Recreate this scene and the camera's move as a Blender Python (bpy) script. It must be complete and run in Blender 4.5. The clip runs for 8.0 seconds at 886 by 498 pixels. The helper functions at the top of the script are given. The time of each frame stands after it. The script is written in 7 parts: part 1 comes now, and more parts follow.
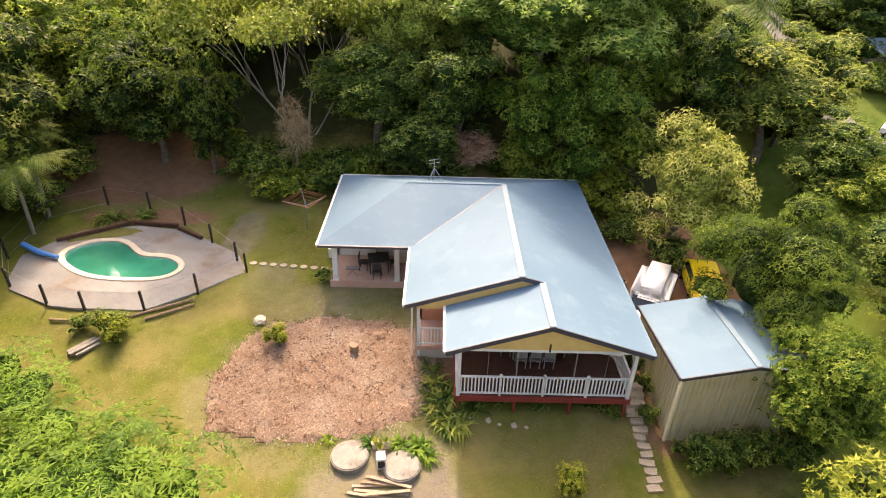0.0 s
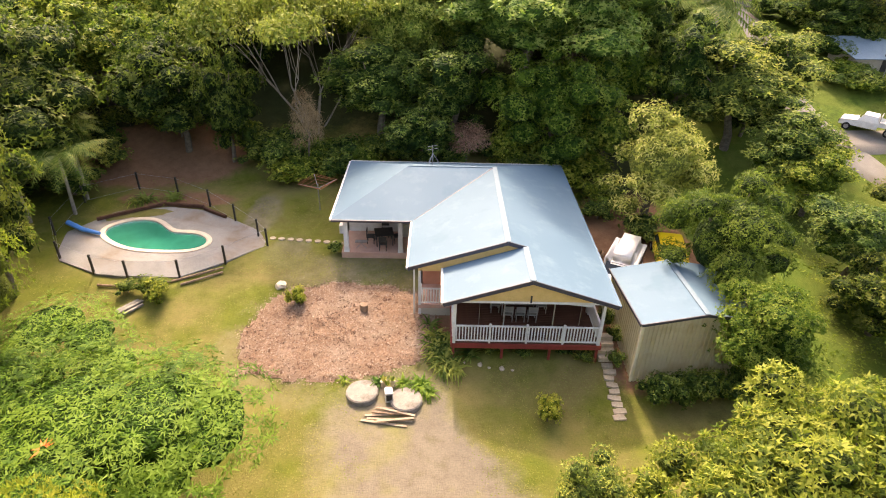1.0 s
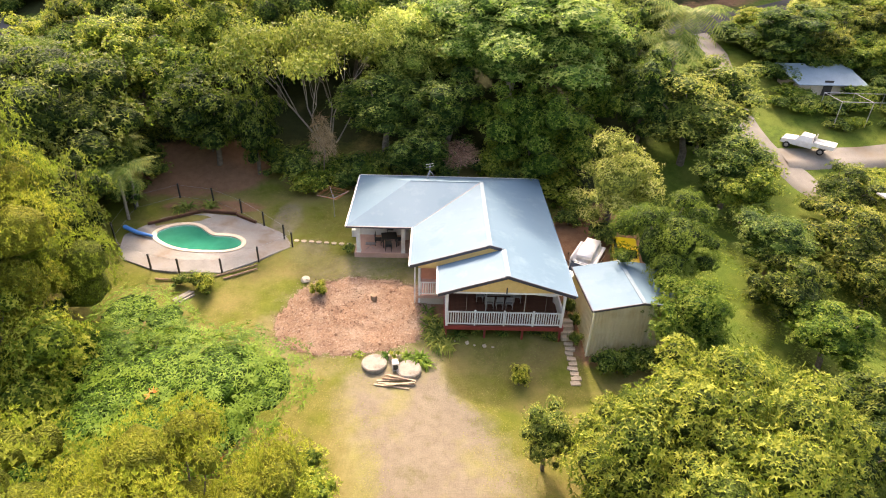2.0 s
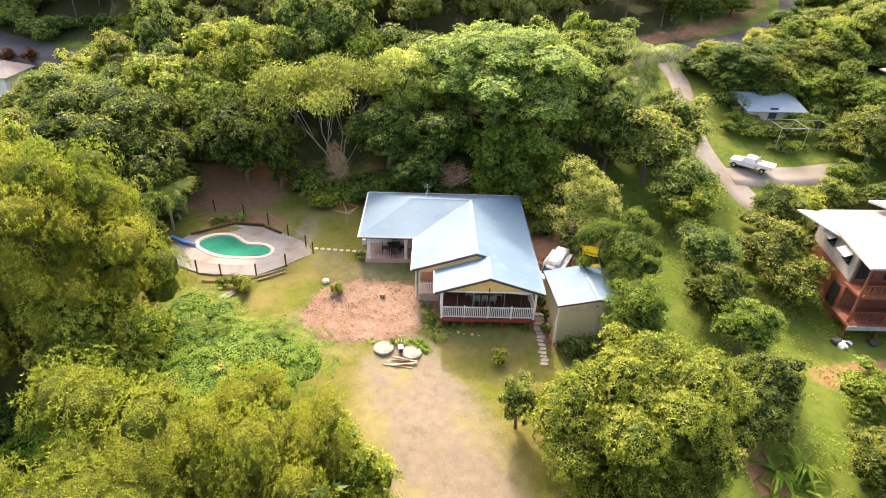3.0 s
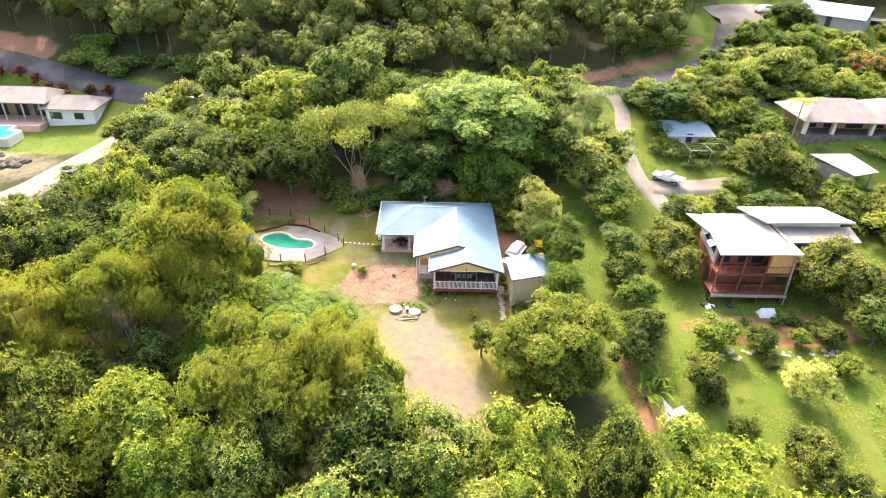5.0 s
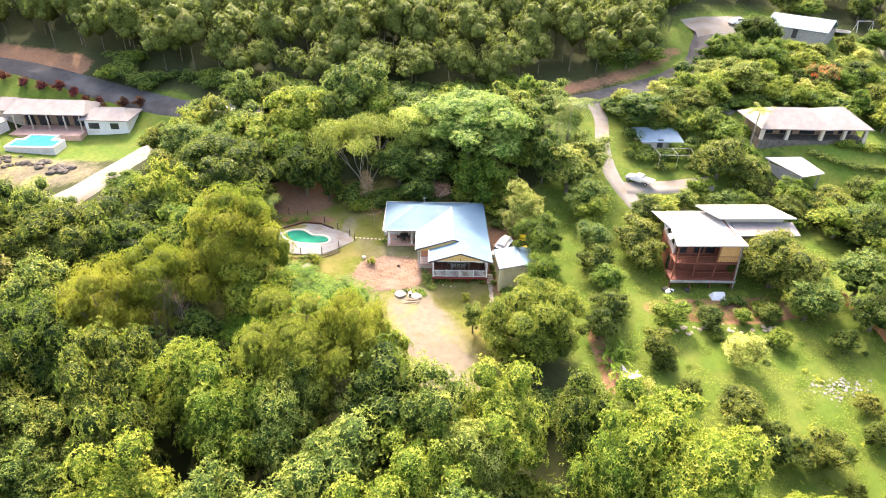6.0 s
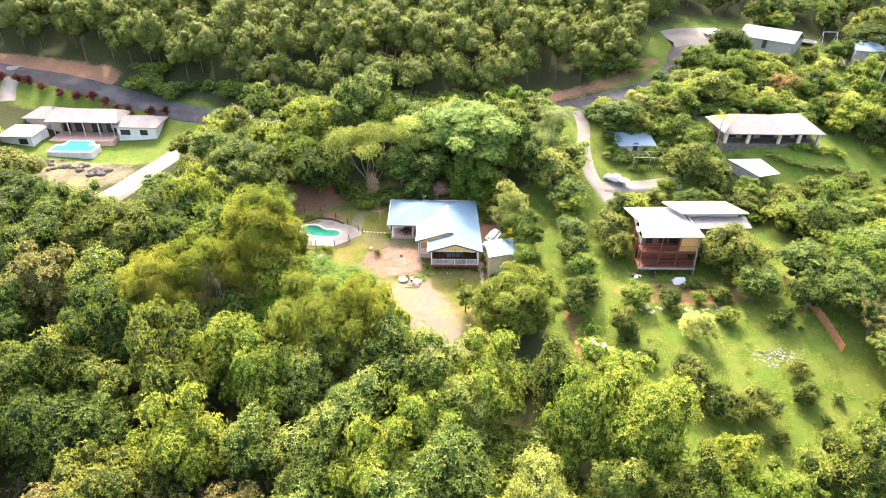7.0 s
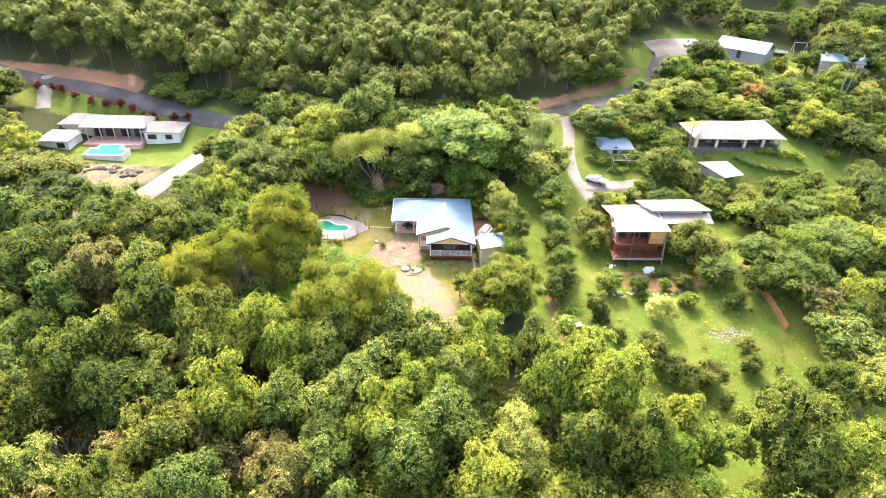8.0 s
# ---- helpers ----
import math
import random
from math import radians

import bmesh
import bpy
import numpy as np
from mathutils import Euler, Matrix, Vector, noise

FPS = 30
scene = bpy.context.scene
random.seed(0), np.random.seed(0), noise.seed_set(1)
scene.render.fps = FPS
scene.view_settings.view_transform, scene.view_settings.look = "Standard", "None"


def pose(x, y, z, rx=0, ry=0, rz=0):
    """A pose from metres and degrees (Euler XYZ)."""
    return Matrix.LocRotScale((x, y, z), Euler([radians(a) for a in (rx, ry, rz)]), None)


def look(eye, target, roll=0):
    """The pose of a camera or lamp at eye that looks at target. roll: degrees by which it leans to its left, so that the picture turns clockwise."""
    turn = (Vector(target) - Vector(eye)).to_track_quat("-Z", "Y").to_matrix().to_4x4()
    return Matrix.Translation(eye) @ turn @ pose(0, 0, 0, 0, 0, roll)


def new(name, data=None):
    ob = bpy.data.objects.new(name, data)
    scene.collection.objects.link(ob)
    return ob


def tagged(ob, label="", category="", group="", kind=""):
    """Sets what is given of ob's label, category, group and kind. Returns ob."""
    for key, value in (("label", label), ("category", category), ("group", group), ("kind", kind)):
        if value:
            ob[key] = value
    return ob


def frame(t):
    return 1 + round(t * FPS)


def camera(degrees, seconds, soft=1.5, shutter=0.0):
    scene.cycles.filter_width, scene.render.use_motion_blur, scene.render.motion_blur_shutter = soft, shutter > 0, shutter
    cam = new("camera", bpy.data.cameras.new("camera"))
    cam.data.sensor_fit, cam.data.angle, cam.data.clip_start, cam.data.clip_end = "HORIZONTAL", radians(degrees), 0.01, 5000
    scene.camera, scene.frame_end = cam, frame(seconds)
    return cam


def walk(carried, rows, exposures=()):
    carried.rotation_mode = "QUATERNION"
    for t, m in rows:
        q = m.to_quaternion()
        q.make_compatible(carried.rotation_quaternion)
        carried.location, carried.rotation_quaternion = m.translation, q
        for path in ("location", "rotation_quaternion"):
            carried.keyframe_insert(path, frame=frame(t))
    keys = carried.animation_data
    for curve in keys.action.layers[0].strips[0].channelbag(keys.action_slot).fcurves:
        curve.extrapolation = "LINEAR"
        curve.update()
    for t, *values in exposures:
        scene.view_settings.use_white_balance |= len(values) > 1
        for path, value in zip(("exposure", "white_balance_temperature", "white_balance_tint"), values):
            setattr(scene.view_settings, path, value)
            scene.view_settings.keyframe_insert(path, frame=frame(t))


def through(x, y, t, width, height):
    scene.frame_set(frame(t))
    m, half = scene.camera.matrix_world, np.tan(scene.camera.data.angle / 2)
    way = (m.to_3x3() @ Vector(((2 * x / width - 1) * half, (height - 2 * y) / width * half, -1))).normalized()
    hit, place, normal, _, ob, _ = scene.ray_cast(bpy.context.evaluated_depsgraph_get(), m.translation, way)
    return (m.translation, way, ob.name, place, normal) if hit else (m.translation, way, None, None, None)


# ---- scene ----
cam = camera(73.6, 8.0, 1.05)
PATH = [
    (0, (-0.912, -17.67, 18.605), (-0.893, -15.952, 17.581), 1.7),
    (0.5, (-0.958, -19.578, 18.682), (-0.933, -17.858, 17.662), 1.7),
    (1, (-0.849, -21.964, 19.5), (-0.827, -20.248, 18.474), 1.5),
    (1.5, (-0.835, -24.967, 21.354), (-0.808, -23.255, 20.32), 1.7),
    (3, (-1.139, -35.306, 28.436), (-1.085, -33.593, 27.405), 2.3),
    (3.5, (-1.083, -39.516, 31.217), (-1.028, -37.807, 30.18), 2.3),
    (4, (-0.861, -43.847, 33.713), (-0.807, -42.138, 32.676), 2.2),
    (4.5, (-1.056, -48.666, 36.505), (-0.996, -46.96, 35.462), 2.3),
    (6, (-0.859, -63.223, 44.825), (-0.803, -61.526, 43.768), 1.8),
    (6.5, (-0.724, -68.453, 47.448), (-0.669, -66.759, 46.388), 1.7),
    (7, (-0.691, -73.633, 50.117), (-0.636, -71.939, 49.056), 1.6),
    (7.5, (-0.761, -79.017, 52.888), (-0.705, -77.324, 51.825), 1.6),
    (8, (-0.518, -84.181, 55.592), (-0.464, -82.489, 54.526), 1.6),
]
walk(cam, [(t, look(eye, target, roll)) for t, eye, target, roll in PATH], [(0, 2.16, 8100, 20), (4, 2.6, 7400, 18), (8, 2.96, 6950, 17)])


# ---- world, sun, exposure ----
SUN_TURN, SUN_HIGH = -10.0, 46.0
world = bpy.data.worlds.new("world")
scene.world = world
world.use_nodes = True
wn = world.node_tree
sky = wn.nodes.new("ShaderNodeTexSky")
sky.sky_type = "NISHITA"
sky.sun_disc = False
sky.sun_elevation = radians(SUN_HIGH)
sky.sun_rotation = radians(SUN_TURN)
sky.dust_density = 5.0
sky.ozone_density = 0.3
wn.links.new(sky.outputs[0], wn.nodes["Background"].inputs[0])
wn.nodes["Background"].inputs[1].default_value = 0.15
sun = new("sun", bpy.data.lights.new("sun", "SUN"))
sun.data.energy, sun.data.angle, sun.data.color = 1.3, radians(2.0), (1.0, 0.93, 0.82)
a, e = radians(SUN_TURN), radians(SUN_HIGH)
sun.matrix_world = look((100 * math.sin(a) * math.cos(e), 100 * math.cos(a) * math.cos(e), 100 * math.sin(e)), (0, 0, 0))

R = random.Random(7)


# ---- materials ----
def nodes_of(name):
    m = bpy.data.materials.new(name)
    m.use_nodes = True
    nt = m.node_tree
    return m, nt, nt.nodes["Principled BSDF"]


def node(nt, kind, **inputs):
    n = nt.nodes.new(kind)
    for k, v in inputs.items():
        n.inputs[k.replace("_", " ")].default_value = v
    return n


def noise_of(nt, scale, detail=4.0, rough=0.6, coord=None):
    n = node(nt, "ShaderNodeTexNoise", Scale=scale, Detail=detail, Roughness=rough)
    if coord is None:
        coord = nt.nodes.new("ShaderNodeTexCoord").outputs["Object"]
    nt.links.new(coord, n.inputs["Vector"])
    return n.outputs["Fac"]


def ramp(nt, fac, stops):
    r = nt.nodes.new("ShaderNodeValToRGB")
    el = r.color_ramp.elements
    while len(el) < len(stops):
        el.new(0.5)
    for s, (p, c) in zip(el, stops):
        s.position, s.color = p, (*c, 1)
    nt.links.new(fac, r.inputs[0])
    return r.outputs[0]


def mix(nt, fac, a, b, how="MIX"):
    m = nt.nodes.new("ShaderNodeMix")
    m.data_type, m.blend_type = "RGBA", how
    for i, v in ((0, fac), (6, a), (7, b)):
        if isinstance(v, bpy.types.NodeSocket):
            nt.links.new(v, m.inputs[i])
        else:
            m.inputs[i].default_value = v if i == 0 else (*v, 1)
    return m.outputs[2]


def bump(nt, bsdf, height, strength=0.3, distance=0.02):
    b = node(nt, "ShaderNodeBump", Strength=strength, Distance=distance)
    nt.links.new(height, b.inputs["Height"])
    nt.links.new(b.outputs[0], bsdf.inputs["Normal"])


def surface(name, dark, light, scale=3.0, rough=0.7, metal=0.0, fine=40.0, relief=0.2, depth=0.01, stain=None, stain_scale=0.5):
    """A worn surface: two colours over coarse and fine noise, relief, and an optional stain."""
    m, nt, b = nodes_of(name)
    co = noise_of(nt, scale)
    fi = noise_of(nt, fine, 3.0)
    col = ramp(nt, co, [(0.32, dark), (0.68, light)])
    col = mix(nt, 0.35, col, ramp(nt, fi, [(0.3, tuple(0.6 * c for c in dark)), (0.7, light)]))
    if stain:
        col = mix(nt, ramp(nt, noise_of(nt, stain_scale, 5.0), [(0.5, (0, 0, 0)), (0.68, (1, 1, 1))]), col, stain)
    nt.links.new(col, b.inputs["Base Color"])
    b.inputs["Roughness"].default_value, b.inputs["Metallic"].default_value = rough, metal
    if rough > 0.8:
        b.inputs["Specular IOR Level"].default_value = 0.15
    if "roof" in name:
        b.inputs["Specular IOR Level"].default_value = 0.12
    bump(nt, b, fi, relief, depth)
    return m


def foliage(name, dark, mid, light, through=0.35, scale=0.35):
    """Leaves: colour by tree, by leaf and by patch, matt with light through them."""
    m, nt, b = nodes_of(name)
    info = nt.nodes.new("ShaderNodeObjectInfo")
    geo = nt.nodes.new("ShaderNodeNewGeometry")
    patch = noise_of(nt, scale, 3.0, 0.6, geo.outputs["Position"])
    add = nt.nodes.new("ShaderNodeMath")
    add.operation = "MULTIPLY_ADD"
    nt.links.new(geo.outputs["Random Per Island"], add.inputs[0])
    add.inputs[1].default_value = 0.36
    nt.links.new(patch, add.inputs[2])
    tuft_tone = nt.nodes.new("ShaderNodeMath")
    tuft_tone.operation = "MULTIPLY_ADD"
    nt.links.new(noise_of(nt, 1.7, 2.0, 0.6, geo.outputs["Position"]), tuft_tone.inputs[0])
    tuft_tone.inputs[1].default_value = 0.6
    nt.links.new(add.outputs[0], tuft_tone.inputs[2])
    col = ramp(nt, tuft_tone.outputs[0], [(0.66, dark), (0.95, mid), (1.24, light)])
    hue = node(nt, "ShaderNodeHueSaturation", Saturation=1.0, Fac=1.0)
    tune = nt.nodes.new("ShaderNodeMapRange")
    nt.links.new(info.outputs["Random"], tune.inputs[0])
    tune.inputs[3].default_value, tune.inputs[4].default_value = 0.458, 0.512
    nt.links.new(tune.outputs[0], hue.inputs["Hue"])
    tone = nt.nodes.new("ShaderNodeMapRange")
    nt.links.new(info.outputs["Random"], tone.inputs[0])
    tone.inputs[3].default_value, tone.inputs[4].default_value = 1.3, 0.66
    nt.links.new(tone.outputs[0], hue.inputs["Value"])
    nt.links.new(col, hue.inputs["Color"])
    b.inputs["Roughness"].default_value = 0.6
    b.inputs["Specular IOR Level"].default_value = 0.16
    nt.links.new(hue.outputs[0], b.inputs["Base Color"])
    tr = nt.nodes.new("ShaderNodeBsdfTranslucent")
    nt.links.new(mix(nt, 0.35, hue.outputs[0], (0.22, 0.38, 0.04)), tr.inputs[0])
    ms = nt.nodes.new("ShaderNodeMixShader")
    ms.inputs[0].default_value = through
    nt.links.new(b.outputs[0], ms.inputs[1])
    nt.links.new(tr.outputs[0], ms.inputs[2])
    nt.links.new(ms.outputs[0], nt.nodes["Material Output"].inputs[0])
    return m


CANOPY = {}


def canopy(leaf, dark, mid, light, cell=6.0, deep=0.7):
    """The massed small leaves of a clump, cell by cell, with deep relief; deep darkens them as painted inner shade."""
    m, nt, b = nodes_of(leaf.name + "_shaded_mass")
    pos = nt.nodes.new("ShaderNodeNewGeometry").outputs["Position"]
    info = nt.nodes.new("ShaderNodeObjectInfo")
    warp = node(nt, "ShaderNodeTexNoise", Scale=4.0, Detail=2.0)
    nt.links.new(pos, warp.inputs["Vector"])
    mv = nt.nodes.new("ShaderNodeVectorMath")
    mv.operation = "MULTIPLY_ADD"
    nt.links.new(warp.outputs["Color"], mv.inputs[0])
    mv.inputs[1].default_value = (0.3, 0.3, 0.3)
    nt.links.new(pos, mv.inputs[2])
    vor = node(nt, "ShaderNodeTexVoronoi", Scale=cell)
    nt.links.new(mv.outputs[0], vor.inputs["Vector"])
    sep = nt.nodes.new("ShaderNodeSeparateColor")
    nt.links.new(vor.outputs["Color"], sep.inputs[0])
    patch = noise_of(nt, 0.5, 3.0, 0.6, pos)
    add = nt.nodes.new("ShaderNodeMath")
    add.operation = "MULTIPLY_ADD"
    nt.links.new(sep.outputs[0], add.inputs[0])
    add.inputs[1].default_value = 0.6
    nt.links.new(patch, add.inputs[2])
    # Ramp kept below the outer leaves' colours, a painted shade for the crown's inside.
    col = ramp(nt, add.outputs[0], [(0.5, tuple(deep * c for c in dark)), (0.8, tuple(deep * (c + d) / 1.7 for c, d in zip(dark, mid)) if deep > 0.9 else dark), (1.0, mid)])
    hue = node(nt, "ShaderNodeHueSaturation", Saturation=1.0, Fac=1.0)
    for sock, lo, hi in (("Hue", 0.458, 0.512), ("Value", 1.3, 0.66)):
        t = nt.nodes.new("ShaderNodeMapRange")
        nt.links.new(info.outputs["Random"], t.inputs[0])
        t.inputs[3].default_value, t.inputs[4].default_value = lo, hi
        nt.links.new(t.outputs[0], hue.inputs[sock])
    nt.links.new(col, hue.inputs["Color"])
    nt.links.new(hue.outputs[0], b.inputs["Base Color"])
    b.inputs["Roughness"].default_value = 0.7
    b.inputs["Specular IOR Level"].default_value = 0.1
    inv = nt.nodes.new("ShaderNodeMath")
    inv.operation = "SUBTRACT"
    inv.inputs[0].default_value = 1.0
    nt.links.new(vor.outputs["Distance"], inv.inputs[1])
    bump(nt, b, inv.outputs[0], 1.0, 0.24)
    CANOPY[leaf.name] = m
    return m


# deep passes on how much shade is painted into the inner mass.
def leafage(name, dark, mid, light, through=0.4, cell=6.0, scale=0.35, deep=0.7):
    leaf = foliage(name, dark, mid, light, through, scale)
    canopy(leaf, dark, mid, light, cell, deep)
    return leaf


LEAF_MANGO = leafage("mango_leaf", (0.02, 0.045, 0.008), (0.064, 0.1, 0.015), (0.17, 0.2, 0.035), 0.4, 5.5)
LEAF_BIG = leafage("dome_tree_leaf", (0.034, 0.068, 0.011), (0.09, 0.142, 0.018), (0.215, 0.265, 0.038), 0.42, 7.0)
LEAF_FOREST = leafage("forest_leaf", (0.03, 0.07, 0.014), (0.088, 0.15, 0.026), (0.23, 0.29, 0.06), 0.42, 6.0)
LEAF_BRIGHT = leafage("bright_leaf", (0.05, 0.108, 0.013), (0.135, 0.215, 0.023), (0.28, 0.335, 0.052), 0.45, 6.0)
LEAF_ACACIA = leafage("acacia_leaf", (0.095, 0.128, 0.013), (0.17, 0.213, 0.02), (0.25, 0.285, 0.034), 0.45, 14.0, 0.35, 0.92)
LEAF_TALL = leafage("tall_tree_leaf", (0.075, 0.16, 0.03), (0.19, 0.31, 0.058), (0.36, 0.45, 0.12), 0.5, 6.0)
LEAF_FERN = leafage("feather_leaf", (0.028, 0.084, 0.008), (0.064, 0.158, 0.012), (0.135, 0.25, 0.025), 0.4, 8.0)
LEAF_PALE = leafage("pale_leaf", (0.12, 0.17, 0.032), (0.28, 0.345, 0.062), (0.48, 0.51, 0.14), 0.45, 8.0)
LEAF_PALM = foliage("palm_leaf", (0.04, 0.085, 0.012), (0.1, 0.17, 0.025), (0.22, 0.28, 0.06), 0.35)
LEAF_UMBRELLA = foliage("umbrella_leaf", (0.035, 0.075, 0.011), (0.085, 0.145, 0.021), (0.17, 0.235, 0.04), 0.3)
LEAF_RED = leafage("red_leaf", (0.04, 0.01, 0.008), (0.1, 0.022, 0.015), (0.2, 0.06, 0.03), 0.3, 8.0)
LEAF_DRY = foliage("dry_twig", (0.13, 0.08, 0.04), (0.26, 0.17, 0.09), (0.4, 0.29, 0.17), 0.1)
LEAF_RUSSET = leafage("russet_leaf", (0.07, 0.083, 0.02), (0.16, 0.165, 0.04), (0.31, 0.27, 0.085), 0.35, 6.0)
FLOWER = foliage("orange_flower", (0.5, 0.08, 0.01), (0.7, 0.14, 0.02), (0.8, 0.25, 0.05), 0.2)
BARK = surface("bark", (0.08, 0.06, 0.045), (0.22, 0.19, 0.15), 4.0, 0.9, relief=0.6, depth=0.03)
BARK_PALE = surface("pale_bark", (0.16, 0.135, 0.105), (0.36, 0.32, 0.27), 4.0, 0.9, relief=0.5, depth=0.03)


def roof_mat():
    """Faded blue sheet roofing: broad chalky and darker patches, faint run-off streaks."""
    m, nt, b = nodes_of("blue_metal_roof")
    pos = nt.nodes.new("ShaderNodeNewGeometry").outputs["Position"]
    big, mid = noise_of(nt, 0.22, 3.0, 0.5, pos), noise_of(nt, 0.8, 5.0, 0.65, pos)
    col = ramp(nt, big, [(0.35, (0.095, 0.165, 0.222)), (0.65, (0.112, 0.184, 0.24))])
    col = mix(nt, ramp(nt, mid, [(0.52, (0, 0, 0)), (0.72, (0.7, 0.7, 0.7))]), col, (0.145, 0.22, 0.265))
    col = mix(nt, ramp(nt, noise_of(nt, 0.33, 4.0, 0.6, pos), [(0.6, (0, 0, 0)), (0.68, (0.55, 0.55, 0.55))]), col, (0.08, 0.15, 0.205))
    nt.links.new(col, b.inputs["Base Color"])
    b.inputs["Roughness"].default_value = 0.6
    b.inputs["Specular IOR Level"].default_value = 0.15
    wave = nt.nodes.new("ShaderNodeTexWave")
    wave.inputs["Scale"].default_value = 2.1
    nt.links.new(pos, wave.inputs["Vector"])
    bump(nt, b, wave.outputs["Fac"], 0.04, 0.01)
    return m


ROOF = roof_mat()
ROOF_PALEBLUE = surface("pale_blue_roof", (0.17, 0.235, 0.285), (0.235, 0.31, 0.36), 0.6, 0.5, 0, 10.0, 0.05)
ROOF_WHITE = surface("white_metal_roof", (0.38, 0.368, 0.345), (0.5, 0.485, 0.46), 0.5, 0.5, 0, 8.0, 0.05)
ROOF_GREY = surface("pale_grey_roof", (0.19, 0.172, 0.158), (0.27, 0.245, 0.225), 0.8, 0.7, 0, 8.0, 0.2)
ROOF_PINK = surface("pale_pink_roof", (0.18, 0.158, 0.146), (0.26, 0.233, 0.215), 0.8, 0.6, 0, 8.0, 0.2)
CAP = surface("ridge_flashing", (0.128, 0.195, 0.242), (0.17, 0.24, 0.285), 1.2, 0.65, 0, 9.0, 0.02)
FASCIA = surface("dark_fascia", (0.035, 0.035, 0.05), (0.07, 0.065, 0.08), 4.0, 0.5)
WHITE = surface("white_paint", (0.66, 0.64, 0.6), (0.82, 0.8, 0.76), 3.0, 0.5, stain=(0.55, 0.5, 0.44))
CREAM = surface("cream_wall", (0.46, 0.4, 0.31), (0.57, 0.5, 0.4), 1.5, 0.7, stain=(0.4, 0.34, 0.25))
YELLOW = surface("ochre_gable", (0.62, 0.4, 0.13), (0.75, 0.5, 0.19), 3.0, 0.6)
TERRA = surface("terracotta_wall", (0.55, 0.25, 0.15), (0.68, 0.35, 0.23), 1.5, 0.75, stain=(0.6, 0.36, 0.25))
RED = surface("dark_red_paint", (0.2, 0.03, 0.025), (0.32, 0.05, 0.04), 3.0, 0.5)
DECK = surface("deck_boards", (0.09, 0.035, 0.02), (0.17, 0.07, 0.04), 4.0, 0.6)
TILE = surface("pink_floor_tile", (0.5, 0.29, 0.22), (0.62, 0.4, 0.31), 2.0, 0.5)
DARK = surface("dark_interior", (0.02, 0.018, 0.017), (0.05, 0.045, 0.04), 2.0, 0.6)
SHED = surface("cream_steel", (0.84, 0.75, 0.5), (0.9, 0.83, 0.6), 0.8, 0.6, stain=(0.72, 0.62, 0.37), stain_scale=0.9)
WOOD = surface("weathered_wood", (0.16, 0.1, 0.06), (0.36, 0.26, 0.18), 5.0, 0.85, relief=0.5)
PLANK = surface("pale_plank", (0.25, 0.185, 0.125), (0.41, 0.325, 0.235), 5.0, 0.85, relief=0.5)
TIMBER = surface("red_timber", (0.115, 0.032, 0.018), (0.22, 0.068, 0.034), 3.0, 0.65)
GOLD_WOOD = surface("golden_cladding", (0.42, 0.2, 0.06), (0.6, 0.33, 0.12), 3.0, 0.6)
GREYBOARD = surface("grey_boards", (0.2, 0.19, 0.17), (0.34, 0.32, 0.29), 2.0, 0.7)
CONCRETE = surface("pebble_concrete", (0.205, 0.195, 0.178), (0.33, 0.316, 0.288), 0.8, 0.85, 0, 18.0, 0.4, stain=(0.19, 0.15, 0.115), stain_scale=0.4)
COPING = surface("cream_coping", (0.48, 0.405, 0.29), (0.63, 0.55, 0.42), 3.0, 0.7)
DISC = surface("grey_concrete", (0.2, 0.182, 0.155), (0.33, 0.302, 0.262), 2.0, 0.85, 0, 25.0, 0.3, stain=(0.13, 0.115, 0.095), stain_scale=1.4)
STONE = surface("sandstone", (0.36, 0.28, 0.19), (0.56, 0.47, 0.35), 2.0, 0.85, 0, 12.0, 0.5)
ROCK = surface("garden_rock", (0.05, 0.045, 0.038), (0.16, 0.14, 0.115), 1.5, 0.9, 0, 8.0, 0.8, 0.05)
ASPHALT = surface("asphalt", (0.046, 0.043, 0.041), (0.078, 0.074, 0.071), 0.4, 0.9, 0, 30.0, 0.3, stain=(0.1, 0.096, 0.09), stain_scale=0.15)
GRAVEL = surface("pale_gravel", (0.17, 0.158, 0.136), (0.27, 0.252, 0.222), 0.6, 0.95, 0, 20.0, 0.5, stain=(0.17, 0.14, 0.105), stain_scale=0.3)


def mulch_mat():
    """Shredded bark: fine chips, dark clods and paler trodden patches."""
    m, nt, b = nodes_of("wood_mulch")
    fi, mid, big, clod = noise_of(nt, 22.0, 4.0, 0.75), noise_of(nt, 2.2, 5.0, 0.7), noise_of(nt, 0.45, 4.0), noise_of(nt, 3.4, 3.0)
    col = mix(nt, 0.5, ramp(nt, fi, [(0.32, (0.12, 0.062, 0.036)), (0.68, (0.4, 0.275, 0.19))]), ramp(nt, mid, [(0.3, (0.17, 0.09, 0.052)), (0.7, (0.33, 0.22, 0.15))]))
    col = mix(nt, ramp(nt, big, [(0.48, (0, 0, 0)), (0.72, (0.75, 0.75, 0.75))]), col, (0.34, 0.265, 0.2))
    col = mix(nt, ramp(nt, clod, [(0.57, (0, 0, 0)), (0.68, (0.85, 0.85, 0.85))]), col, (0.085, 0.042, 0.026))
    nt.links.new(col, b.inputs["Base Color"])
    b.inputs["Roughness"].default_value = 0.95
    b.inputs["Specular IOR Level"].default_value = 0.15
    bump(nt, b, fi, 1.0, 0.05)
    return m


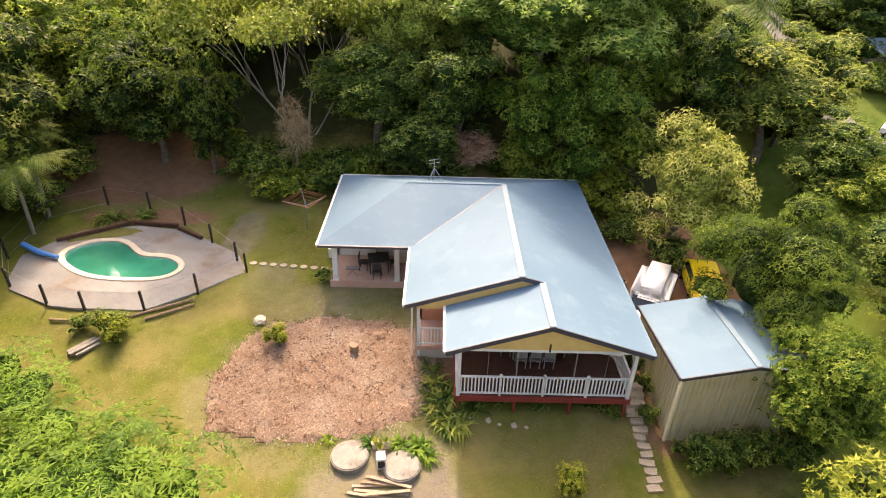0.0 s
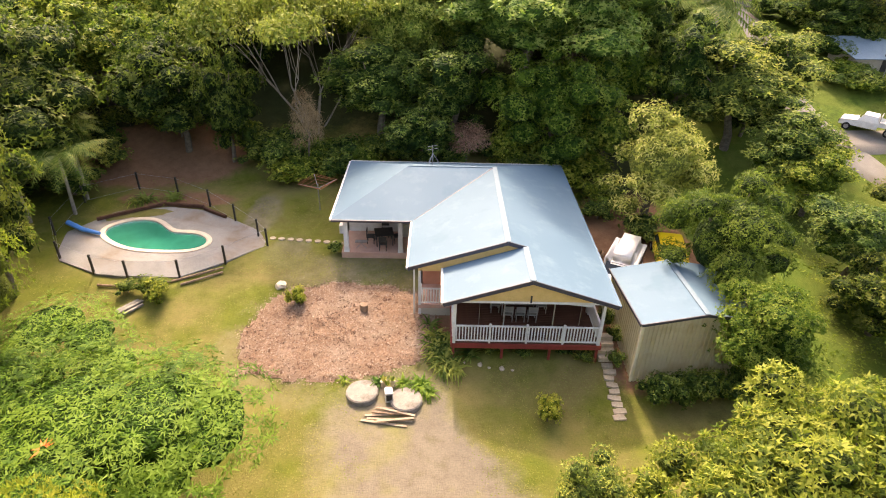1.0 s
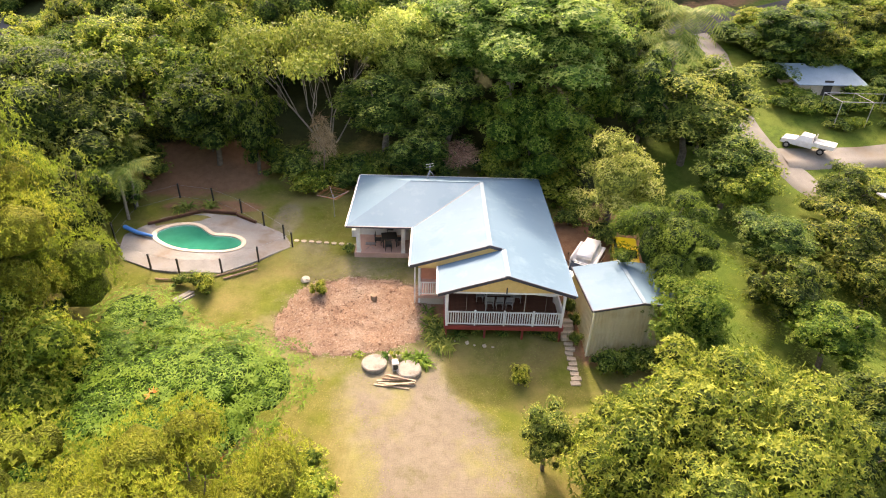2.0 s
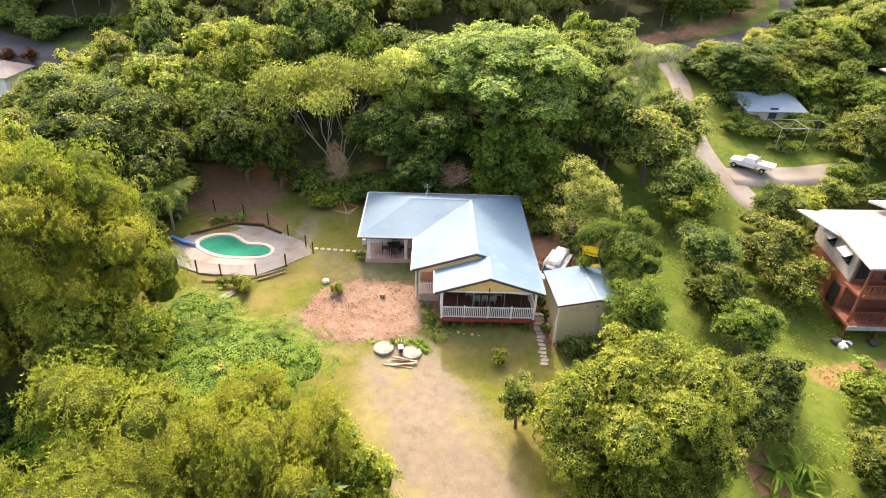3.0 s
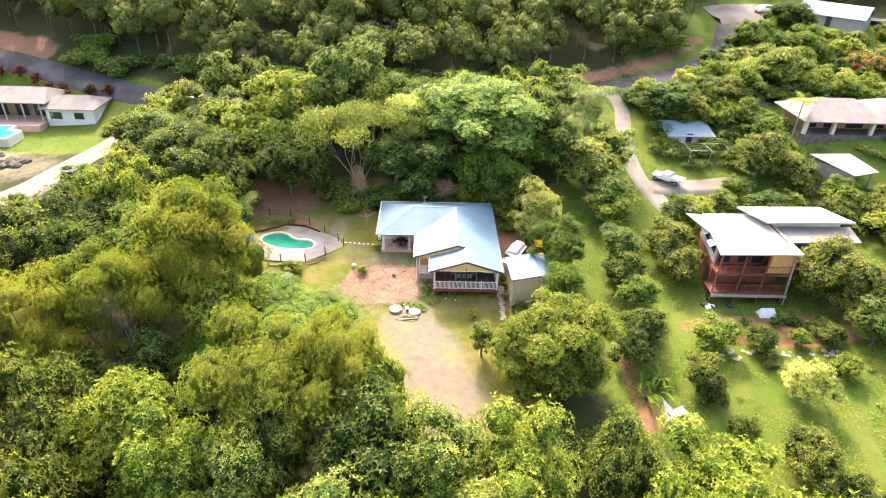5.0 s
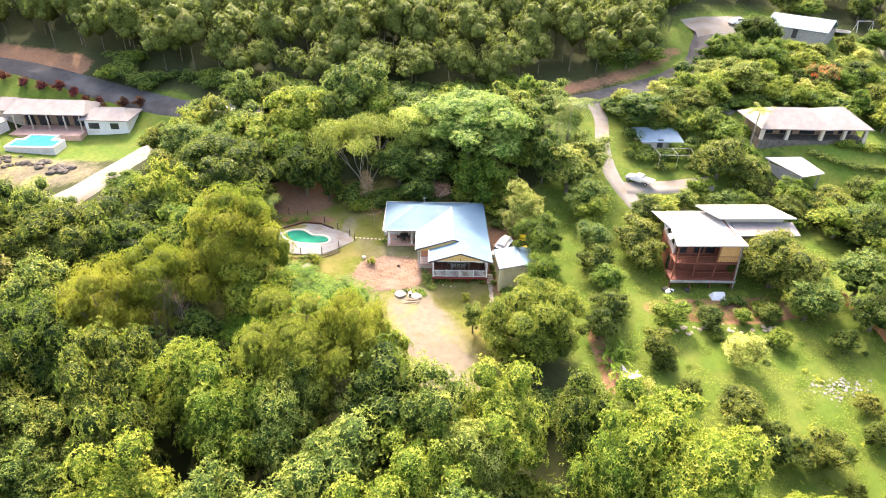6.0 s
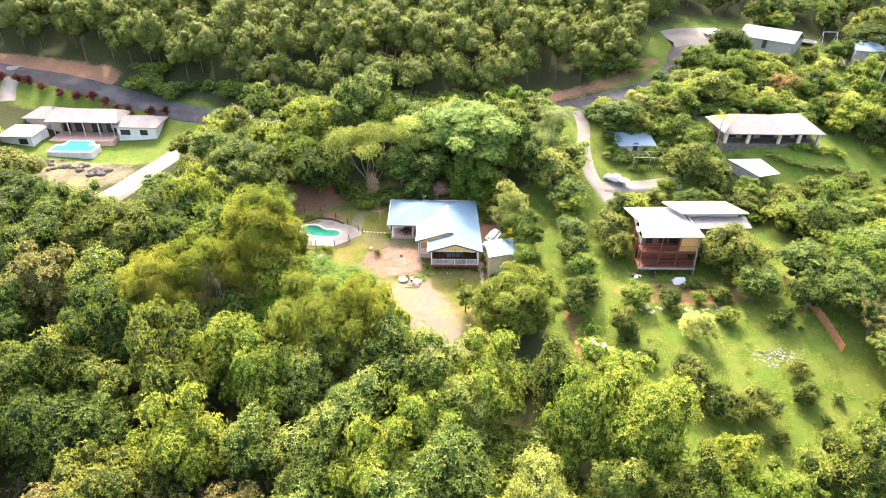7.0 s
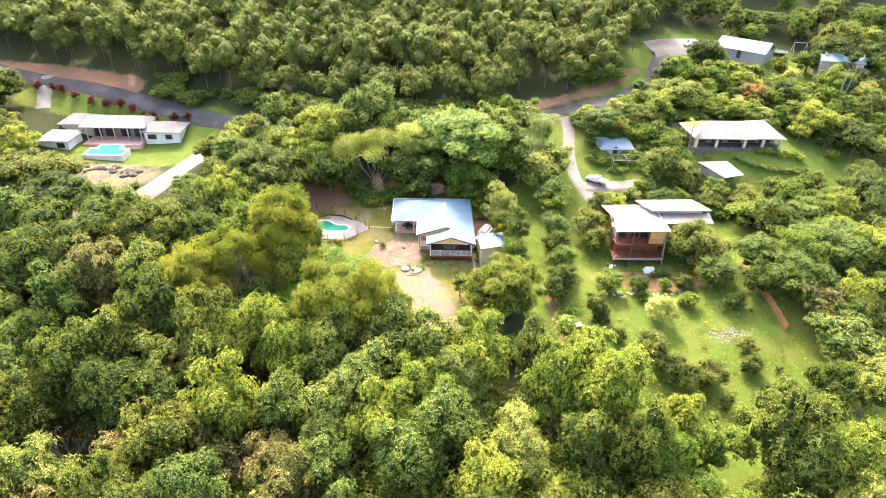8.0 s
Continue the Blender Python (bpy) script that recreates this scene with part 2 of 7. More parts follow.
MULCH = mulch_mat()
CHIP = foliage("wood_chip", (0.06, 0.032, 0.02), (0.23, 0.14, 0.095), (0.5, 0.38, 0.29), 0.0, 0.8)
POSTBLACK = surface("dark_post", (0.02, 0.018, 0.016), (0.045, 0.04, 0.035), 6.0, 0.6)
BLUE = surface("blue_plastic", (0.04, 0.2, 0.55), (0.08, 0.3, 0.7), 3.0, 0.4)
YELLOWCAR = surface("yellow_paint", (0.7, 0.48, 0.01), (0.8, 0.56, 0.02), 2.0, 0.35)
CANVAS = surface("white_canvas", (0.62, 0.62, 0.6), (0.78, 0.78, 0.76), 2.0, 0.8)
RUBBER = surface("tyre_rubber", (0.015, 0.015, 0.015), (0.03, 0.03, 0.03), 5.0, 0.9)
STEEL = surface("grey_metal", (0.25, 0.25, 0.25), (0.42, 0.42, 0.42), 5.0, 0.4, 0.6)
PLASTER = surface("pool_plaster", (0.22, 0.5, 0.4), (0.4, 0.66, 0.54), 1.0, 0.7)
RUST = surface("rust_fence", (0.3, 0.12, 0.05), (0.46, 0.21, 0.1), 2.0, 0.85)


def water(name, deep, shallow):
    m, nt, b = nodes_of(name)
    nt.links.new(ramp(nt, noise_of(nt, 0.5, 3.0), [(0.35, deep), (0.7, shallow)]), b.inputs["Base Color"])
    b.inputs["Roughness"].default_value = 0.06
    b.inputs["IOR"].default_value = 1.33
    b.inputs["Transmission Weight"].default_value = 0.35
    bump(nt, b, noise_of(nt, 5.0, 2.0), 0.1, 0.02)
    return m


WATER = water("green_pool_water", (0.012, 0.22, 0.14), (0.03, 0.31, 0.2))
WATER_BLUE = water("blue_pool_water", (0.03, 0.42, 0.55), (0.08, 0.55, 0.66))


def glass_mat():
    m, nt, b = nodes_of("window_glass")
    b.inputs["Base Color"].default_value = (0.02, 0.025, 0.03, 1)
    b.inputs["Roughness"].default_value = 0.04
    return m


GLASS = glass_mat()


# ---- shape helpers ----
def ground_z(x, y):
    """Height of the land: a valley side that rises behind the houses, with level pads."""
    x, y = np.asarray(x, float), np.asarray(y, float)
    z = np.interp(y, [-160, -60, -30, -10, -2, 8, 17, 25, 40, 52, 70, 100, 200, 420], [-16, -8.5, -4.6, -0.9, 0, 1.1, 1.7, 4.2, 8.6, 11.5, 15, 24, 60, 120])
    for cx, cy, rx, ry, h in PADS:
        z = z + h * np.exp(-(((x - cx) / rx) ** 2 + ((y - cy) / ry) ** 2))
    return z


PADS = [(-62, 42, 26, 15, -5.5), (-45, -25, 26, 22, -2.5), (66, 33, 22, 14, 3.0), (62, 27.5, 13, 6, 1.3), (36, 3, 14, 9, -1.0), (55, -10, 9, 10, 1.8), (11, -2.5, 4.5, 3, -0.8), (-74, 44, 8, 4.5, -1.7)]


def gz(x, y):
    return float(ground_z(x, y))


def box(bm, x0, x1, y0, y1, z0, z1, m=None):
    v = [bm.verts.new(m @ Vector(p) if m else p) for p in ((x0, y0, z0), (x1, y0, z0), (x1, y1, z0), (x0, y1, z0), (x0, y0, z1), (x1, y0, z1), (x1, y1, z1), (x0, y1, z1))]
    for f in ((3, 2, 1, 0), (4, 5, 6, 7), (0, 1, 5, 4), (1, 2, 6, 5), (2, 3, 7, 6), (3, 0, 4, 7)):
        bm.faces.new([v[i] for i in f])
    return bm


def prism(bm, pts, z0, z1):
    """A plan outline raised from z0 to z1 (numbers, or functions of x, y)."""
    lo = [bm.verts.new((x, y, z0(x, y) if callable(z0) else z0)) for x, y in pts]
    hi = [bm.verts.new((x, y, z1(x, y) if callable(z1) else z1)) for x, y in pts]
    n = len(pts)
    bm.faces.new(hi)
    bm.faces.new(lo[::-1])
    for i in range(n):
        bm.faces.new((lo[i], lo[(i + 1) % n], hi[(i + 1) % n], hi[i]))
    return bm


def slab(bm, corners, thick=0.12):
    """A plate under the given top corners, counter-clockwise from above."""
    top = [bm.verts.new(p) for p in corners]
    low = [bm.verts.new((p[0], p[1], p[2] - thick)) for p in corners]
    n = len(top)
    bm.faces.new(top)
    bm.faces.new(low[::-1])
    for i in range(n):
        bm.faces.new((low[i], low[(i + 1) % n], top[(i + 1) % n], top[i]))
    return bm


def rod(bm, p, q, r0, r1=None, sides=8):
    p, q = Vector(p), Vector(q)
    r1 = r0 if r1 is None else r1
    t = (q - p).to_track_quat("Z", "Y").to_matrix()
    ring = []
    for c, r in ((p, r0), (q, r1)):
        ring.append([bm.verts.new(c + t @ Vector((r * math.cos(2 * math.pi * i / sides), r * math.sin(2 * math.pi * i / sides), 0))) for i in range(sides)])
    for i in range(sides):
        j = (i + 1) % sides
        bm.faces.new((ring[0][i], ring[0][j], ring[1][j], ring[1][i]))
    bm.faces.new(ring[0][::-1])
    bm.faces.new(ring[1])
    return bm


def bar(bm, p, q, w, h):
    """A square bar from p to q, h in the upright sense."""
    p, q = Vector(p), Vector(q)
    d = (q - p).normalized()
    s = d.cross(Vector((0, 0, 1)))
    s = (s.normalized() if s.length > 1e-4 else Vector((1, 0, 0)))
    u = s.cross(d)
    v = [bm.verts.new(c + s * (a * w / 2) + u * (b * h / 2)) for c in (p, q) for a, b in ((-1, -1), (1, -1), (1, 1), (-1, 1))]
    for f in ((0, 1, 2, 3), (7, 6, 5, 4), (0, 4, 5, 1), (1, 5, 6, 2), (2, 6, 7, 3), (3, 7, 4, 0)):
        bm.faces.new([v[i] for i in f])
    return bm


def blob(bm, c, r, rough=0.25, sub=2, seed=0, flat=1.0):
    g = bmesh.ops.create_icosphere(bm, subdivisions=sub, radius=1.0)
    for v in g["verts"]:
        k = 1 + rough * noise.noise(v.co * 1.7 + Vector((seed * 3.1, seed * 1.7, 0)))
        v.co = Vector(c) + Vector((v.co.x * r * k, v.co.y * r * k, v.co.z * r * k * flat))
    return bm


def mesh_of(name, bm, *mats):
    me = bpy.data.meshes.new(name)
    bmesh.ops.recalc_face_normals(bm, faces=bm.faces)
    bm.to_mesh(me)
    bm.free()
    for m in mats:
        me.materials.append(m)
    return me


def part(name, bm, material, parent, label=""):
    ob = new(name, mesh_of(name, bm, material))
    ob.parent = parent
    return tagged(ob, label)


def thing(name, label, category, at=(0, 0, 0), turn=0.0, group="", kind=""):
    ob = new(name)
    ob.empty_display_size = 0.2
    ob.matrix_world = pose(*at, 0, 0, turn)
    return tagged(ob, label, category, group, kind)


def solid(name, bm, material, label, category, group="", kind="", at=None, turn=0.0):
    ob = new(name, mesh_of(name, bm, material))
    if at is not None:
        ob.matrix_world = pose(*at, 0, 0, turn)
    return tagged(ob, label, category, group, kind)


def B():
    return bmesh.new()


def fast_mesh(name, verts, faces, *mats):
    me = bpy.data.meshes.new(name)
    verts, faces = np.asarray(verts, np.float32), np.asarray(faces, np.int32)
    k = faces.shape[1]
    me.vertices.add(len(verts))
    me.vertices.foreach_set("co", verts.ravel())
    me.loops.add(faces.size)
    me.loops.foreach_set("vertex_index", faces.ravel())
    me.polygons.add(len(faces))
    me.polygons.foreach_set("loop_start", np.arange(len(faces), dtype=np.int32) * k)
    for m in mats:
        me.materials.append(m)
    me.update(calc_edges=True)
    return me


# ---- ground ----
def soft(d, w):
    """1 inside (d < 0), 0 beyond w."""
    return np.clip(1 - d / w, 0, 1)


def oval(x, y, cx, cy, rx, ry, w=0.5):
    return soft(np.hypot((x - cx) / rx, (y - cy) / ry) - 1, w)


def band(x, y, pts, half, w):
    """1 near a broken line through pts."""
    d = np.full(np.shape(x), 1e9)
    for (ax, ay), (bx, by) in zip(pts, pts[1:]):
        ux, uy = bx - ax, by - ay
        t = np.clip(((x - ax) * ux + (y - ay) * uy) / (ux * ux + uy * uy), 0, 1)
        d = np.minimum(d, np.hypot(x - ax - t * ux, y - ay - t * uy))
    return soft(d - half, w)


def ground_material():
    m, nt, b = nodes_of("land")
    zone = nt.nodes.new("ShaderNodeVertexColor")
    zone.layer_name = "zone"
    bare = nt.nodes.new("ShaderNodeVertexColor")
    bare.layer_name = "bare"
    zs, bs = nt.nodes.new("ShaderNodeSeparateColor"), nt.nodes.new("ShaderNodeSeparateColor")
    nt.links.new(zone.outputs[0], zs.inputs[0])
    nt.links.new(bare.outputs[0], bs.inputs[0])
    big, mid, fine = noise_of(nt, 0.25, 5.0), noise_of(nt, 1.6, 5.0, 0.7), noise_of(nt, 14.0, 4.0, 0.7)

    def pick(mask, lo, hi):
        add = nt.nodes.new("ShaderNodeMath")
        add.operation = "MULTIPLY_ADD"
        nt.links.new(mid, add.inputs[0])
        add.inputs[1].default_value = 0.6
        nt.links.new(mask, add.inputs[2])
        wide = nt.nodes.new("ShaderNodeMath")
        wide.operation = "MULTIPLY_ADD"
        nt.links.new(big, wide.inputs[0])
        wide.inputs[1].default_value = 1.0
        nt.links.new(add.outputs[0], wide.inputs[2])
        half = nt.nodes.new("ShaderNodeMath")
        half.operation = "MULTIPLY"
        nt.links.new(wide.outputs[0], half.inputs[0])
        half.inputs[1].default_value = 0.5
        return ramp(nt, half.outputs[0], [((lo + 0.33) / 2, (0, 0, 0)), ((hi + 0.42) / 2, (1, 1, 1))])

    def tint(d, l):
        return mix(nt, 0.5, ramp(nt, fine, [(0.3, d), (0.7, l)]), ramp(nt, mid, [(0.3, d), (0.7, l)]))

    col = tint((0.02, 0.026, 0.009), (0.052, 0.06, 0.02))
    dry = mix(nt, ramp(nt, big, [(0.4, (0, 0, 0)), (0.62, (1, 1, 1))]), tint((0.06, 0.08, 0.009), (0.145, 0.155, 0.024)), tint((0.125, 0.108, 0.03), (0.225, 0.185, 0.07)))
    col = mix(nt, pick(zs.outputs[0], 0.7, 1.0), col, dry)
    col = mix(nt, pick(zs.outputs[1], 0.75, 1.1), col, mix(nt, ramp(nt, big, [(0.42, (0, 0, 0)), (0.6, (1, 1, 1))]), tint((0.036, 0.074, 0.008), (0.108, 0.158, 0.022)), tint((0.054, 0.08, 0.011), (0.15, 0.178, 0.034))))
    col = mix(nt, pick(zs.outputs[2], 0.8, 1.25), col, mix(nt, ramp(nt, big, [(0.46, (0, 0, 0)), (0.64, (1, 1, 1))]), tint((0.122, 0.102, 0.074), (0.215, 0.182, 0.133)), tint((0.125, 0.122, 0.042), (0.23, 0.21, 0.085))))
    col = mix(nt, pick(bs.outputs[0], 0.85, 1.15), col, tint((0.15, 0.075, 0.04), (0.29, 0.165, 0.095)))
    nt.links.new(col, b.inputs["Base Color"])
    b.inputs["Roughness"].default_value = 0.95
    b.inputs["Specular IOR Level"].default_value = 0.15
    bump(nt, b, fine, 0.6, 0.05)
    return m


DRIVE_LINE = [(-2, -4.5), (-0.5, -9), (1.5, -14), (2.5, -18.5)]
gx = np.concatenate([np.arange(-400, -100, 12), np.arange(-100, -26, 2.0), np.arange(-26, 22, 0.5), np.arange(22, 100, 1.2), np.arange(100, 401, 12)])
gy = np.concatenate([np.arange(-150, -40, 6), np.arange(-40, -20, 1.2), np.arange(-20, 20, 0.5), np.arange(20, 84, 1.2), np.arange(84, 430, 8)])
GX, GY = np.meshgrid(gx, gy)
GZ = ground_z(GX, GY)
rough_land = np.array([noise.noise(Vector((px * 0.3, py * 0.3, 0))) + 0.5 * noise.noise(Vector((px * 1.1, py * 1.1, 4))) for px, py in zip(GX.ravel(), GY.ravel())]).reshape(GX.shape)
near_house = oval(GX, GY, 1, 7, 9, 9, 0.4)
GZ = GZ + 0.09 * rough_land * (1 - near_house) - 1.9 * oval(GX, GY, -18.2, 9.5, 3.2, 1.6, 0.15) - 0.2 * oval(GX, GY, -17.4, 9.1, 5.2, 2.9, 0.12)
nx, ny = len(gx), len(gy)
idx = np.arange(nx * ny).reshape(ny, nx)
quads = np.stack([idx[:-1, :-1], idx[:-1, 1:], idx[1:, 1:], idx[1:, :-1]], -1).reshape(-1, 4)
me = fast_mesh("ground", np.stack([GX, GY, GZ], -1).reshape(-1, 3), quads, ground_material())
lawn = np.maximum.reduce([oval(GX, GY, -8, 6, 19, 13), oval(GX, GY, 1, -9, 8, 12), oval(GX, GY, -9, -2, 13, 6), oval(GX, GY, -15, 15.5, 8, 4.5)])
lush = np.maximum.reduce([oval(GX, GY, 44, -14, 19, 26), oval(GX, GY, 22, 4, 7, 18), oval(GX, GY, 76, 24, 16, 10), oval(GX, GY, -60, 37, 18, 5), oval(GX, GY, -54, 46, 8, 5), band(GX, GY, [(-92, 51.5), (-76, 50.5), (-58, 47)], 2.5, 2.0), oval(GX, GY, 50, 52.5, 5, 3.5), oval(GX, GY, 66, 76, 5, 3), oval(GX, GY, 47, 60, 9, 6), oval(GX, GY, 74, 68, 20, 16), oval(GX, GY, 27, 14, 4, 12), 0.75 * oval(GX, GY, 40, 32, 16, 12), 0.7 * oval(GX, GY, 62, 46, 24, 12)])
lush = np.maximum(lush, 0.35 * oval(GX, GY, -9, 11, 4, 4)) 
sand = np.maximum.reduce([band(GX, GY, DRIVE_LINE, 2.6, 3.0), 0.6 * oval(GX, GY, -5, 6, 4, 2), 0.5 * oval(GX, GY, -5.6, 1.4, 5.8, 4.4, 0.25), 0.7 * oval(GX, GY, -65, 26.5, 9, 4.5), 0.7 * oval(GX, GY, -5.6, 6.0, 1.6, 0.5), 0.75 * oval(GX, GY, -12.2, 12.4, 1.0, 2.2), 0.7 * oval(GX, GY, -6.2, 6.1, 1.8, 0.7), 0.6 * oval(GX, GY, -9.6, 8.2, 1.2, 1.4), 0.6 * oval(GX, GY, -3.4, 5.6, 1.4, 0.6)]) * (1 - oval(GX, GY, 3.6, -2.2, 3.2, 3.0, 0.25))
bare = np.maximum.reduce([0.95 * oval(GX, GY, -22, 19.5, 6, 3.2), 0.9 * oval(GX, GY, -18.5, 14.0, 3.4, 0.8), oval(GX, GY, 11.5, 9, 3, 6), band(GX, GY, [(19.4, -9), (20, -16)], 0.5, 1.0), 1.3 * oval(GX, GY, 38.5, -4, 9, 2.0), oval(GX, GY, -0.8, 1.9, 0.9, 1.3), band(GX, GY, [(-110, 64), (-86, 61), (-72, 58.5)], 2, 3), 0.75 * band(GX, GY, [(20, 48.5), (30, 52), (42, 58), (52, 68)], 1.0, 2.5), oval(GX, GY, 9, 2, 1.5, 3)])
for layer, chans in (("zone", (lawn, lush, sand)), ("bare", (bare, bare, bare))):
    at = me.color_attributes.new(layer, "FLOAT_COLOR", "POINT")
    at.data.foreach_set("color", np.stack([c.ravel() for c in chans] + [np.ones(nx * ny)], -1).astype(np.float32).ravel())
land = tagged(new("ground", me), "valley-side land with dry lawn, orchard grass and leaf litter", "ground", kind="structure")
for p in me.polygons:
    p.use_smooth = True


def ribbon(name, pts, width, material, label, category, lift=0.06, steps=10):
    """A road or path laid along a smooth line over the land."""
    P = [Vector((x, y, 0)) for x, y in pts]
    P = [2 * P[0] - P[1]] + P + [2 * P[-1] - P[-2]]
    line = []
    for i in range(1, len(P) - 2):
        for s in range(steps):
            t = s / steps
            line.append(0.5 * (2 * P[i] + (P[i + 1] - P[i - 1]) * t + (2 * P[i - 1] - 5 * P[i] + 4 * P[i + 1] - P[i + 2]) * t * t + (3 * P[i] - P[i - 1] - 3 * P[i + 1] + P[i + 2]) * t ** 3))
    line.append(P[-2])
    verts, faces, cols = [], [], 7
    for i, c in enumerate(line):
        d = (line[min(i + 1, len(line) - 1)] - line[max(i - 1, 0)]).normalized()
        s = Vector((-d.y, d.x, 0))
        wob = 1 + 0.08 * noise.noise(c * 0.4)
        for k in range(cols):
            u = k / (cols - 1) - 0.5
            q = c + s * (u * width * wob)
            z = gz(q.x, q.y) * 0.4 + gz(c.x, c.y) * 0.6 + 0.05
            z = max(z, gz(q.x, q.y) + 0.02) + lift * (1 - (2 * u) ** 4)
            verts.append((q.x, q.y, z if abs(u) < 0.49 else gz(q.x, q.y) - 0.25))
    for i in range(len(line) - 1):
        for k in range(cols - 1):
            o = i * cols + k
            faces.append((o, o + cols, o + cols + 1, o + 1))
    ob = new(name, fast_mesh(name, verts, faces, material))
    return tagged(ob, label, category, kind="structure")


ROAD = [(-120, 68), (-95, 59), (-78, 56), (-60, 51.5), (-45, 46.5), (-25, 42), (0, 40.5), (18, 43.5), (31, 47.5), (43, 53), (49.5, 57.5), (55, 63), (59, 71), (63, 79)]
ribbon("road", ROAD, 5.2, ASPHALT, "grey bitumen road with grassy verges", "road", 0.08)
ribbon("driveway", [(30, 46), (30.5, 40), (29.3, 32), (29.5, 25), (31.5, 20), (33, 17)], 3.2, GRAVEL, "pale gravel driveway beside the orchard", "driveway")
ribbon("driveway", [(31, 22.5), (36, 22.5), (41, 22.8), (45, 23)], 3.4, GRAVEL, "pale gravel turning place beside the garden", "driveway", 0.07)
ribbon("driveway", [(-42.5, 45), (-45, 41), (-48.6, 36), (-51.5, 28.5), (-55, 20.5), (-60, 16), (-66, 13)], 6.0, GRAVEL, "pale concrete driveway below a house", "driveway", 0.07)
ribbon("driveway", [(-92, 60), (-90, 54), (-88, 48)], 4.0, GRAVEL, "pale concrete driveway by the road", "driveway", 0.07)
ribbon("driveway", [(44.5, 50.5), (46.5, 48.2), (49, 46), (52.2, 42.8), (54.5, 40)], 2.6, GRAVEL, "pale gravel driveway curving to a house", "driveway", 0.07)
ribbon("turning_place", [(58.5, 78.5), (65, 80), (73, 80.5)], 10.0, GRAVEL, "pale gravel turning circle at the road's end", "road", 0.07)


# ---- the house ----
EAVE, RIDGE = 3.71, 5.28
X0, XR, X1 = -2.24, 2.6, 7.5          # main roof: left eave, ridge, right eave
YF, YW0, YWR, YW1 = 2.63, 7.46, 11.7, 15.98   # main gable front, wing eave, wing ridge, rear eave
WX0 = -6.82
WXH = WX0 + 4.2                        # where the wing's hips meet its ridge
DX0, DXR, DZ, DY = -0.5, 3.45, 5.02, -0.3     # deck roof: left eave, ridge, ridge height, front edge

house = thing("house", "low house with a blue metal roof and a white railed deck", "house", (2.6, 8, gz(2.6, 8)))
house_inv = house.matrix_world.inverted()


def hp(name, bm, material, parent=None, label=""):
    """A part of the house, built in world places."""
    p = parent or house
    bmesh.ops.transform(bm, matrix=house_inv, verts=bm.verts)
    return part(name, bm, material, p, label)


def plane_z(x):
    """Height of the main roof's slopes."""
    return EAVE + (RIDGE - EAVE) * ((x - X0) / (XR - X0) if x < XR else (X1 - x) / (X1 - XR))


T = 0.09


def seams(a, b, c, d, step=0.76):
    """Low sheet joints from edge a-b to edge c-d, one mesh each."""
    a, b, c, d = (Vector(v) for v in (a, b, c, d))
    n = max(2, int((b - a).length / step))
    up = Vector((0, 0, 0.004))
    return [bar(B(), a.lerp(b, i / n) + up, c.lerp(d, i / n) + up, 0.03, 0.008) for i in range(1, n)]


roof = house
SLOPES = (
    ([(X0, YF, EAVE), (XR, YF, RIDGE), (XR, YWR, RIDGE), (X0, YW0, EAVE)], ((X0, YF, EAVE), (X0, YW0, EAVE), (XR, YF, RIDGE), (XR, YW0, RIDGE))),
    ([(XR, YF, RIDGE), (X1 - (X1 - XR) * (DZ - EAVE) / (RIDGE - EAVE), YF, DZ), (X1, YF, EAVE), (X1, YW1, EAVE), (XR, YWR, RIDGE)], ((X1, YF, EAVE), (X1, YW0, EAVE), (XR, YF, RIDGE), (XR, YW0, RIDGE))),
    ([(WX0, YW0, EAVE), (X0, YW0, EAVE), (XR, YWR, RIDGE), (WXH, YWR, RIDGE)], ((WX0, YW0, EAVE), (X0, YW0, EAVE), (WX0, YWR, RIDGE), (X0, YWR, RIDGE))),
    ([(WX0, YW1, EAVE), (WX0, YW0, EAVE), (WXH, YWR, RIDGE)], None),
    ([(WX0, YW1, EAVE), (WXH, YWR, RIDGE), (XR, YWR, RIDGE), (X1, YW1, EAVE)], ((WX0, YW1, EAVE), (X1, YW1, EAVE), (WX0, YWR, RIDGE), (X1, YWR, RIDGE))),
    ([(DX0, DY, EAVE), (DXR, DY, DZ), (DXR, YF, DZ), (DX0, YF, EAVE)], ((DX0, DY, EAVE), (DX0, YF, EAVE), (DXR, DY, DZ), (DXR, YF, DZ))),
    ([(DXR, DY, DZ), (X1, DY, EAVE), (X1, YF, EAVE), (DXR, YF, DZ)], ((X1, DY, EAVE), (X1, YF, EAVE), (DXR, DY, DZ), (DXR, YF, DZ))))
for corners, edges in SLOPES:
    slope = hp("roof_slope", slab(B(), corners, T), ROOF, roof, "blue metal roofing with faded patches")
hp("ridge_cap", bar(B(), (XR, YF - 0.02, RIDGE + 0.012), (XR, YWR, RIDGE + 0.012), 0.26, 0.022), CAP, roof, "pale worn ridge capping")
hp("ridge_cap", bar(B(), (DXR, DY - 0.02, DZ + 0.012), (DXR, YF, DZ + 0.012), 0.26, 0.022), CAP, roof, "pale worn ridge capping")
hp("ridge_cap", bar(B(), (WXH, YWR, RIDGE + 0.004), (XR, YWR, RIDGE + 0.004), 0.16, 0.01), ROOF, roof, "blue metal ridge capping")
hp("valley_gutter", bar(B(), (X0 + 0.1, YW0 + 0.05, EAVE + 0.03), (XR, YWR, RIDGE + 0.02), 0.05, 0.02), FASCIA, roof, "dark valley gutter")
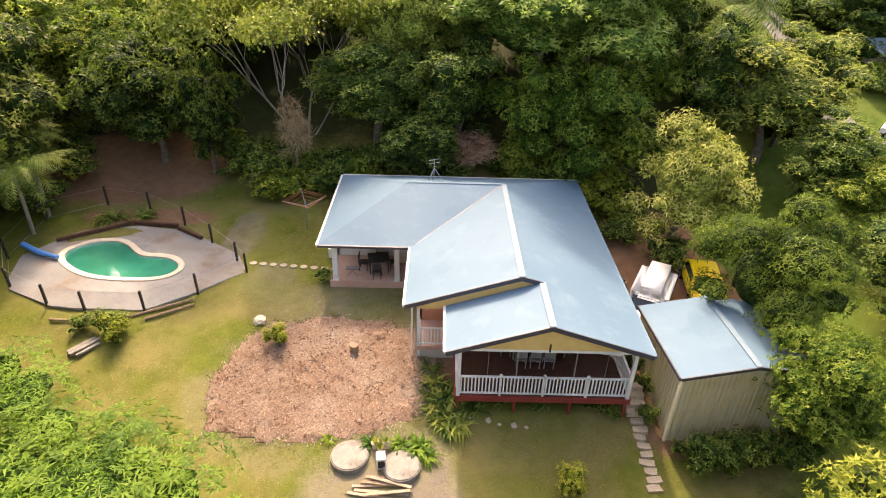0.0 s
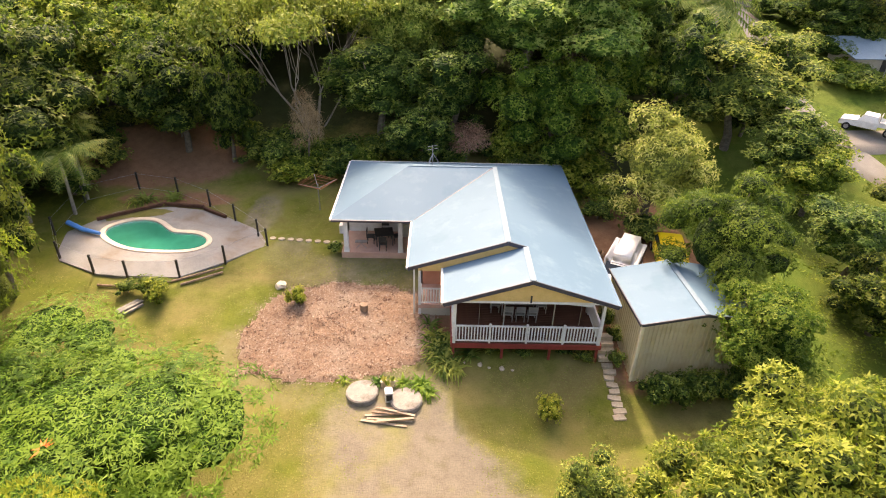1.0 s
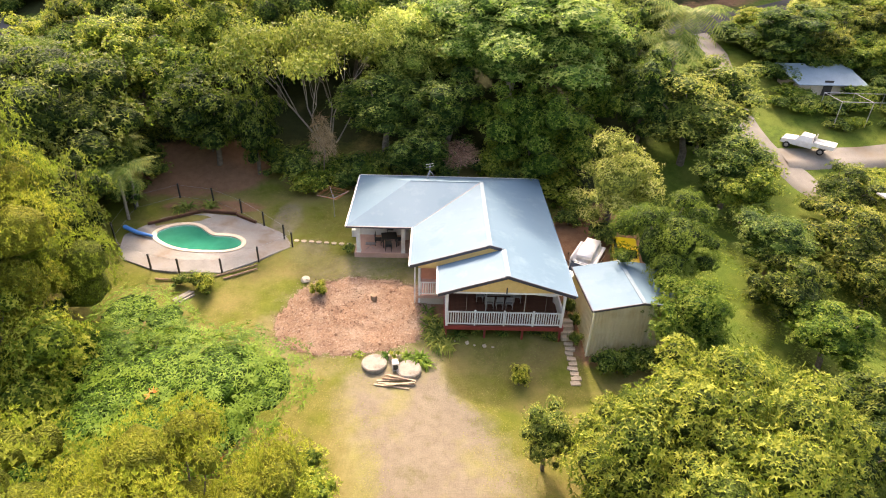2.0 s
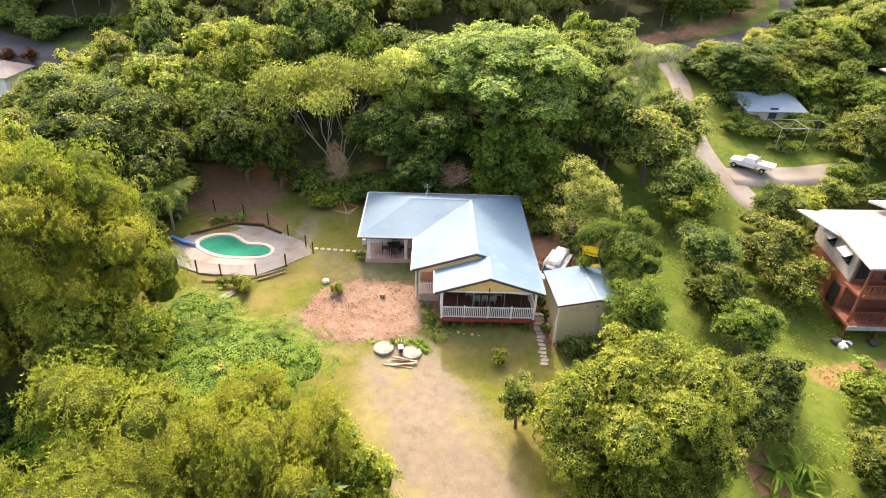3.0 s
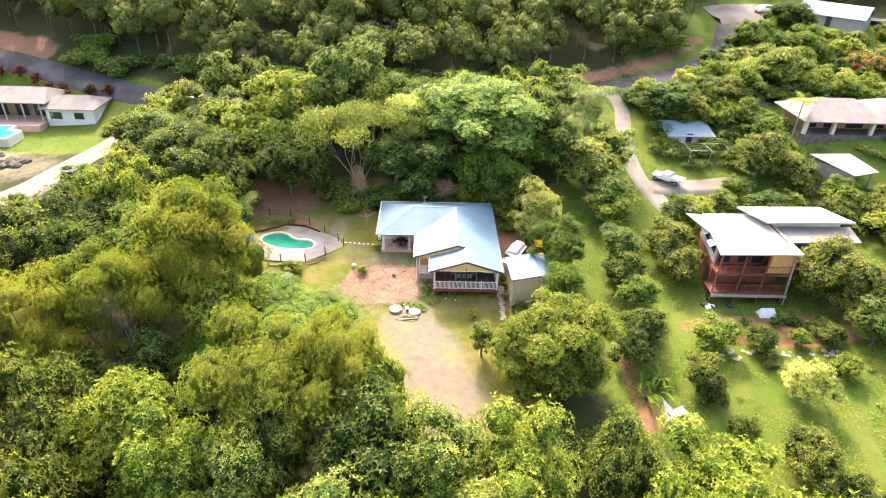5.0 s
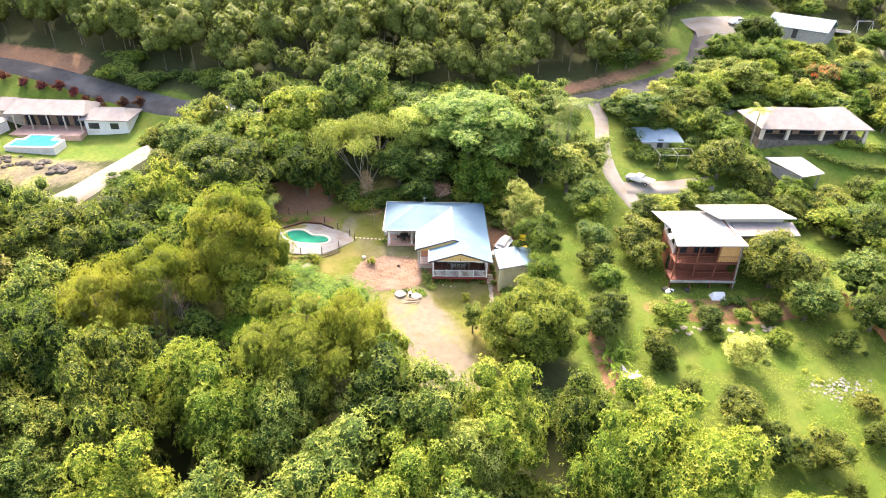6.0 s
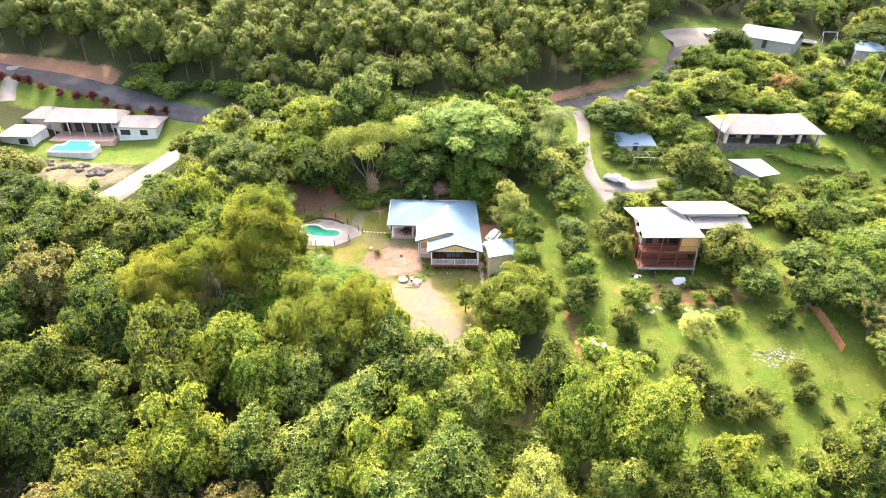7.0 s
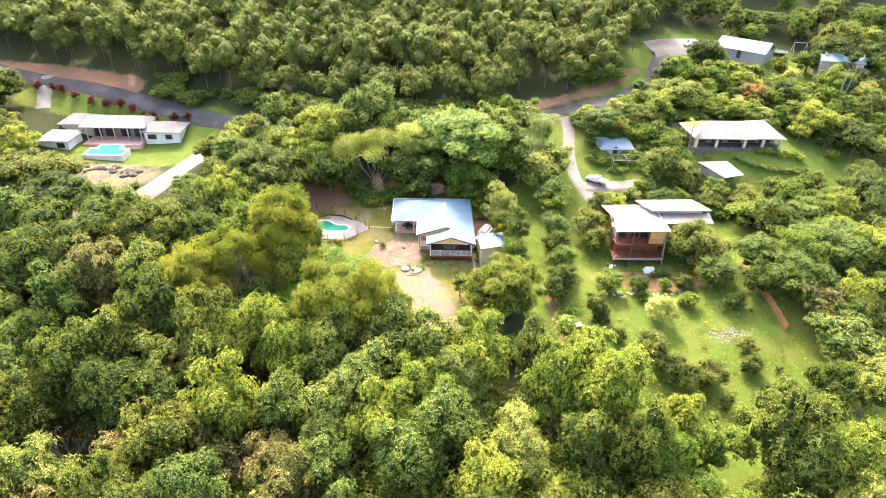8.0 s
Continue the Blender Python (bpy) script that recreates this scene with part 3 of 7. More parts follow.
for p, q in (((X0, YF, EAVE), (XR, YF, RIDGE)), ((XR, YF, RIDGE), (DXR + 0.1, YF, DZ)), ((DX0, DY, EAVE), (DXR, DY, DZ)), ((DXR, DY, DZ), (X1, DY, EAVE))):
    d = Vector((0, -0.03, -0.09))
    hp("bargeboard", bar(B(), Vector(p) + d, Vector(q) + d, 0.05, 0.2), FASCIA, roof, "dark blue bargeboard")
for p, q in (((WX0, YW0 - 0.05, EAVE), (X0, YW0 - 0.05, EAVE)), ((X0 - 0.05, YF, EAVE), (X0 - 0.05, YW0, EAVE)), ((DX0 - 0.05, DY, EAVE), (DX0 - 0.05, YF, EAVE)), ((X1 + 0.05, DY, EAVE), (X1 + 0.05, YW1, EAVE)), ((WX0 - 0.05, YW0, EAVE), (WX0 - 0.05, YW1, EAVE)), ((WX0, YW1 + 0.05, EAVE), (X1, YW1 + 0.05, EAVE))):
    d = Vector((0, 0, -0.06))
    hp("gutter", bar(B(), Vector(p) + d, Vector(q) + d, 0.11, 0.12), FASCIA if p[1] == YW0 - 0.05 else (ROOF if p[0] > 5 else WHITE), roof)

FL = 1.2                                # floor level
# gable infill walls
hp("gable", prism(B(), [(DX0 + 0.6, DY + 0.12), (X1 - 0.6, DY + 0.12), (X1 - 0.6, DY + 0.2), (DX0 + 0.6, DY + 0.2)], 3.66, lambda x, y: 3.8 if 0 else 3.78), WHITE, None, "white verandah beam")
bm = B()
for y in (DY + 0.1, DY + 0.18):
    pass
slab_pts = [(0.3, 3.82), (DXR, DZ - 0.17), (6.75, 3.82)]
v0 = [bm.verts.new((x, DY + 0.08, z)) for x, z in slab_pts]
v1 = [bm.verts.new((x, DY + 0.16, z)) for x, z in slab_pts]
bm.faces.new(v0), bm.faces.new(v1[::-1])
for i in range(3):
    bm.faces.new((v0[i], v1[i], v1[(i + 1) % 3], v0[(i + 1) % 3]))
hp("gable", bm, YELLOW, None, "ochre painted gable boards")
bm = B()
pts = [(X0 + 0.5, EAVE), (XR, RIDGE - 0.2), (XR + 0.6, RIDGE - 0.4), (XR + 0.6, 4.55), (DX0, EAVE - 0.25), (X0 + 0.5, EAVE - 0.25)]
v0 = [bm.verts.new((x, YF + 0.1, z)) for x, z in pts]
v1 = [bm.verts.new((x, YF + 0.18, z)) for x, z in pts]
bm.faces.new(v0), bm.faces.new(v1[::-1])
for i in range(len(pts)):
    bm.faces.new((v0[i], v1[i], v1[(i + 1) % len(pts)], v0[(i + 1) % len(pts)]))
hp("gable", bm, YELLOW, None, "ochre painted gable boards")
# walls
W = 0.12
YB = 4.9                                # back wall of the deck
hp("wall", box(box(box(box(B(), -1.7, 0.8, YB, YB + W, FL - 0.5, 3.65), 0.8, 2.0, YB, YB + W, 3.3, 3.65), 2.0, 4.6, YB, YB + W, FL, 2.1), 4.6, 7.1, YB, YB + W, FL - 0.5, 3.65), TERRA, None, "terracotta painted wall")
hp("wall", box(B(), 2.0, 4.6, YB, YB + W, 3.3, 3.65), TERRA)
hp("wall", box(B(), -0.06, 0.06, YF + 0.2, YB, FL, 3.66), TERRA, None, "terracotta painted wall")
hp("wall", box(B(), -1.7, -1.58, YB, 10.3, 0.3, 3.65), CREAM)
hp("wall", box(B(), 7.0, 7.12, 3.2, 15.6, -0.3, 3.66), CREAM, None, "cream rendered side wall")
hp("wall", box(B(), -6.4, 7.1, 15.5, 15.62, 0.5, 3.66), CREAM, None, "cream rendered rear wall")
hp("wall", box(B(), -6.4, -6.28, 10.3, 15.6, 0.5, 3.66), WHITE, None, "white side wall")
hp("wall", box(box(box(box(B(), -6.4, -5.05, 10.3, 10.42, 0.8, 3.66), -5.05, -4.0, 10.3, 10.42, 0.8, 2.35), -4.0, -3.3, 10.3, 10.42, 0.8, 3.66), -5.05, -4.0, 10.3, 10.42, 3.4, 3.66), WHITE, None, "white patio wall")
hp("wall", box(box(B(), -3.3, -1.6, 10.3, 10.42, 3.35, 3.66), -1.75, -1.6, 10.3, 10.42, 1.3, 3.35), WHITE)
hp("soffit", box(box(B(), -6.6, X1 - 0.2, YW0 + 0.1, YW1 - 0.2, 3.56, 3.6), X0 + 0.2, X1 - 0.2, YF + 0.3, YW0 + 0.1, 3.56, 3.6), WHITE, None, "white ceiling lining")


def window(x0, x1, y, z0, z1, panes=2, parent=None, mp=hp):
    """A framed window in a wall that faces the yard."""
    w = mp("window", box(box(box(box(B(), x0, x1, y - 0.05, y + 0.07, z1 - 0.06, z1), x0, x1, y - 0.07, y + 0.07, z0, z0 + 0.06), x0, x0 + 0.06, y - 0.05, y + 0.07, z0 + 0.06, z1 - 0.06), x1 - 0.06, x1, y - 0.05, y + 0.07, z0 + 0.06, z1 - 0.06), WHITE, parent, "white window frame")
    for i in range(panes):
        a0, a1 = x0 + 0.06 + i * (x1 - x0 - 0.12) / panes, x0 + 0.06 + (i + 1) * (x1 - x0 - 0.12) / panes
        mp("pane", box(B(), a0 + 0.02, a1 - 0.02, y, y + 0.02, z0 + 0.06, z1 - 0.06), GLASS, w)
    return w


window(-5.05, -4.0, 10.33, 2.35, 3.4)
window(2.1, 4.6, YB + 0.03, 2.1, 3.3, 3)
d = hp("door", box(B(), 0.82, 1.98, YB + 0.03, YB + 0.09, FL, 3.3), DARK, None, "dark sliding glass door")
hp("handle", box(B(), 1.8, 1.84, YB - 0.01, YB + 0.03, 2.1, 2.4), STEEL, d)
d = hp("door", box(B(), -3.3, -1.75, 10.36, 10.4, 1.42, 3.35), DARK, None, "dark sliding patio door")
hp("door_frame", box(box(B(), -2.56, -2.48, 10.3, 10.36, 1.42, 3.35), -3.3, -3.24, 10.3, 10.36, 1.42, 3.35), WHITE, d)
# patio of the wing
hp("patio", box(B(), -6.4, -1.6, 7.7, 10.3, 0.5, 1.42), TILE, None, "pink tiled patio slab")
for x in (-6.1, -2.95):
    hp("post", box(box(B(), x - 0.13, x + 0.13, 7.75, 8.0, 1.42, 3.58), x - 0.16, x + 0.16, 7.72, 8.03, 1.42, 1.5), WHITE, None, "white square patio post")
# porch
hp("porch_floor", box(B(), -1.75, 0.0, 2.95, YB, 1.0, FL), TILE)
hp("porch_base", box(B(), -1.72, -0.02, 2.98, YB, 0.1, 1.0), CREAM, None, "cream rendered porch base")
hp("wall", box(B(), -1.72, -1.6, YF + 0.6, YB, FL, FL + 0.05), WHITE)
hp("post", box(B(), -1.74, -1.6, 2.96, 3.1, 0.35, 3.6), WHITE, None, "white porch post")
hp("downpipe", rod(B(), (-1.95, 3.0, 0.4), (-1.95, 3.0, 3.6), 0.045), WHITE)


def railing(x0, x1, y, z, posts, along="x"):
    """White timber railing; each post and baluster is a part of it."""
    def bx(a0, a1, b0, b1, z0, z1):
        return box(B(), a0, a1, b0, b1, z0, z1) if along == "x" else box(B(), b0, b1, a0, a1, z0, z1)
    r = hp("railing", bx(x0, x1, y - 0.045, y + 0.045, z + 0.98, z + 1.03), WHITE, None, "white painted timber railing")
    hp("bottom_rail", bx(x0, x1, y - 0.03, y + 0.03, z + 0.1, z + 0.17), WHITE, r)
    n = int((x1 - x0) / 0.142)
    me = None
    for i in range(n):
        c = x0 + (i + 0.5) * (x1 - x0) / n
        if me is None:
            first = hp("baluster", bx(c - 0.028, c + 0.028, y - 0.02, y + 0.02, z + 0.12, z + 0.98), WHITE, r)
            me, c0 = first.data, c
        else:
            ob = new("baluster", me)
            ob.parent = r
            ob.location = ((c - c0, 0, 0) if along == "x" else (0, c - c0, 0))
    for c in posts:
        post = hp("newel_post", bx(c - 0.045, c + 0.045, y - 0.045, y + 0.045, z, z + 1.03), WHITE, r)
        hp("ball_cap", blob(B(), (c, y, z + 1.09) if along == "x" else (y, c, z + 1.09), 0.07, 0.0, 2), WHITE, post)


railing(0.1, 6.95, 0.0, FL, (1.75, 3.5, 5.25))
railing(0.15, 4.7, 7.0, FL, (2.4,), "y")
railing(0.3, 2.5, 0.0, FL, (), "y")
railing(-1.6, 0.0, 3.0, FL, ())
# deck
hp("deck_floor", box(B(), 0, 7.05, 0.0, YB, FL - 0.14, FL - 0.03), DECK, None, "dark red-brown deck")
first = None
for i in range(34):
    y = 0.02 + i * 0.143
    if first is None:
        first = hp("deck_board", box(B(), 0.02, 7.03, y, y + 0.13, FL - 0.03, FL), DECK)
    else:
        ob = new("deck_board", first.data)
        ob.parent, ob.location = house, (0, i * 0.143, 0)
hp("deck_bearer", box(B(), -0.05, 7.1, -0.09, -0.01, FL - 0.27, FL - 0.02), RED, None, "dark red deck edge beam")
hp("deck_bearer", box(B(), -0.09, -0.01, -0.01, 2.9, FL - 0.27, FL - 0.02), RED)
hp("deck_bearer", box(B(), 7.06, 7.14, -0.01, YB, FL - 0.27, FL - 0.02), RED)
for x in (0.05, 2.4, 4.7, 6.98):
    for y in (0.1, 2.6):
        hp("stump", box(B(), x - 0.06, x + 0.06, y - 0.06, y + 0.06, gz(x, y) - 0.3, FL - 0.15), RED, None, "dark red deck post")
for x in (0.06, 6.95):
    hp("post", box(B(), x - 0.07, x + 0.07, -0.07, 0.07, FL, 3.66), WHITE, None, "white verandah post")
hp("post", box(B(), 6.9, 7.04, 2.5, 2.64, FL, 3.6), WHITE)
for y0, y1 in ((0.1, 0.9), (2.5, 1.7)):
    hp("brace", bar(B(), (6.97, y0, 2.9), (6.97, y1, 3.6), 0.07, 0.09), WHITE, None, "white diagonal brace")
for x in (2.35, 4.65):
    hp("blind_rod", rod(B(), (x, 0.05, FL + 0.9), (x, 0.05, 3.65), 0.03), STEEL)
hp("blind", rod(B(), (0.6, 0.1, 3.6), (3.9, 0.1, 3.62), 0.08), CANVAS, None, "rolled white outdoor blind")
hp("blind", rod(B(), (4.5, 0.1, 3.62), (6.4, 0.1, 3.42), 0.08), CANVAS, None, "rolled white outdoor blind hanging aslant")
for x in (1.2, 5.9):
    hp("blind_rod", rod(B(), (x, 0.08, FL + 1.05), (x, 0.08, 3.6), 0.012, 0.012, 6), STEEL)
hp("gable_lamp", rod(B(), (DXR, DY - 0.05, 3.85), (DXR, DY - 0.05, 4.2), 0.04), POSTBLACK)
hp("deck_steps", box(box(box(box(B(), 7.14, 7.95, 0.9, 1.2, 0.75, 0.95), 7.14, 7.95, 0.6, 0.9, 0.55, 0.75), 7.14, 7.95, 0.3, 0.6, 0.35, 0.55), 7.14, 7.95, 0.0, 0.3, 0.12, 0.35), STONE)
# television antenna
ant = thing("antenna", "thin grey television antenna on a roof tripod", "antenna", (-1.2, 13.0, RIDGE - 0.47))
part("mast", rod(B(), (0, 0, 0), (0, 0, 1.3), 0.025, 0.02, 6), STEEL, ant)
for q in ((0.5, 0, 0.02), (-0.3, 0.3, -0.1), (-0.25, -0.35, 0.1)):
    part("leg", rod(B(), q, (0, 0, 0.75), 0.02, 0.02, 6), STEEL, ant)
for z in (1.05, 1.25):
    part("crossbar", rod(B(), (-0.3, -0.15, z), (0.3, 0.15, z), 0.012, 0.012, 6), STEEL, ant)


# ---- furniture ----
def chair_mesh(at, turn, material, label):
    c = thing("chair", label, "chair", at, turn, "chairs at the house")
    part("seat", box(B(), -0.23, 0.23, -0.23, 0.23, 0.42, 0.47), material, c)
    part("backrest", box(box(B(), -0.23, 0.23, 0.2, 0.24, 0.62, 0.95), -0.23, -0.19, 0.2, 0.24, 0.47, 0.62), material, c)
    for x in (-0.2, 0.2):
        for y in (-0.2, 0.2):
            part("leg", box(B(), x - 0.02, x + 0.02, y - 0.02, y + 0.02, 0, 0.42), material, c)
    return c


def table_mesh(at, turn, w, d, material, label):
    t = thing("table", label, "table", at, turn)
    part("tabletop", box(B(), -w / 2, w / 2, -d / 2, d / 2, 0.71, 0.75), material, t)
    for x in (-w / 2 + 0.08, w / 2 - 0.08):
        for y in (-d / 2 + 0.08, d / 2 - 0.08):
            part("leg", box(B(), x - 0.03, x + 0.03, y - 0.03, y + 0.03, 0, 0.71), material, t)
    return t


table_mesh((3.4, 2.6, FL), 0, 1.9, 0.95, GREYBOARD, "grey rectangular table on the deck")
for x, y, r in ((2.8, 1.85, 180), (3.4, 1.85, 180), (4.0, 1.85, 180), (2.8, 3.35, 0), (3.4, 3.35, 0), (4.0, 3.35, 0), (2.2, 2.6, 90), (4.6, 2.6, -90)):
    chair_mesh((x, y, FL), r, GREYBOARD, "grey slatted chair at the deck table")
table_mesh((-4.0, 8.9, 1.42), 10, 1.1, 1.0, DARK, "dark patio table with chairs round it")
for x, y, r in ((-4.0, 8.1, 180), (-4.0, 9.7, 0), (-4.8, 8.9, 90), (-3.2, 9.0, -80)):
    chair_mesh((x, y, 1.42), r, DARK, "dark metal chair on the patio")
t = thing("side_table", "low light metal plant stand on the patio", "stand", (-5.3, 8.3, 1.42))
part("top", box(B(), -0.35, 0.35, -0.15, 0.15, 0.4, 0.43), STEEL, t)
for x in (-0.3, 0.3):
    part("leg", rod(B(), (x, -0.1, 0), (-x * 0.6, 0.1, 0.4), 0.015), STEEL, t)
bm = B()
box(bm, -0.3, 0.3, -0.3, 0.3, 0, 0.85)
t = solid("washing_machine", bm, WHITE, "white washing machine on the patio", "appliance", at=(-2.7, 9.9, 1.42))
bm = B()
box(bm, -0.4, 0.4, -0.15, 0.15, 0, 0.55)
a = thing("air_conditioner", "white air conditioner unit beside the wall", "air conditioner", (-6.75, 10.6, gz(-6.75, 10.6)), 90)
part("casing", bm, WHITE, a)
part("fan_grille", rod(B(), (0.1, -0.155, 0.28), (0.1, -0.17, 0.28), 0.2, 0.2, 16), POSTBLACK, a)

# ---- shed ----
SH = pose(8.45, -0.9, 0, 0, 0, 4)
shed = thing("shed", "cream corrugated steel shed with a blue roof", "shed", (8.45, -0.9, gz(9, 0)), 4)
sz = gz(9, 0)
SW, SL, SE, SR = 5.9, 4.65, 3.15 - sz, 3.62 - sz
LOW = -1.6


def corrugated(p, q, z0, z1f, pitch=0.2, depth=0.035):
    """A ribbed sheet wall from p to q in plan."""
    bm = B()
    p, q = Vector((*p, 0)), Vector((*q, 0))
    L = (q - p).length
    d = (q - p) / L
    s = Vector((d.y, -d.x, 0))
    prof, x = [], 0.0
    while x < L - 1e-6:
        for u, o in ((0, 0), (0.55, 0), (0.65, 1), (0.9, 1)):
            if x + u * pitch <= L:
                prof.append((x + u * pitch, o * depth))
        x += pitch
    prof.append((L, 0))
    rows = []
    for u, o in prof:
        c = p + d * u + s * o
        rows.append((bm.verts.new((c.x, c.y, z0)), bm.verts.new((c.x, c.y, z1f(u)))))
    for a, b in zip(rows, rows[1:]):
        bm.faces.new((a[0], b[0], b[1], a[1]))
    g = bm.faces[:]
    bmesh.ops.solidify(bm, geom=g, thickness=0.02)
    return bm


rise = lambda u: SE - 0.04 + (SR - SE) * (1 - abs(u - SW / 2) / (SW / 2))
part("wall", corrugated((0.12, 0.1), (SW - 0.12, 0.1), LOW, lambda u: rise(u + 0.12)), SHED, shed, "cream ribbed steel wall stained by rain")
part("wall", corrugated((0.12, SL - 0.1), (0.12, 0.1), LOW, lambda u: SE - 0.05), SHED, shed)
part("wall", corrugated((SW - 0.12, 0.1), (SW - 0.12, SL - 0.1), LOW, lambda u: SE - 0.05), SHED, shed)
part("wall", corrugated((SW - 0.12, SL - 0.1), (0.12, SL - 0.1), LOW, lambda u: rise(u + 0.12)), SHED, shed)
for x in (0.1, SW - 0.1):
    part("corner_trim", box(B(), x - 0.05, x + 0.05, 0.05, 0.15, LOW, SE - 0.05), SHED, shed)
for sx, top in ((0, [(0, 0, SE), (SW / 2, 0, SR), (SW / 2, SL, SR), (0, SL, SE)]), (SW, [(SW / 2, 0, SR), (SW, 0, SE), (SW, SL, SE), (SW / 2, SL, SR)])):
    sr = part("roof_slope", slab(B(), top, 0.05), ROOF, shed, "blue metal roofing")
sr = shed
part("ridge_cap", bar(B(), (SW / 2, 0, SR + 0.02), (SW / 2, SL, SR + 0.02), 0.24, 0.03), CAP, sr, "pale ridge capping")
for p, q in (((0, -0.02, SE - 0.05), (SW / 2, -0.02, SR - 0.05)), ((SW / 2, -0.02, SR - 0.05), (SW, -0.02, SE - 0.05)), ((-0.04, 0, SE - 0.05), (-0.04, SL, SE - 0.05))):
    part("fascia", bar(B(), p, q, 0.05, 0.14), FASCIA, sr, "dark blue edge trim")

# ---- pool ----
PZ = gz(-17, 9) + 0.12


def pool_outline(n=48, grow=0.0):
    """Kidney-shaped pool, wide at one end, narrower at the other."""
    pts = []
    for i in range(n):
        t = 2 * math.pi * i / n
        x, y = 3.35 * math.cos(t), 1.55 * math.sin(t)
        y += 0.42 * math.sin(-0.5 * x) * 1.0
        y *= 1.0 + 0.12 * math.sin(-0.9 * x)
        if math.sin(t) > 0:
            y -= 0.62 * math.exp(-((x - 0.7) / 1.1) ** 2)
        pts.append(Vector((x, y, 0)))
    out = []
    for i, p in enumerate(pts):
        d = (pts[(i + 1) % n] - pts[i - 1]).normalized()
        q = p + Vector((d.y, -d.x, 0)) * grow
        out.append((-18.0 + q.x * 0.995 + q.y * 0.1, 9.45 + q.y - q.x * 0.1))
    return out


def loft(bm, rings):
    """Faces between closed rings of points."""
    vs = [[bm.verts.new(p) for p in ring] for ring in rings]
    n = len(vs[0])
    for a, b in zip(vs, vs[1:]):
        for i in range(n):
            bm.faces.new((a[i], a[(i + 1) % n], b[(i + 1) % n], b[i]))
    return vs


o0, o1 = pool_outline(), pool_outline(48, 0.32)
deck_pts = [(-22.9, 7.1), (-19.6, 5.7), (-15.2, 5.6), (-13.1, 7.0), (-11.0, 8.8), (-12.0, 10.4), (-15.6, 12.6), (-18.5, 13.0), (-21.6, 12.4), (-23.6, 9.8)]
pool = thing("swimming_pool", "kidney-shaped in-ground pool with murky green water", "pool", (-18, 9.45, PZ))
pinv = pool.matrix_world.inverted()


def pp(name, bm, material, label=""):
    bmesh.ops.transform(bm, matrix=pinv, verts=bm.verts)
    return part(name, bm, material, pool, label)


bm = B()
loft(bm, [[(x, y, PZ + 0.02) for x, y in o1], [(x, y, PZ + 0.07) for x, y in o1], [(x, y, PZ + 0.08) for x, y in pool_outline(48, 0.1)], [(x, y, PZ + 0.05) for x, y in o0], [(x, y, PZ - 0.3) for x, y in o0]])
pp("coping", bm, COPING, "cream concrete coping")
bm = B()
vs = loft(bm, [[(x, y, PZ - 0.02) for x, y in o0], [(x, y, PZ - 1.3) for x, y in pool_outline(48, -0.25)]])
bm.faces.new(vs[1])
pp("basin", bm, PLASTER)
bm = B()
bm.faces.new([bm.verts.new((x, y, PZ - 0.07)) for x, y in pool_outline(48, -0.01)])
pp("water", bm, WATER, "murky green water")
for i, (h, r) in enumerate(((-0.1, 0.9), (-0.4, 1.25))):
    c = Vector((-15.35, 8.75, 0))
    pp("step", prism(B(), [(c.x + r * math.cos(a) * 0.8, c.y + r * 0.9 * math.sin(a)) for a in [k * math.pi / 12 - math.pi * 0.62 for k in range(17)]], PZ - 1.2, PZ + h), COPING)
# deck slab round the pool
N = 48
cx, cy = -17.6, 9.3


def edge_at(i):
    """The slab's outer edge in the direction of the pool's outline point i."""
    px, py = o1[i]
    dx, dy = px - cx, py - cy
    best = None
    for (ax, ay), (bx, by) in zip(deck_pts, deck_pts[1:] + deck_pts[:1]):
        den = dx * (by - ay) - dy * (bx - ax)
        if abs(den) < 1e-9:
            continue
        t = ((ax - cx) * (by - ay) - (ay - cy) * (bx - ax)) / den
        u = ((ax - cx) * dy - (ay - cy) * dx) / den
        if t > 0 and 0 <= u <= 1:
            best = (cx + dx * t, cy + dy * t)
    return best


bm = B()
outer = [edge_at(i) for i in range(N)]
inner = pool_outline(48, 0.2)
mid_ring = [((ax + bx) / 2, (ay + by) / 2) for (ax, ay), (bx, by) in zip(outer, inner)]
zdeck = lambda x, y: PZ * 0.1 + (gz(x, y) + 0.07) * 0.9
loft(bm, [[(x, y, gz(x, y) - 0.4) for x, y in outer], [(x, y, zdeck(x, y)) for x, y in outer], [(x, y, PZ * 0.8 + zdeck(x, y) * 0.2) for x, y in mid_ring], [(x, y, PZ + 0.03) for x, y in inner], [(x, y, PZ - 0.5) for x, y in inner]])
solid("pool_surround", bm, CONCRETE, "pale pebble concrete paving round the pool", "paving", kind="structure")

# pool fence
fence = thing("pool_fence", "dark post and wire pool fence", "fence", (-17, 9, PZ))
finv = fence.matrix_world.inverted()
FP = [(-11.0, 8.7), (-11.8, 9.7), (-13.7, 11.4), (-15.9, 13.2), (-18.6, 14.8), (-21.5, 15.4), (-24.3, 13.5)]
FQ = [(-11.0, 8.7), (-13.0, 6.95), (-15.15, 5.6), (-18.0, 5.5), (-20.1, 5.95), (-22.6, 7.15), (-24.2, 9.6), (-24.3, 13.5)]
for line in (FP, FQ[1:-1]):
    for x, y in line:
        z = gz(x, y)
        part("post", box(B(), x - 0.05, x + 0.05, y - 0.05, y + 0.05, z - 0.2, z + 1.25, finv), POSTBLACK, fence)
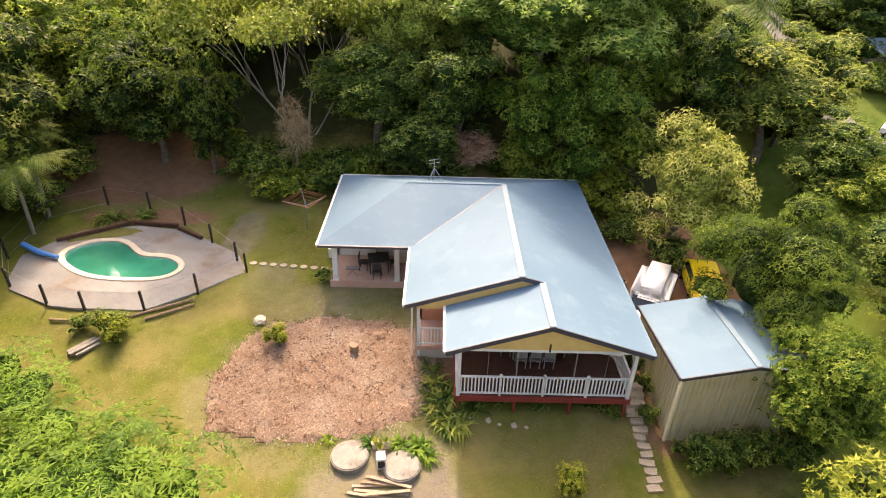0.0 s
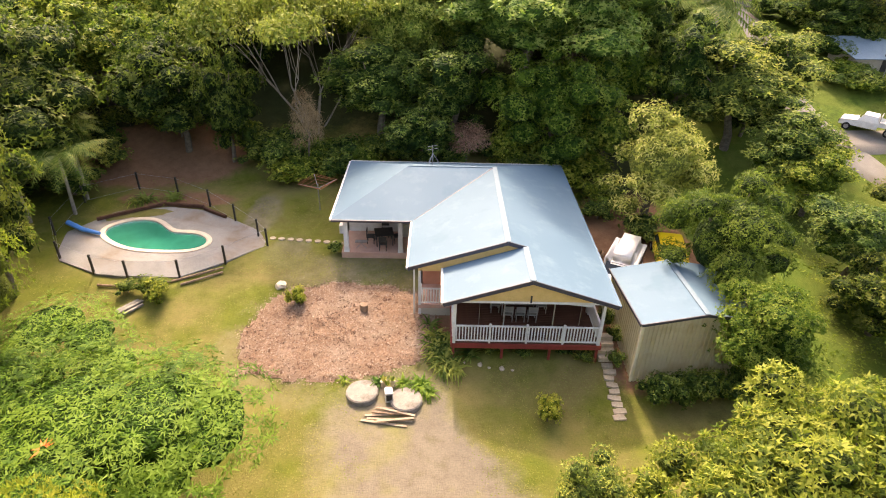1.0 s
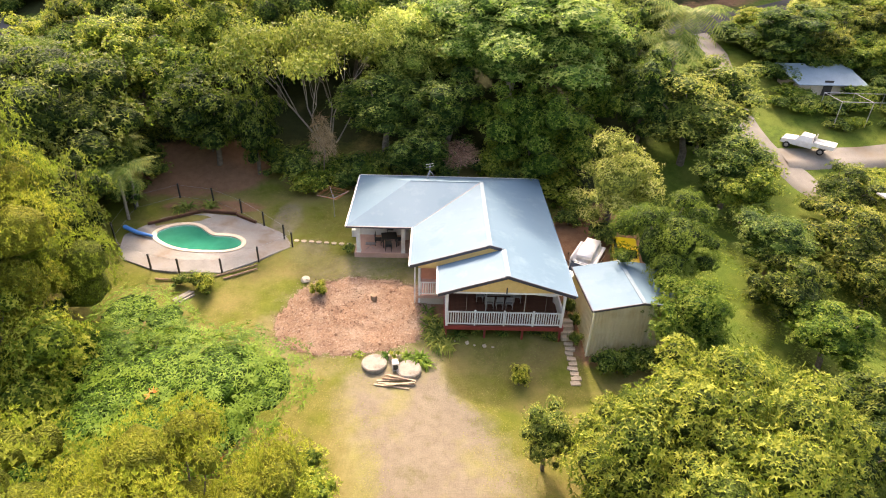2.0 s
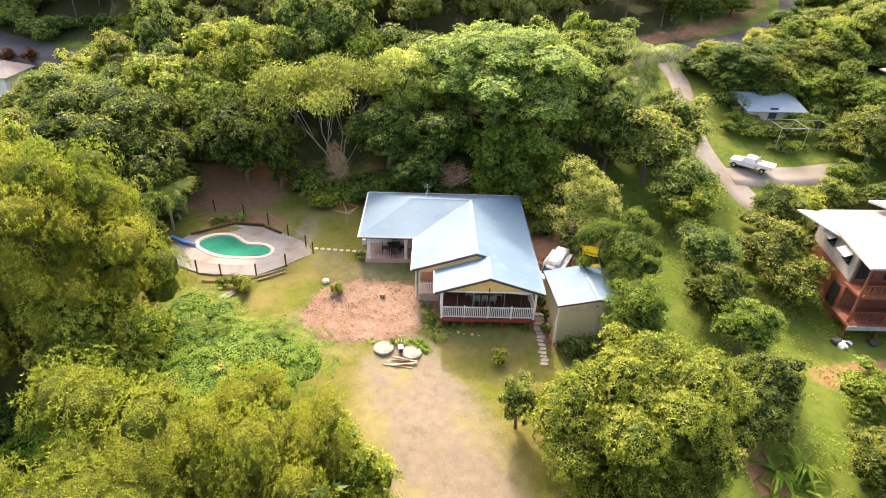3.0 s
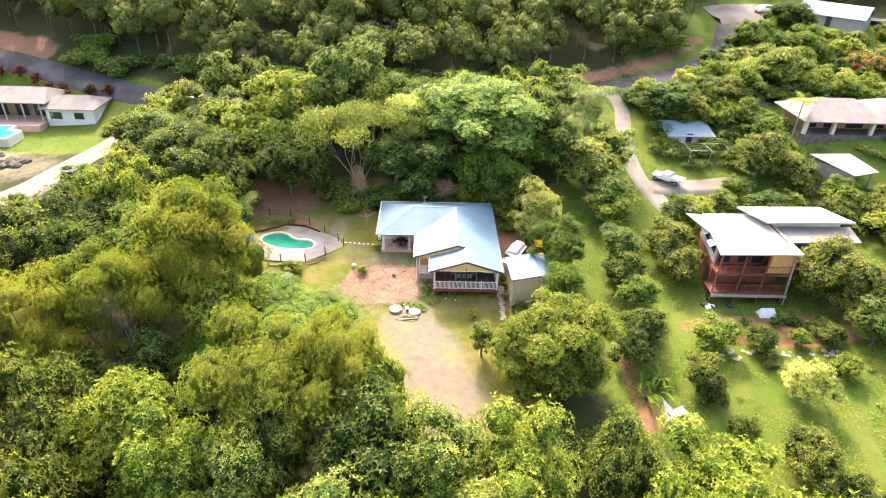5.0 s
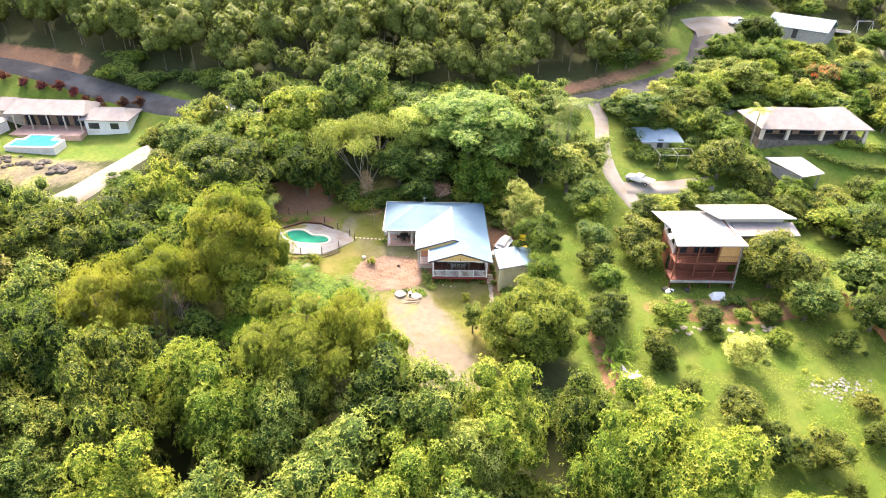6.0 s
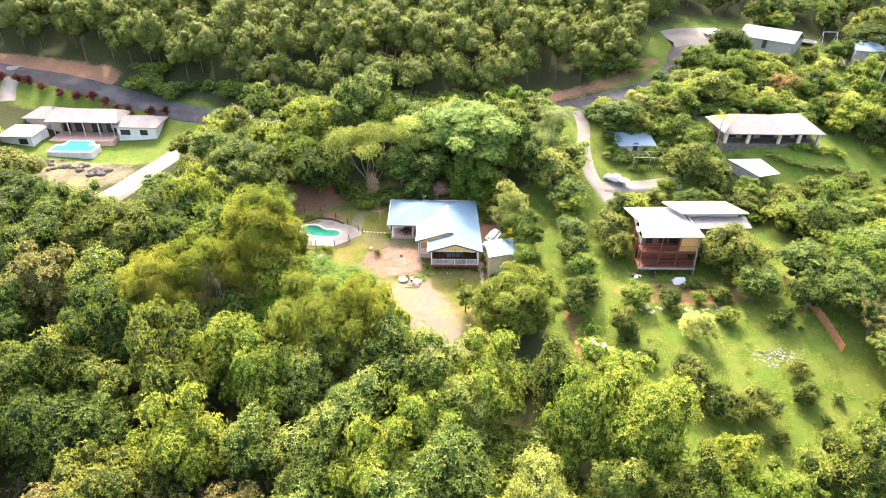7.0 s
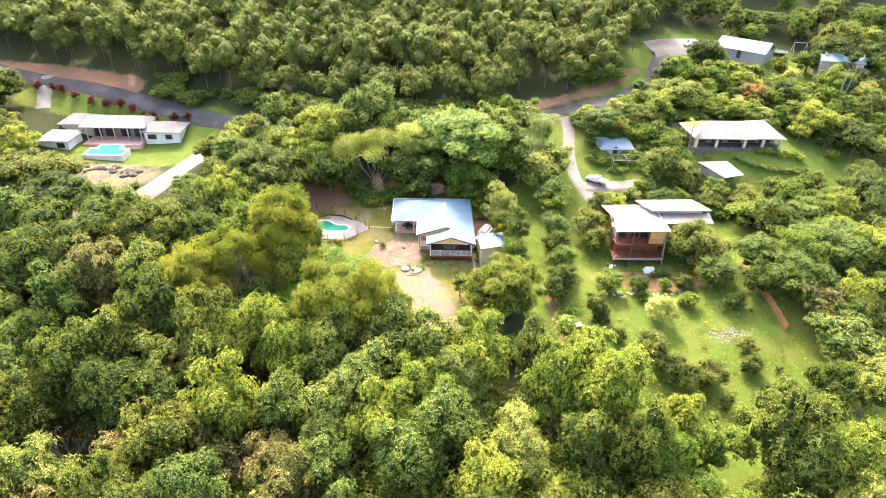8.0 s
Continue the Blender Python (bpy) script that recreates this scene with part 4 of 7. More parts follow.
for line in (FP, FQ):
    for (ax, ay), (bx, by) in zip(line, line[1:]):
        for h in (0.12, 1.15):
            part("rail", rod(B(), finv @ Vector((ax, ay, gz(ax, ay) + h)), finv @ Vector((bx, by, gz(bx, by) + h)), 0.008, 0.008, 5), STEEL, fence)
bm = B()
rod(bm, (-21.3, 9.35, PZ + 0.2), (-22.5, 9.75, PZ + 0.22), 0.1, 0.15, 12)
rod(bm, (-22.5, 9.75, PZ + 0.22), (-23.7, 10.35, PZ + 0.34), 0.15, 0.17, 12)
solid("pool_cover_roll", bm, BLUE, "rolled bright blue pool cover", "pool cover")
for p, q in (((-22.4, 11.2), (-18.9, 13.2)), ((-18.9, 13.2), (-16.2, 12.9)), ((-16.1, 12.7), (-14.4, 11.7))):
    bm = B()
    bar(bm, (*p, gz(*p) + 0.16), (*q, gz(*q) + 0.16), 0.16, 0.2)
    solid("sleeper", bm, surface("dark_sleeper", (0.06, 0.03, 0.02), (0.14, 0.07, 0.045), 3.0, 0.9) if "dark_sleeper" not in bpy.data.materials else bpy.data.materials["dark_sleeper"], "dark timber retaining sleeper behind the pool", "sleeper", "pool sleepers")
for p, q in (((-15.6, 5.2), (-13.0, 6.5)), ((-14.9, 5.0), (-12.9, 6.1)), ((-17.6, 5.0), (-15.6, 5.2)), ((-19.4, 4.9), (-17.9, 4.8))):
    bm = B()
    rod(bm, (*p, gz(*p) + 0.1), (*q, gz(*q) + 0.1), 0.075, 0.06, 8)
    solid("log", bm, WOOD, "weathered timber log lying below the pool", "log", "logs below the pool")
for dx, w, l, h in ((-0.24, 0.18, 0.62, 0.12), (0.02, 0.2, 0.7, 0.15), (0.27, 0.14, 0.55, 0.1)):
    bm = B()
    box(bm, dx - w / 2, dx + w / 2, -l + 0.1 * dx, l, 0, h)
    solid("plank", bm, DISC, "short grey weathered plank on the lawn", "plank", "planks on the lawn", at=(-16.9, 3.2, gz(-16.9, 3.2) + 0.02), turn=-35)

# ---- front yard ----
for x, y, r, lab in ((-4.1, -2.2, 0.73, "round grey concrete tank lid on the lawn"), (-2.08, -2.6, 0.73, "round grey concrete tank lid beside a pump")):
    bm = B()
    z = gz(x, y)
    rod(bm, (0, 0, -0.3), (0, 0, 0.16), r, r, 32)
    rod(bm, (0, 0, 0.16), (0, 0, 0.2), r * 0.97, r * 0.93, 32)
    solid("tank_lid", bm, DISC, lab, "tank lid", "tank lids", at=(x, y, z))
pump = thing("pump", "small white and black pump box between the lids", "pump", (-2.86, -2.5, gz(-2.86, -2.5) + 0.02), 10)
part("housing", box(B(), -0.17, 0.17, -0.2, 0.2, 0, 0.55), WHITE, pump)
part("panel", box(B(), -0.13, 0.13, -0.22, -0.2, 0.1, 0.45), POSTBLACK, pump)
for i, (x0, y0, x1, y1) in enumerate(((-3.75, -3.55, -1.75, -3.7), (-3.55, -3.25, -1.8, -3.4), (-3.2, -3.1, -1.65, -3.5), (-4.0, -3.65, -2.0, -3.95), (-3.4, -3.05, -1.9, -3.1), (-3.3, -3.8, -1.7, -3.62), (-3.85, -3.4, -2.3, -3.3))):
    bm = B()
    lift = 0.05 + 0.06 * (i % 3)
    bar(bm, (x0, y0, gz(x0, y0) + lift), (x1, y1, gz(x1, y1) + lift), 0.12, 0.05)
    solid("plank", bm, WOOD if i % 3 == 1 else PLANK, "weathered plank in a loose pile by the lids", "plank", "plank pile")
POT = surface("cream_pot", (0.5, 0.4, 0.26), (0.62, 0.52, 0.36), 4.0, 0.7)
for x, y, r, h in ((-3.15, -1.75, 0.16, 0.3), (-2.75, -1.7, 0.13, 0.26), (-2.95, -1.95, 0.12, 0.22)):
    pot = thing("potted_plant", "pale pot with a small yellow-green plant", "potted plant", (x, y, gz(x, y) + 0.03), 0, "pots by the pump")
    part("pot", rod(B(), (0, 0, -0.05), (0, 0, h), r * 0.75, r, 12), POT, pot)
    bm = B()
    for k in range(16):
        a, u = k * 2.4, 0.12 + 0.1 * R.random()
        p = Vector((math.cos(a) * u, math.sin(a) * u, h + 0.12 + 0.14 * R.random()))
        s = Vector((-math.sin(a), math.cos(a), 0)) * 0.05
        bm.faces.new([bm.verts.new(c) for c in ((0, 0, h - 0.03), p * 0.6 + s + Vector((0, 0, h * 0.4)), p, p * 0.6 - s + Vector((0, 0, h * 0.4)))])
    part("leaves", bm, LEAF_PALE, pot)
bm = B()
rod(bm, (-4.62, 3.2, gz(-4.6, 3.2) - 0.1), (-4.6, 3.2, gz(-4.6, 3.2) + 0.45), 0.24, 0.19, 10)
solid("tree_stump", bm, WOOD, "cut tree stump in the mulch", "stump")
bm = B()
blob(bm, (-9.4, 5.1, gz(-9.4, 5.1) + 0.08), 0.32, 0.6, 2, 3, 0.5)
solid("rock", bm, COPING, "pale rock at the mulch edge", "rock")

# stepping stones beside the deck and across the lawn
for i in range(9):
    x, y = 7.58 + 0.06 * math.sin(i * 2.1), -0.1 - 0.36 * i
    w = 0.25 + 0.07 * R.random()
    bm = B()
    prism(bm, [(sx * w * R.uniform(0.85, 1.1), sy * R.uniform(0.12, 0.165)) for sx, sy in ((-1, -1), (0, -1.1), (1, -1), (1, 1), (0, 1.05), (-1, 1))], -0.25, 0.1)
    solid("stone_step", bm, STONE, "irregular sandstone step beside the deck", "step", "deck path steps", at=(x, y, gz(x, y)), turn=R.uniform(-9, 9))
for i in range(9):
    x, y = -10.9 + i * 0.56, 9.55 - 0.05 * i
    bm = B()
    prism(bm, [(0.2 * math.cos(a) * (0.9 + 0.2 * R.random()), 0.17 * math.sin(a)) for a in [k * math.pi / 4 + 0.4 for k in range(8)]], -0.1, 0.04)
    solid("stepping_stone", bm, STONE, "pale stepping stone in the lawn", "stepping stone", "lawn path stones", at=(x, y, gz(x, y) + 0.02))

for i in range(5):
    bm = B()
    blob(bm, (0, 0, 0.0), 0.08 + 0.1 * R.random(), 0.4, 1, i + 120, 0.5)
    x, y = 0.7 + 0.5 * i + R.uniform(-0.2, 0.2), -0.5 + R.gauss(0, 0.18)
    solid("edging_stone", bm, STONE, "pale garden stone along the foot of the deck", "stone", "deck edging stones", at=(x, y, gz(x, y)))

# mulch bed with loose chips
def inside(x, y, poly):
    hit = False
    for (ax, ay), (bx, by) in zip(poly, poly[1:] + poly[:1]):
        if (ay > y) != (by > y) and x < (bx - ax) * (y - ay) / (by - ay) + ax:
            hit = not hit
    return hit


BED = [(-8.6, 5.0), (-5.5, 5.4), (-1.9, 4.6), (-1.2, 2.6), (-0.8, 1.0), (-1.6, -0.4), (-4.4, -1.5), (-7.4, -1.6), (-10.2, -1.2), (-10.8, 1.2), (-9.8, 3.8)]
step = 0.22
verts, faces, seen = [], [], {}
for i in range(52):
    for j in range(36):
        x, y = -11.2 + i * step, -2.0 + j * step
        w = 0.35 * noise.noise(Vector((x * 0.9, y * 0.9, 2)))
        if inside(x + w, y + w, BED):
            for c in ((i, j), (i + 1, j), (i + 1, j + 1), (i, j + 1)):
                if c not in seen:
                    px, py = -11.2 + c[0] * step, -2.0 + c[1] * step
                    h = 0.1 + 0.1 * noise.noise(Vector((px * 1.3, py * 1.3, 7))) + 0.08 * noise.noise(Vector((px * 4, py * 4, 1)))
                    seen[c] = len(verts)
                    verts.append((px, py, gz(px, py) + max(0.04, h)))
            faces.append([seen[c] for c in ((i, j), (i + 1, j), (i + 1, j + 1), (i, j + 1))])
uses = np.bincount(np.array(faces).ravel())
verts = [(x, y, z) if uses[i] == 4 else (x, y, gz(x, y) + 0.012) for i, (x, y, z) in enumerate(verts)]
bed = tagged(new("mulch_bed", fast_mesh("mulch_bed", verts, faces, MULCH)), "bed of reddish wood-chip mulch on the lawn", "mulch", kind="structure")
vv = np.array(verts)
cv, cf = [], []
rs = np.random.RandomState(5)
for k in range(14000):
    far = 0.2 if k < 12000 else 0.9
    b0 = vv[rs.randint(len(vv))] + np.array([rs.uniform(-far, far), rs.uniform(-far, far), 0.02])
    if far > 0.5:
        b0[2] = max(b0[2], gz(b0[0], b0[1]) + 0.03)
    a, l, w = rs.uniform(0, 6.28), rs.uniform(0.012, 0.055), rs.uniform(0.005, 0.015)
    u, s = np.array([math.cos(a), math.sin(a), rs.uniform(-0.5, 0.5)]), np.array([-math.sin(a), math.cos(a), rs.uniform(-0.4, 0.4)])
    o = len(cv)
    cv += [b0 - u * l - s * w, b0 + u * l - s * w, b0 + u * l + s * w + [0, 0, 0.03], b0 - u * l + s * w]
    cf.append((o, o + 1, o + 2, o + 3))
tagged(new("mulch_chips", fast_mesh("mulch_chips", cv, cf, CHIP)), "loose reddish wood chips over the mulch bed", "mulch", kind="stuff")


# ---- neighbouring houses ----
def local_part(h):
    inv = h.matrix_world.inverted()

    def put(name, bm, material, parent=None, label=""):
        bmesh.ops.transform(bm, matrix=inv, verts=bm.verts)
        return part(name, bm, material, parent or h, label)
    return put


def hip(bm, x0, x1, y0, y1, z0, z1, run=None, thick=0.14):
    """A hipped roof over a rectangle, its ridge along the longer side."""
    r = run if run is not None else (y1 - y0) / 2
    ym = (y0 + y1) / 2
    a, b = (x0 + r, ym, z1), (x1 - r, ym, z1)
    lo = [bm.verts.new((x, y, z0)) for x, y in ((x0, y0), (x1, y0), (x1, y1), (x0, y1))]
    un = [bm.verts.new((x, y, z0 - thick)) for x, y in ((x0, y0), (x1, y0), (x1, y1), (x0, y1))]
    va, vb = bm.verts.new(a), bm.verts.new(b)
    for f in ((lo[0], lo[1], vb, va), (lo[2], lo[3], va, vb), (lo[3], lo[0], va), (lo[1], lo[2], vb), un[::-1]):
        bm.faces.new(f)
    for i in range(4):
        bm.faces.new((un[i], un[(i + 1) % 4], lo[(i + 1) % 4], lo[i]))
    return bm


# two-storey timber house with white roofs
NZ = -0.6
nh = thing("timber_house", "two-storey red timber house with white skillion roofs", "house", (36, 5, NZ))
q = local_part(nh)
r = q("roof", slab(B(), [(31.0, 0.3, 6.24), (40.3, 0.5, 6.24), (40.3, 10.0, 6.2), (32.7, 9.9, 6.1)], 0.18), ROOF_WHITE, None, "white metal roof")
for sm in seams((31.0, 0.3, 6.24), (40.3, 0.5, 6.24), (32.7, 9.9, 6.1), (40.3, 10.0, 6.2), 0.9):
    q("seam", sm, ROOF_WHITE, r)
r = q("roof", slab(B(), [(38.6, 5.9, 7.25), (49.2, 6.2, 7.25), (47.4, 10.6, 7.0), (37.0, 10.4, 6.9)], 0.2), ROOF_WHITE, None, "higher white metal roof")
q("roof", slab(B(), [(40.5, 3.6, 5.9), (49.0, 3.9, 5.9), (49.2, 6.8, 6.3), (40.5, 6.6, 6.3)], 0.14), ROOF_PINK, None, "lower pinkish patio roof")
q("roof", slab(B(), [(32.0, 5.6, 5.9), (32.75, 9.9, 5.95), (30.9, 10.2, 5.95)], 0.12), ROOF_WHITE, None, "small white side awning")
q("wall", prism(B(), [(31.95, 2.8), (32.1, 2.8), (33.2, 9.7), (33.05, 9.7)], 3.4, 6.0), GREYBOARD, None, "grey weatherboard upper wall")
q("wall", prism(B(), [(31.95, 2.8), (32.1, 2.8), (33.2, 9.7), (33.05, 9.7)], NZ - 0.6, 3.4), TIMBER, None, "red timber lower wall")
for wall_box in ((32.1, 39.8, 2.8, 2.95, NZ - 0.6, 3.2), (33.2, 39.8, 9.75, 9.9, NZ - 0.6, 5.9), (39.7, 39.85, 2.95, 9.75, NZ - 0.6, 6.3), (32.1, 39.7, 2.8, 2.95, 3.4, 6.0)):
    q("wall", box(B(), *wall_box), TIMBER)
q("wall", box(B(), 39.9, 48.0, 6.9, 10.0, NZ, 6.8), CREAM, None, "cream rear wing wall")
q("screen", box(B(), 36.9, 39.9, 0.75, 0.83, 3.6, 5.9), GOLD_WOOD, None, "golden timber blind")
fl = q("verandah_floor", box(B(), 31.6, 39.9, 0.7, 2.8, 3.2, 3.4), TIMBER)
q("verandah_floor", box(B(), 31.4, 39.9, 0.3, 2.8, 0.75, 0.95), TIMBER, None, "red timber lower deck")
for x in (31.6, 34.3, 37.0, 39.8):
    q("post", box(B(), x - 0.08, x + 0.08, 0.7, 0.86, NZ - 0.5, 6.1), TIMBER, None, "timber verandah post")
q("corner_post", rod(B(), (40.1, 0.5, NZ - 0.4), (39.6, 0.6, 5.9), 0.12), BARK_PALE, None, "leaning grey log post")
for z in (3.4, 0.95):
    rl = q("railing", box(box(B(), 31.6, 39.8, 0.72, 0.78, z + 0.95, z + 1.02), 31.6, 39.8, 0.73, 0.77, z + 0.12, z + 0.18), TIMBER)
    for i in range(26):
        x = 31.8 + i * 0.31
        q("baluster", box(B(), x - 0.02, x + 0.02, 0.73, 0.77, z + 0.18, z + 0.95), TIMBER, rl)
for x0, x1 in ((32.3, 33.6), (34.6, 35.8), (36.2, 37.4)):
    wd = q("window", box(B(), x0, x1, 2.74, 2.8, 3.7, 5.6), GLASS, None, "dark verandah glazing")
for y0, y1, z0, z1 in ((3.6, 4.8, 4.4, 5.2), (6.4, 7.6, 4.4, 5.2), (3.4, 4.4, 0.6, 2.5), (6.6, 7.6, 1.4, 2.6)):
    xa, xb = 31.9 + (y0 - 2.8) * 0.16, 31.9 + (y1 - 2.8) * 0.16
    wd = q("window", prism(B(), [(xa - 0.02, y0), (xa + 0.06, y0), (xb + 0.06, y1), (xb - 0.02, y1)], z0, z1), GLASS, None, "dark side window")
    if z0 > 3:
        q("hood", slab(B(), [(xa - 0.7, y0 - 0.1, z1 + 0.05), (xa, y0 - 0.1, z1 + 0.3), (xb, y1 + 0.1, z1 + 0.3), (xb - 0.7, y1 + 0.1, z1 + 0.05)], 0.05), ROOF_WHITE, wd, "white sun hood")
q("edge_beam", box(B(), 31.3, 40.0, 0.2, 0.32, 0.6, 0.95), GREYBOARD, None, "grey lower deck beam")
tent = B()
v = [tent.verts.new(p) for p in ((-1, -0.6, 0), (1, -0.6, 0), (1, 0.6, 0), (-1, 0.6, 0), (-0.7, 0.1, 0.9), (0.7, 0.1, 0.9))]
for f in ((0, 1, 5, 4), (2, 3, 4, 5), (1, 2, 5), (3, 0, 4), (3, 2, 1, 0)):
    tent.faces.new([v[i] for i in f])
solid("tarpaulin", tent, CANVAS, "white tarpaulin over a pile on the lawn", "tarpaulin", at=(37.4, -1.3, gz(37.4, -1.3)))
for i in range(7):
    bm = B()
    blob(bm, (0, 0, 0.15), 0.25 + 0.2 * R.random(), 0.4, 2, i, 0.7)
    x, y = 30.9 + 0.5 * i * R.random(), 0.2 - 0.6 * R.random()
    solid("clutter_bag", bm, CANVAS if i % 2 else DARK, "bag among clutter by the timber house", "bag", "clutter by the timber house", at=(x, y, gz(x, y)))

# west house with a pool
WZ = gz(-64, 41)
wh = thing("long_house", "long pale house with low hipped grey roofs", "house", (-68, 43, WZ))
q = local_part(wh)
r = q("roof", hip(B(), -64.2, -55.2, 40.9, 47.6, 6.3, 7.7, 1.8), ROOF_GREY, None, "pale grey hipped roof")
q("roof", hip(B(), -77.4, -62.9, 41.2, 48.6, 7.1, 8.7, 1.2), ROOF_GREY, None, "pale grey hipped roof")
q("roof", hip(B(), -83.0, -75.2, 43.2, 49.6, 7.0, 8.5, 2.8), ROOF_GREY, None, "pale grey hipped roof")
q("roof", hip(B(), -83.6, -76.6, 35.2, 42.0, 6.2, 7.4, 2.4), ROOF_GREY, None, "pale grey hipped roof")
q("wall", box(B(), -63.4, -55.8, 41.5, 47.0, WZ - 1.5, 6.25), WHITE, None, "pale rendered wall")
# Wall given a dark brown to paint in the shade under the roof.
q("wall", box(B(), -75.8, -63.6, 44.2, 47.0, WZ - 1.5, 7.0), WOOD, None, "brown wall behind the terrace")
TZ = max(gz(-76, 44), gz(-70, 44)) + 0.08
q("wall", box(B(), -82.4, -75.8, 43.8, 49.0, WZ - 1.5, 6.9), CREAM)
q("wall", box(B(), -83.0, -77.2, 35.8, 41.4, WZ - 2.0, 6.15), WHITE)
q("terrace", box(B(), -76.2, -63.6, 39.2, 44.2, WZ - 2.5, TZ), TILE, None, "brown tiled terrace")
for x in (-76.0, -73.0, -70.0, -67.0, -64.2):
    q("post", box(B(), x - 0.09, x + 0.09, 41.5, 41.68, WZ, 6.95), CREAM, None, "pale terrace post")
for x0, x1, y in ((-62.8, -60.9, 41.5), (-58.9, -57.4, 41.5), (-79.6, -78.0, 35.8)):
    wd = q("window", box(B(), x0, x1, y - 0.06, y, 4.5, 5.6), GLASS, None, "dark window")
    q("sill", box(B(), x0 - 0.1, x1 + 0.1, y - 0.12, y, 4.42, 4.5), WHITE, wd)
for x0, x1 in ((-75.5, -74.0), (-73.2, -71.2), (-69.8, -67.8), (-66.8, -65.0)):
    q("glass_door", box(B(), x0, x1, 44.14, 44.2, TZ, 6.5), GLASS, None, "dark glass terrace door")
wp = thing("raised_pool", "raised turquoise pool with grey walls", "pool", (-67, 36, gz(-67, 36)))
q = local_part(wp)
pz = 4.2
for a in ((-73.4, -65.0, 33.2, 33.5), (-73.4, -71.8, 36.6, 36.9), (-67.2, -65.0, 36.6, 36.9), (-73.4, -73.1, 33.5, 36.6), (-65.3, -65.0, 33.5, 36.6), (-72.1, -71.8, 36.9, 38.9), (-67.2, -66.9, 36.9, 38.9), (-71.8, -67.2, 38.6, 38.9)):
    q("pool_wall", box(B(), *a, 0.5, pz), WHITE, None, "pale grey pool wall")
q("water", box(box(B(), -73.1, -65.3, 33.5, 36.6, 1.5, pz - 0.15), -71.8, -67.2, 36.6, 38.6, 1.5, pz - 0.15), WATER_BLUE, None, "clear turquoise water")
for i in range(24):
    x = -73.3 + i * 0.35
    q("slat", box(B(), x, x + 0.24, 33.13, 33.2, 1.6, pz - 0.05), WHITE)
for i in range(44):
    u = R.random()
    x, y = -76 + 17 * u, 30.5 - 3.5 * u + R.gauss(0, 0.9)
    bm = B()
    blob(bm, (0, 0, 0.1), 0.3 + 0.6 * R.random(), 0.5, 2, i, 0.6)
    solid("boulder", bm, ROCK, "dark boulder in a rock garden below the pool", "boulder", "rock garden boulders", at=(x, y, gz(x, y)))

# east house, small blue shed, carport, far house
EZ = gz(64, 36)
eh = thing("pale_roofed_house", "house with wide pale hipped roofs and a verandah", "house", (64, 36, EZ))
q = local_part(eh)
q("roof", hip(B(), 53.4, 66.0, 28.0, 37.2, 11.9, 14.1, 3.4), ROOF_PINK, None, "pale pink tiled hipped roof")
q("roof", hip(B(), 64.6, 72.6, 28.6, 38.6, 11.8, 14.0, 3.0), ROOF_PINK, None, "pale pink tiled hipped roof")
# Dark brown stands in for the verandah's shade on these walls.
for wall_box in ((55.0, 65.6, 31.4, 36.6, EZ - 1, 11.85), (65.6, 71.9, 31.6, 38.0, EZ - 1, 11.75)):
    q("wall", box(B(), *wall_box), WOOD, None, "brown wall in verandah shade")
# Base coloured like dark rock to paint in the verandah's shade.
for floor_box in ((53.9, 65.6, 28.5, 31.4, EZ - 2.4, EZ - 0.6), (65.6, 72.2, 29.0, 31.6, EZ - 2.4, EZ - 0.6)):
    q("verandah", box(B(), *floor_box), ROCK, None, "dark stone verandah base")
for x, y in ((54.2, 28.8), (58.4, 28.8), (64.2, 28.8), (68.2, 29.2), (71.8, 29.2)):
    q("post", box(B(), x - 0.25, x + 0.25, y - 0.25, y + 0.25, EZ - 1.6, 11.75), CREAM, None, "cream verandah pillar")
for x0, x1, y in ((55.6, 57.4, 31.4), (58.6, 60.8, 31.4), (62.0, 64.6, 31.4), (66.2, 68.0, 31.6), (68.8, 71, 31.6)):
    q("window", box(B(), x0, x1, y - 0.06, y, EZ - 0.5, EZ + 1.1), GLASS, None, "dark verandah window")


def small_hut(name, label, cx, cy, w, d, zr, rise, mat, wall, turn=0, posts=False):
    z = gz(cx, cy)
    h = thing(name, label, "shed", (cx, cy, z), turn)
    e = zr - z
    part("roof_slope", slab(B(), [(-w / 2, -d / 2, e), (w / 2, -d / 2, e), (w / 2, 0, e + rise), (-w / 2, 0, e + rise)], 0.1), mat, h)
    part("roof_slope", slab(B(), [(w / 2, d / 2, e), (-w / 2, d / 2, e), (-w / 2, 0, e + rise), (w / 2, 0, e + rise)], 0.1), mat, h)
    if posts:
        for x in (-w / 2 + 0.3, 0, w / 2 - 0.3):
            for y in (-d / 2 + 0.3, d / 2 - 0.3):
                part("post", box(B(), x - 0.1, x + 0.1, y - 0.1, y + 0.1, -2.0, e), wall, h)
        return h
    part("wall", box(B(), -w / 2 + 0.3, w / 2 - 0.3, -d / 2 + 0.3, d / 2 - 0.3, -1.0, e - 0.05), wall, h)
    part("door", box(B(), -0.5, 0.5, -d / 2 + 0.24, -d / 2 + 0.3, 0, 2.0), DARK, h)
    return h


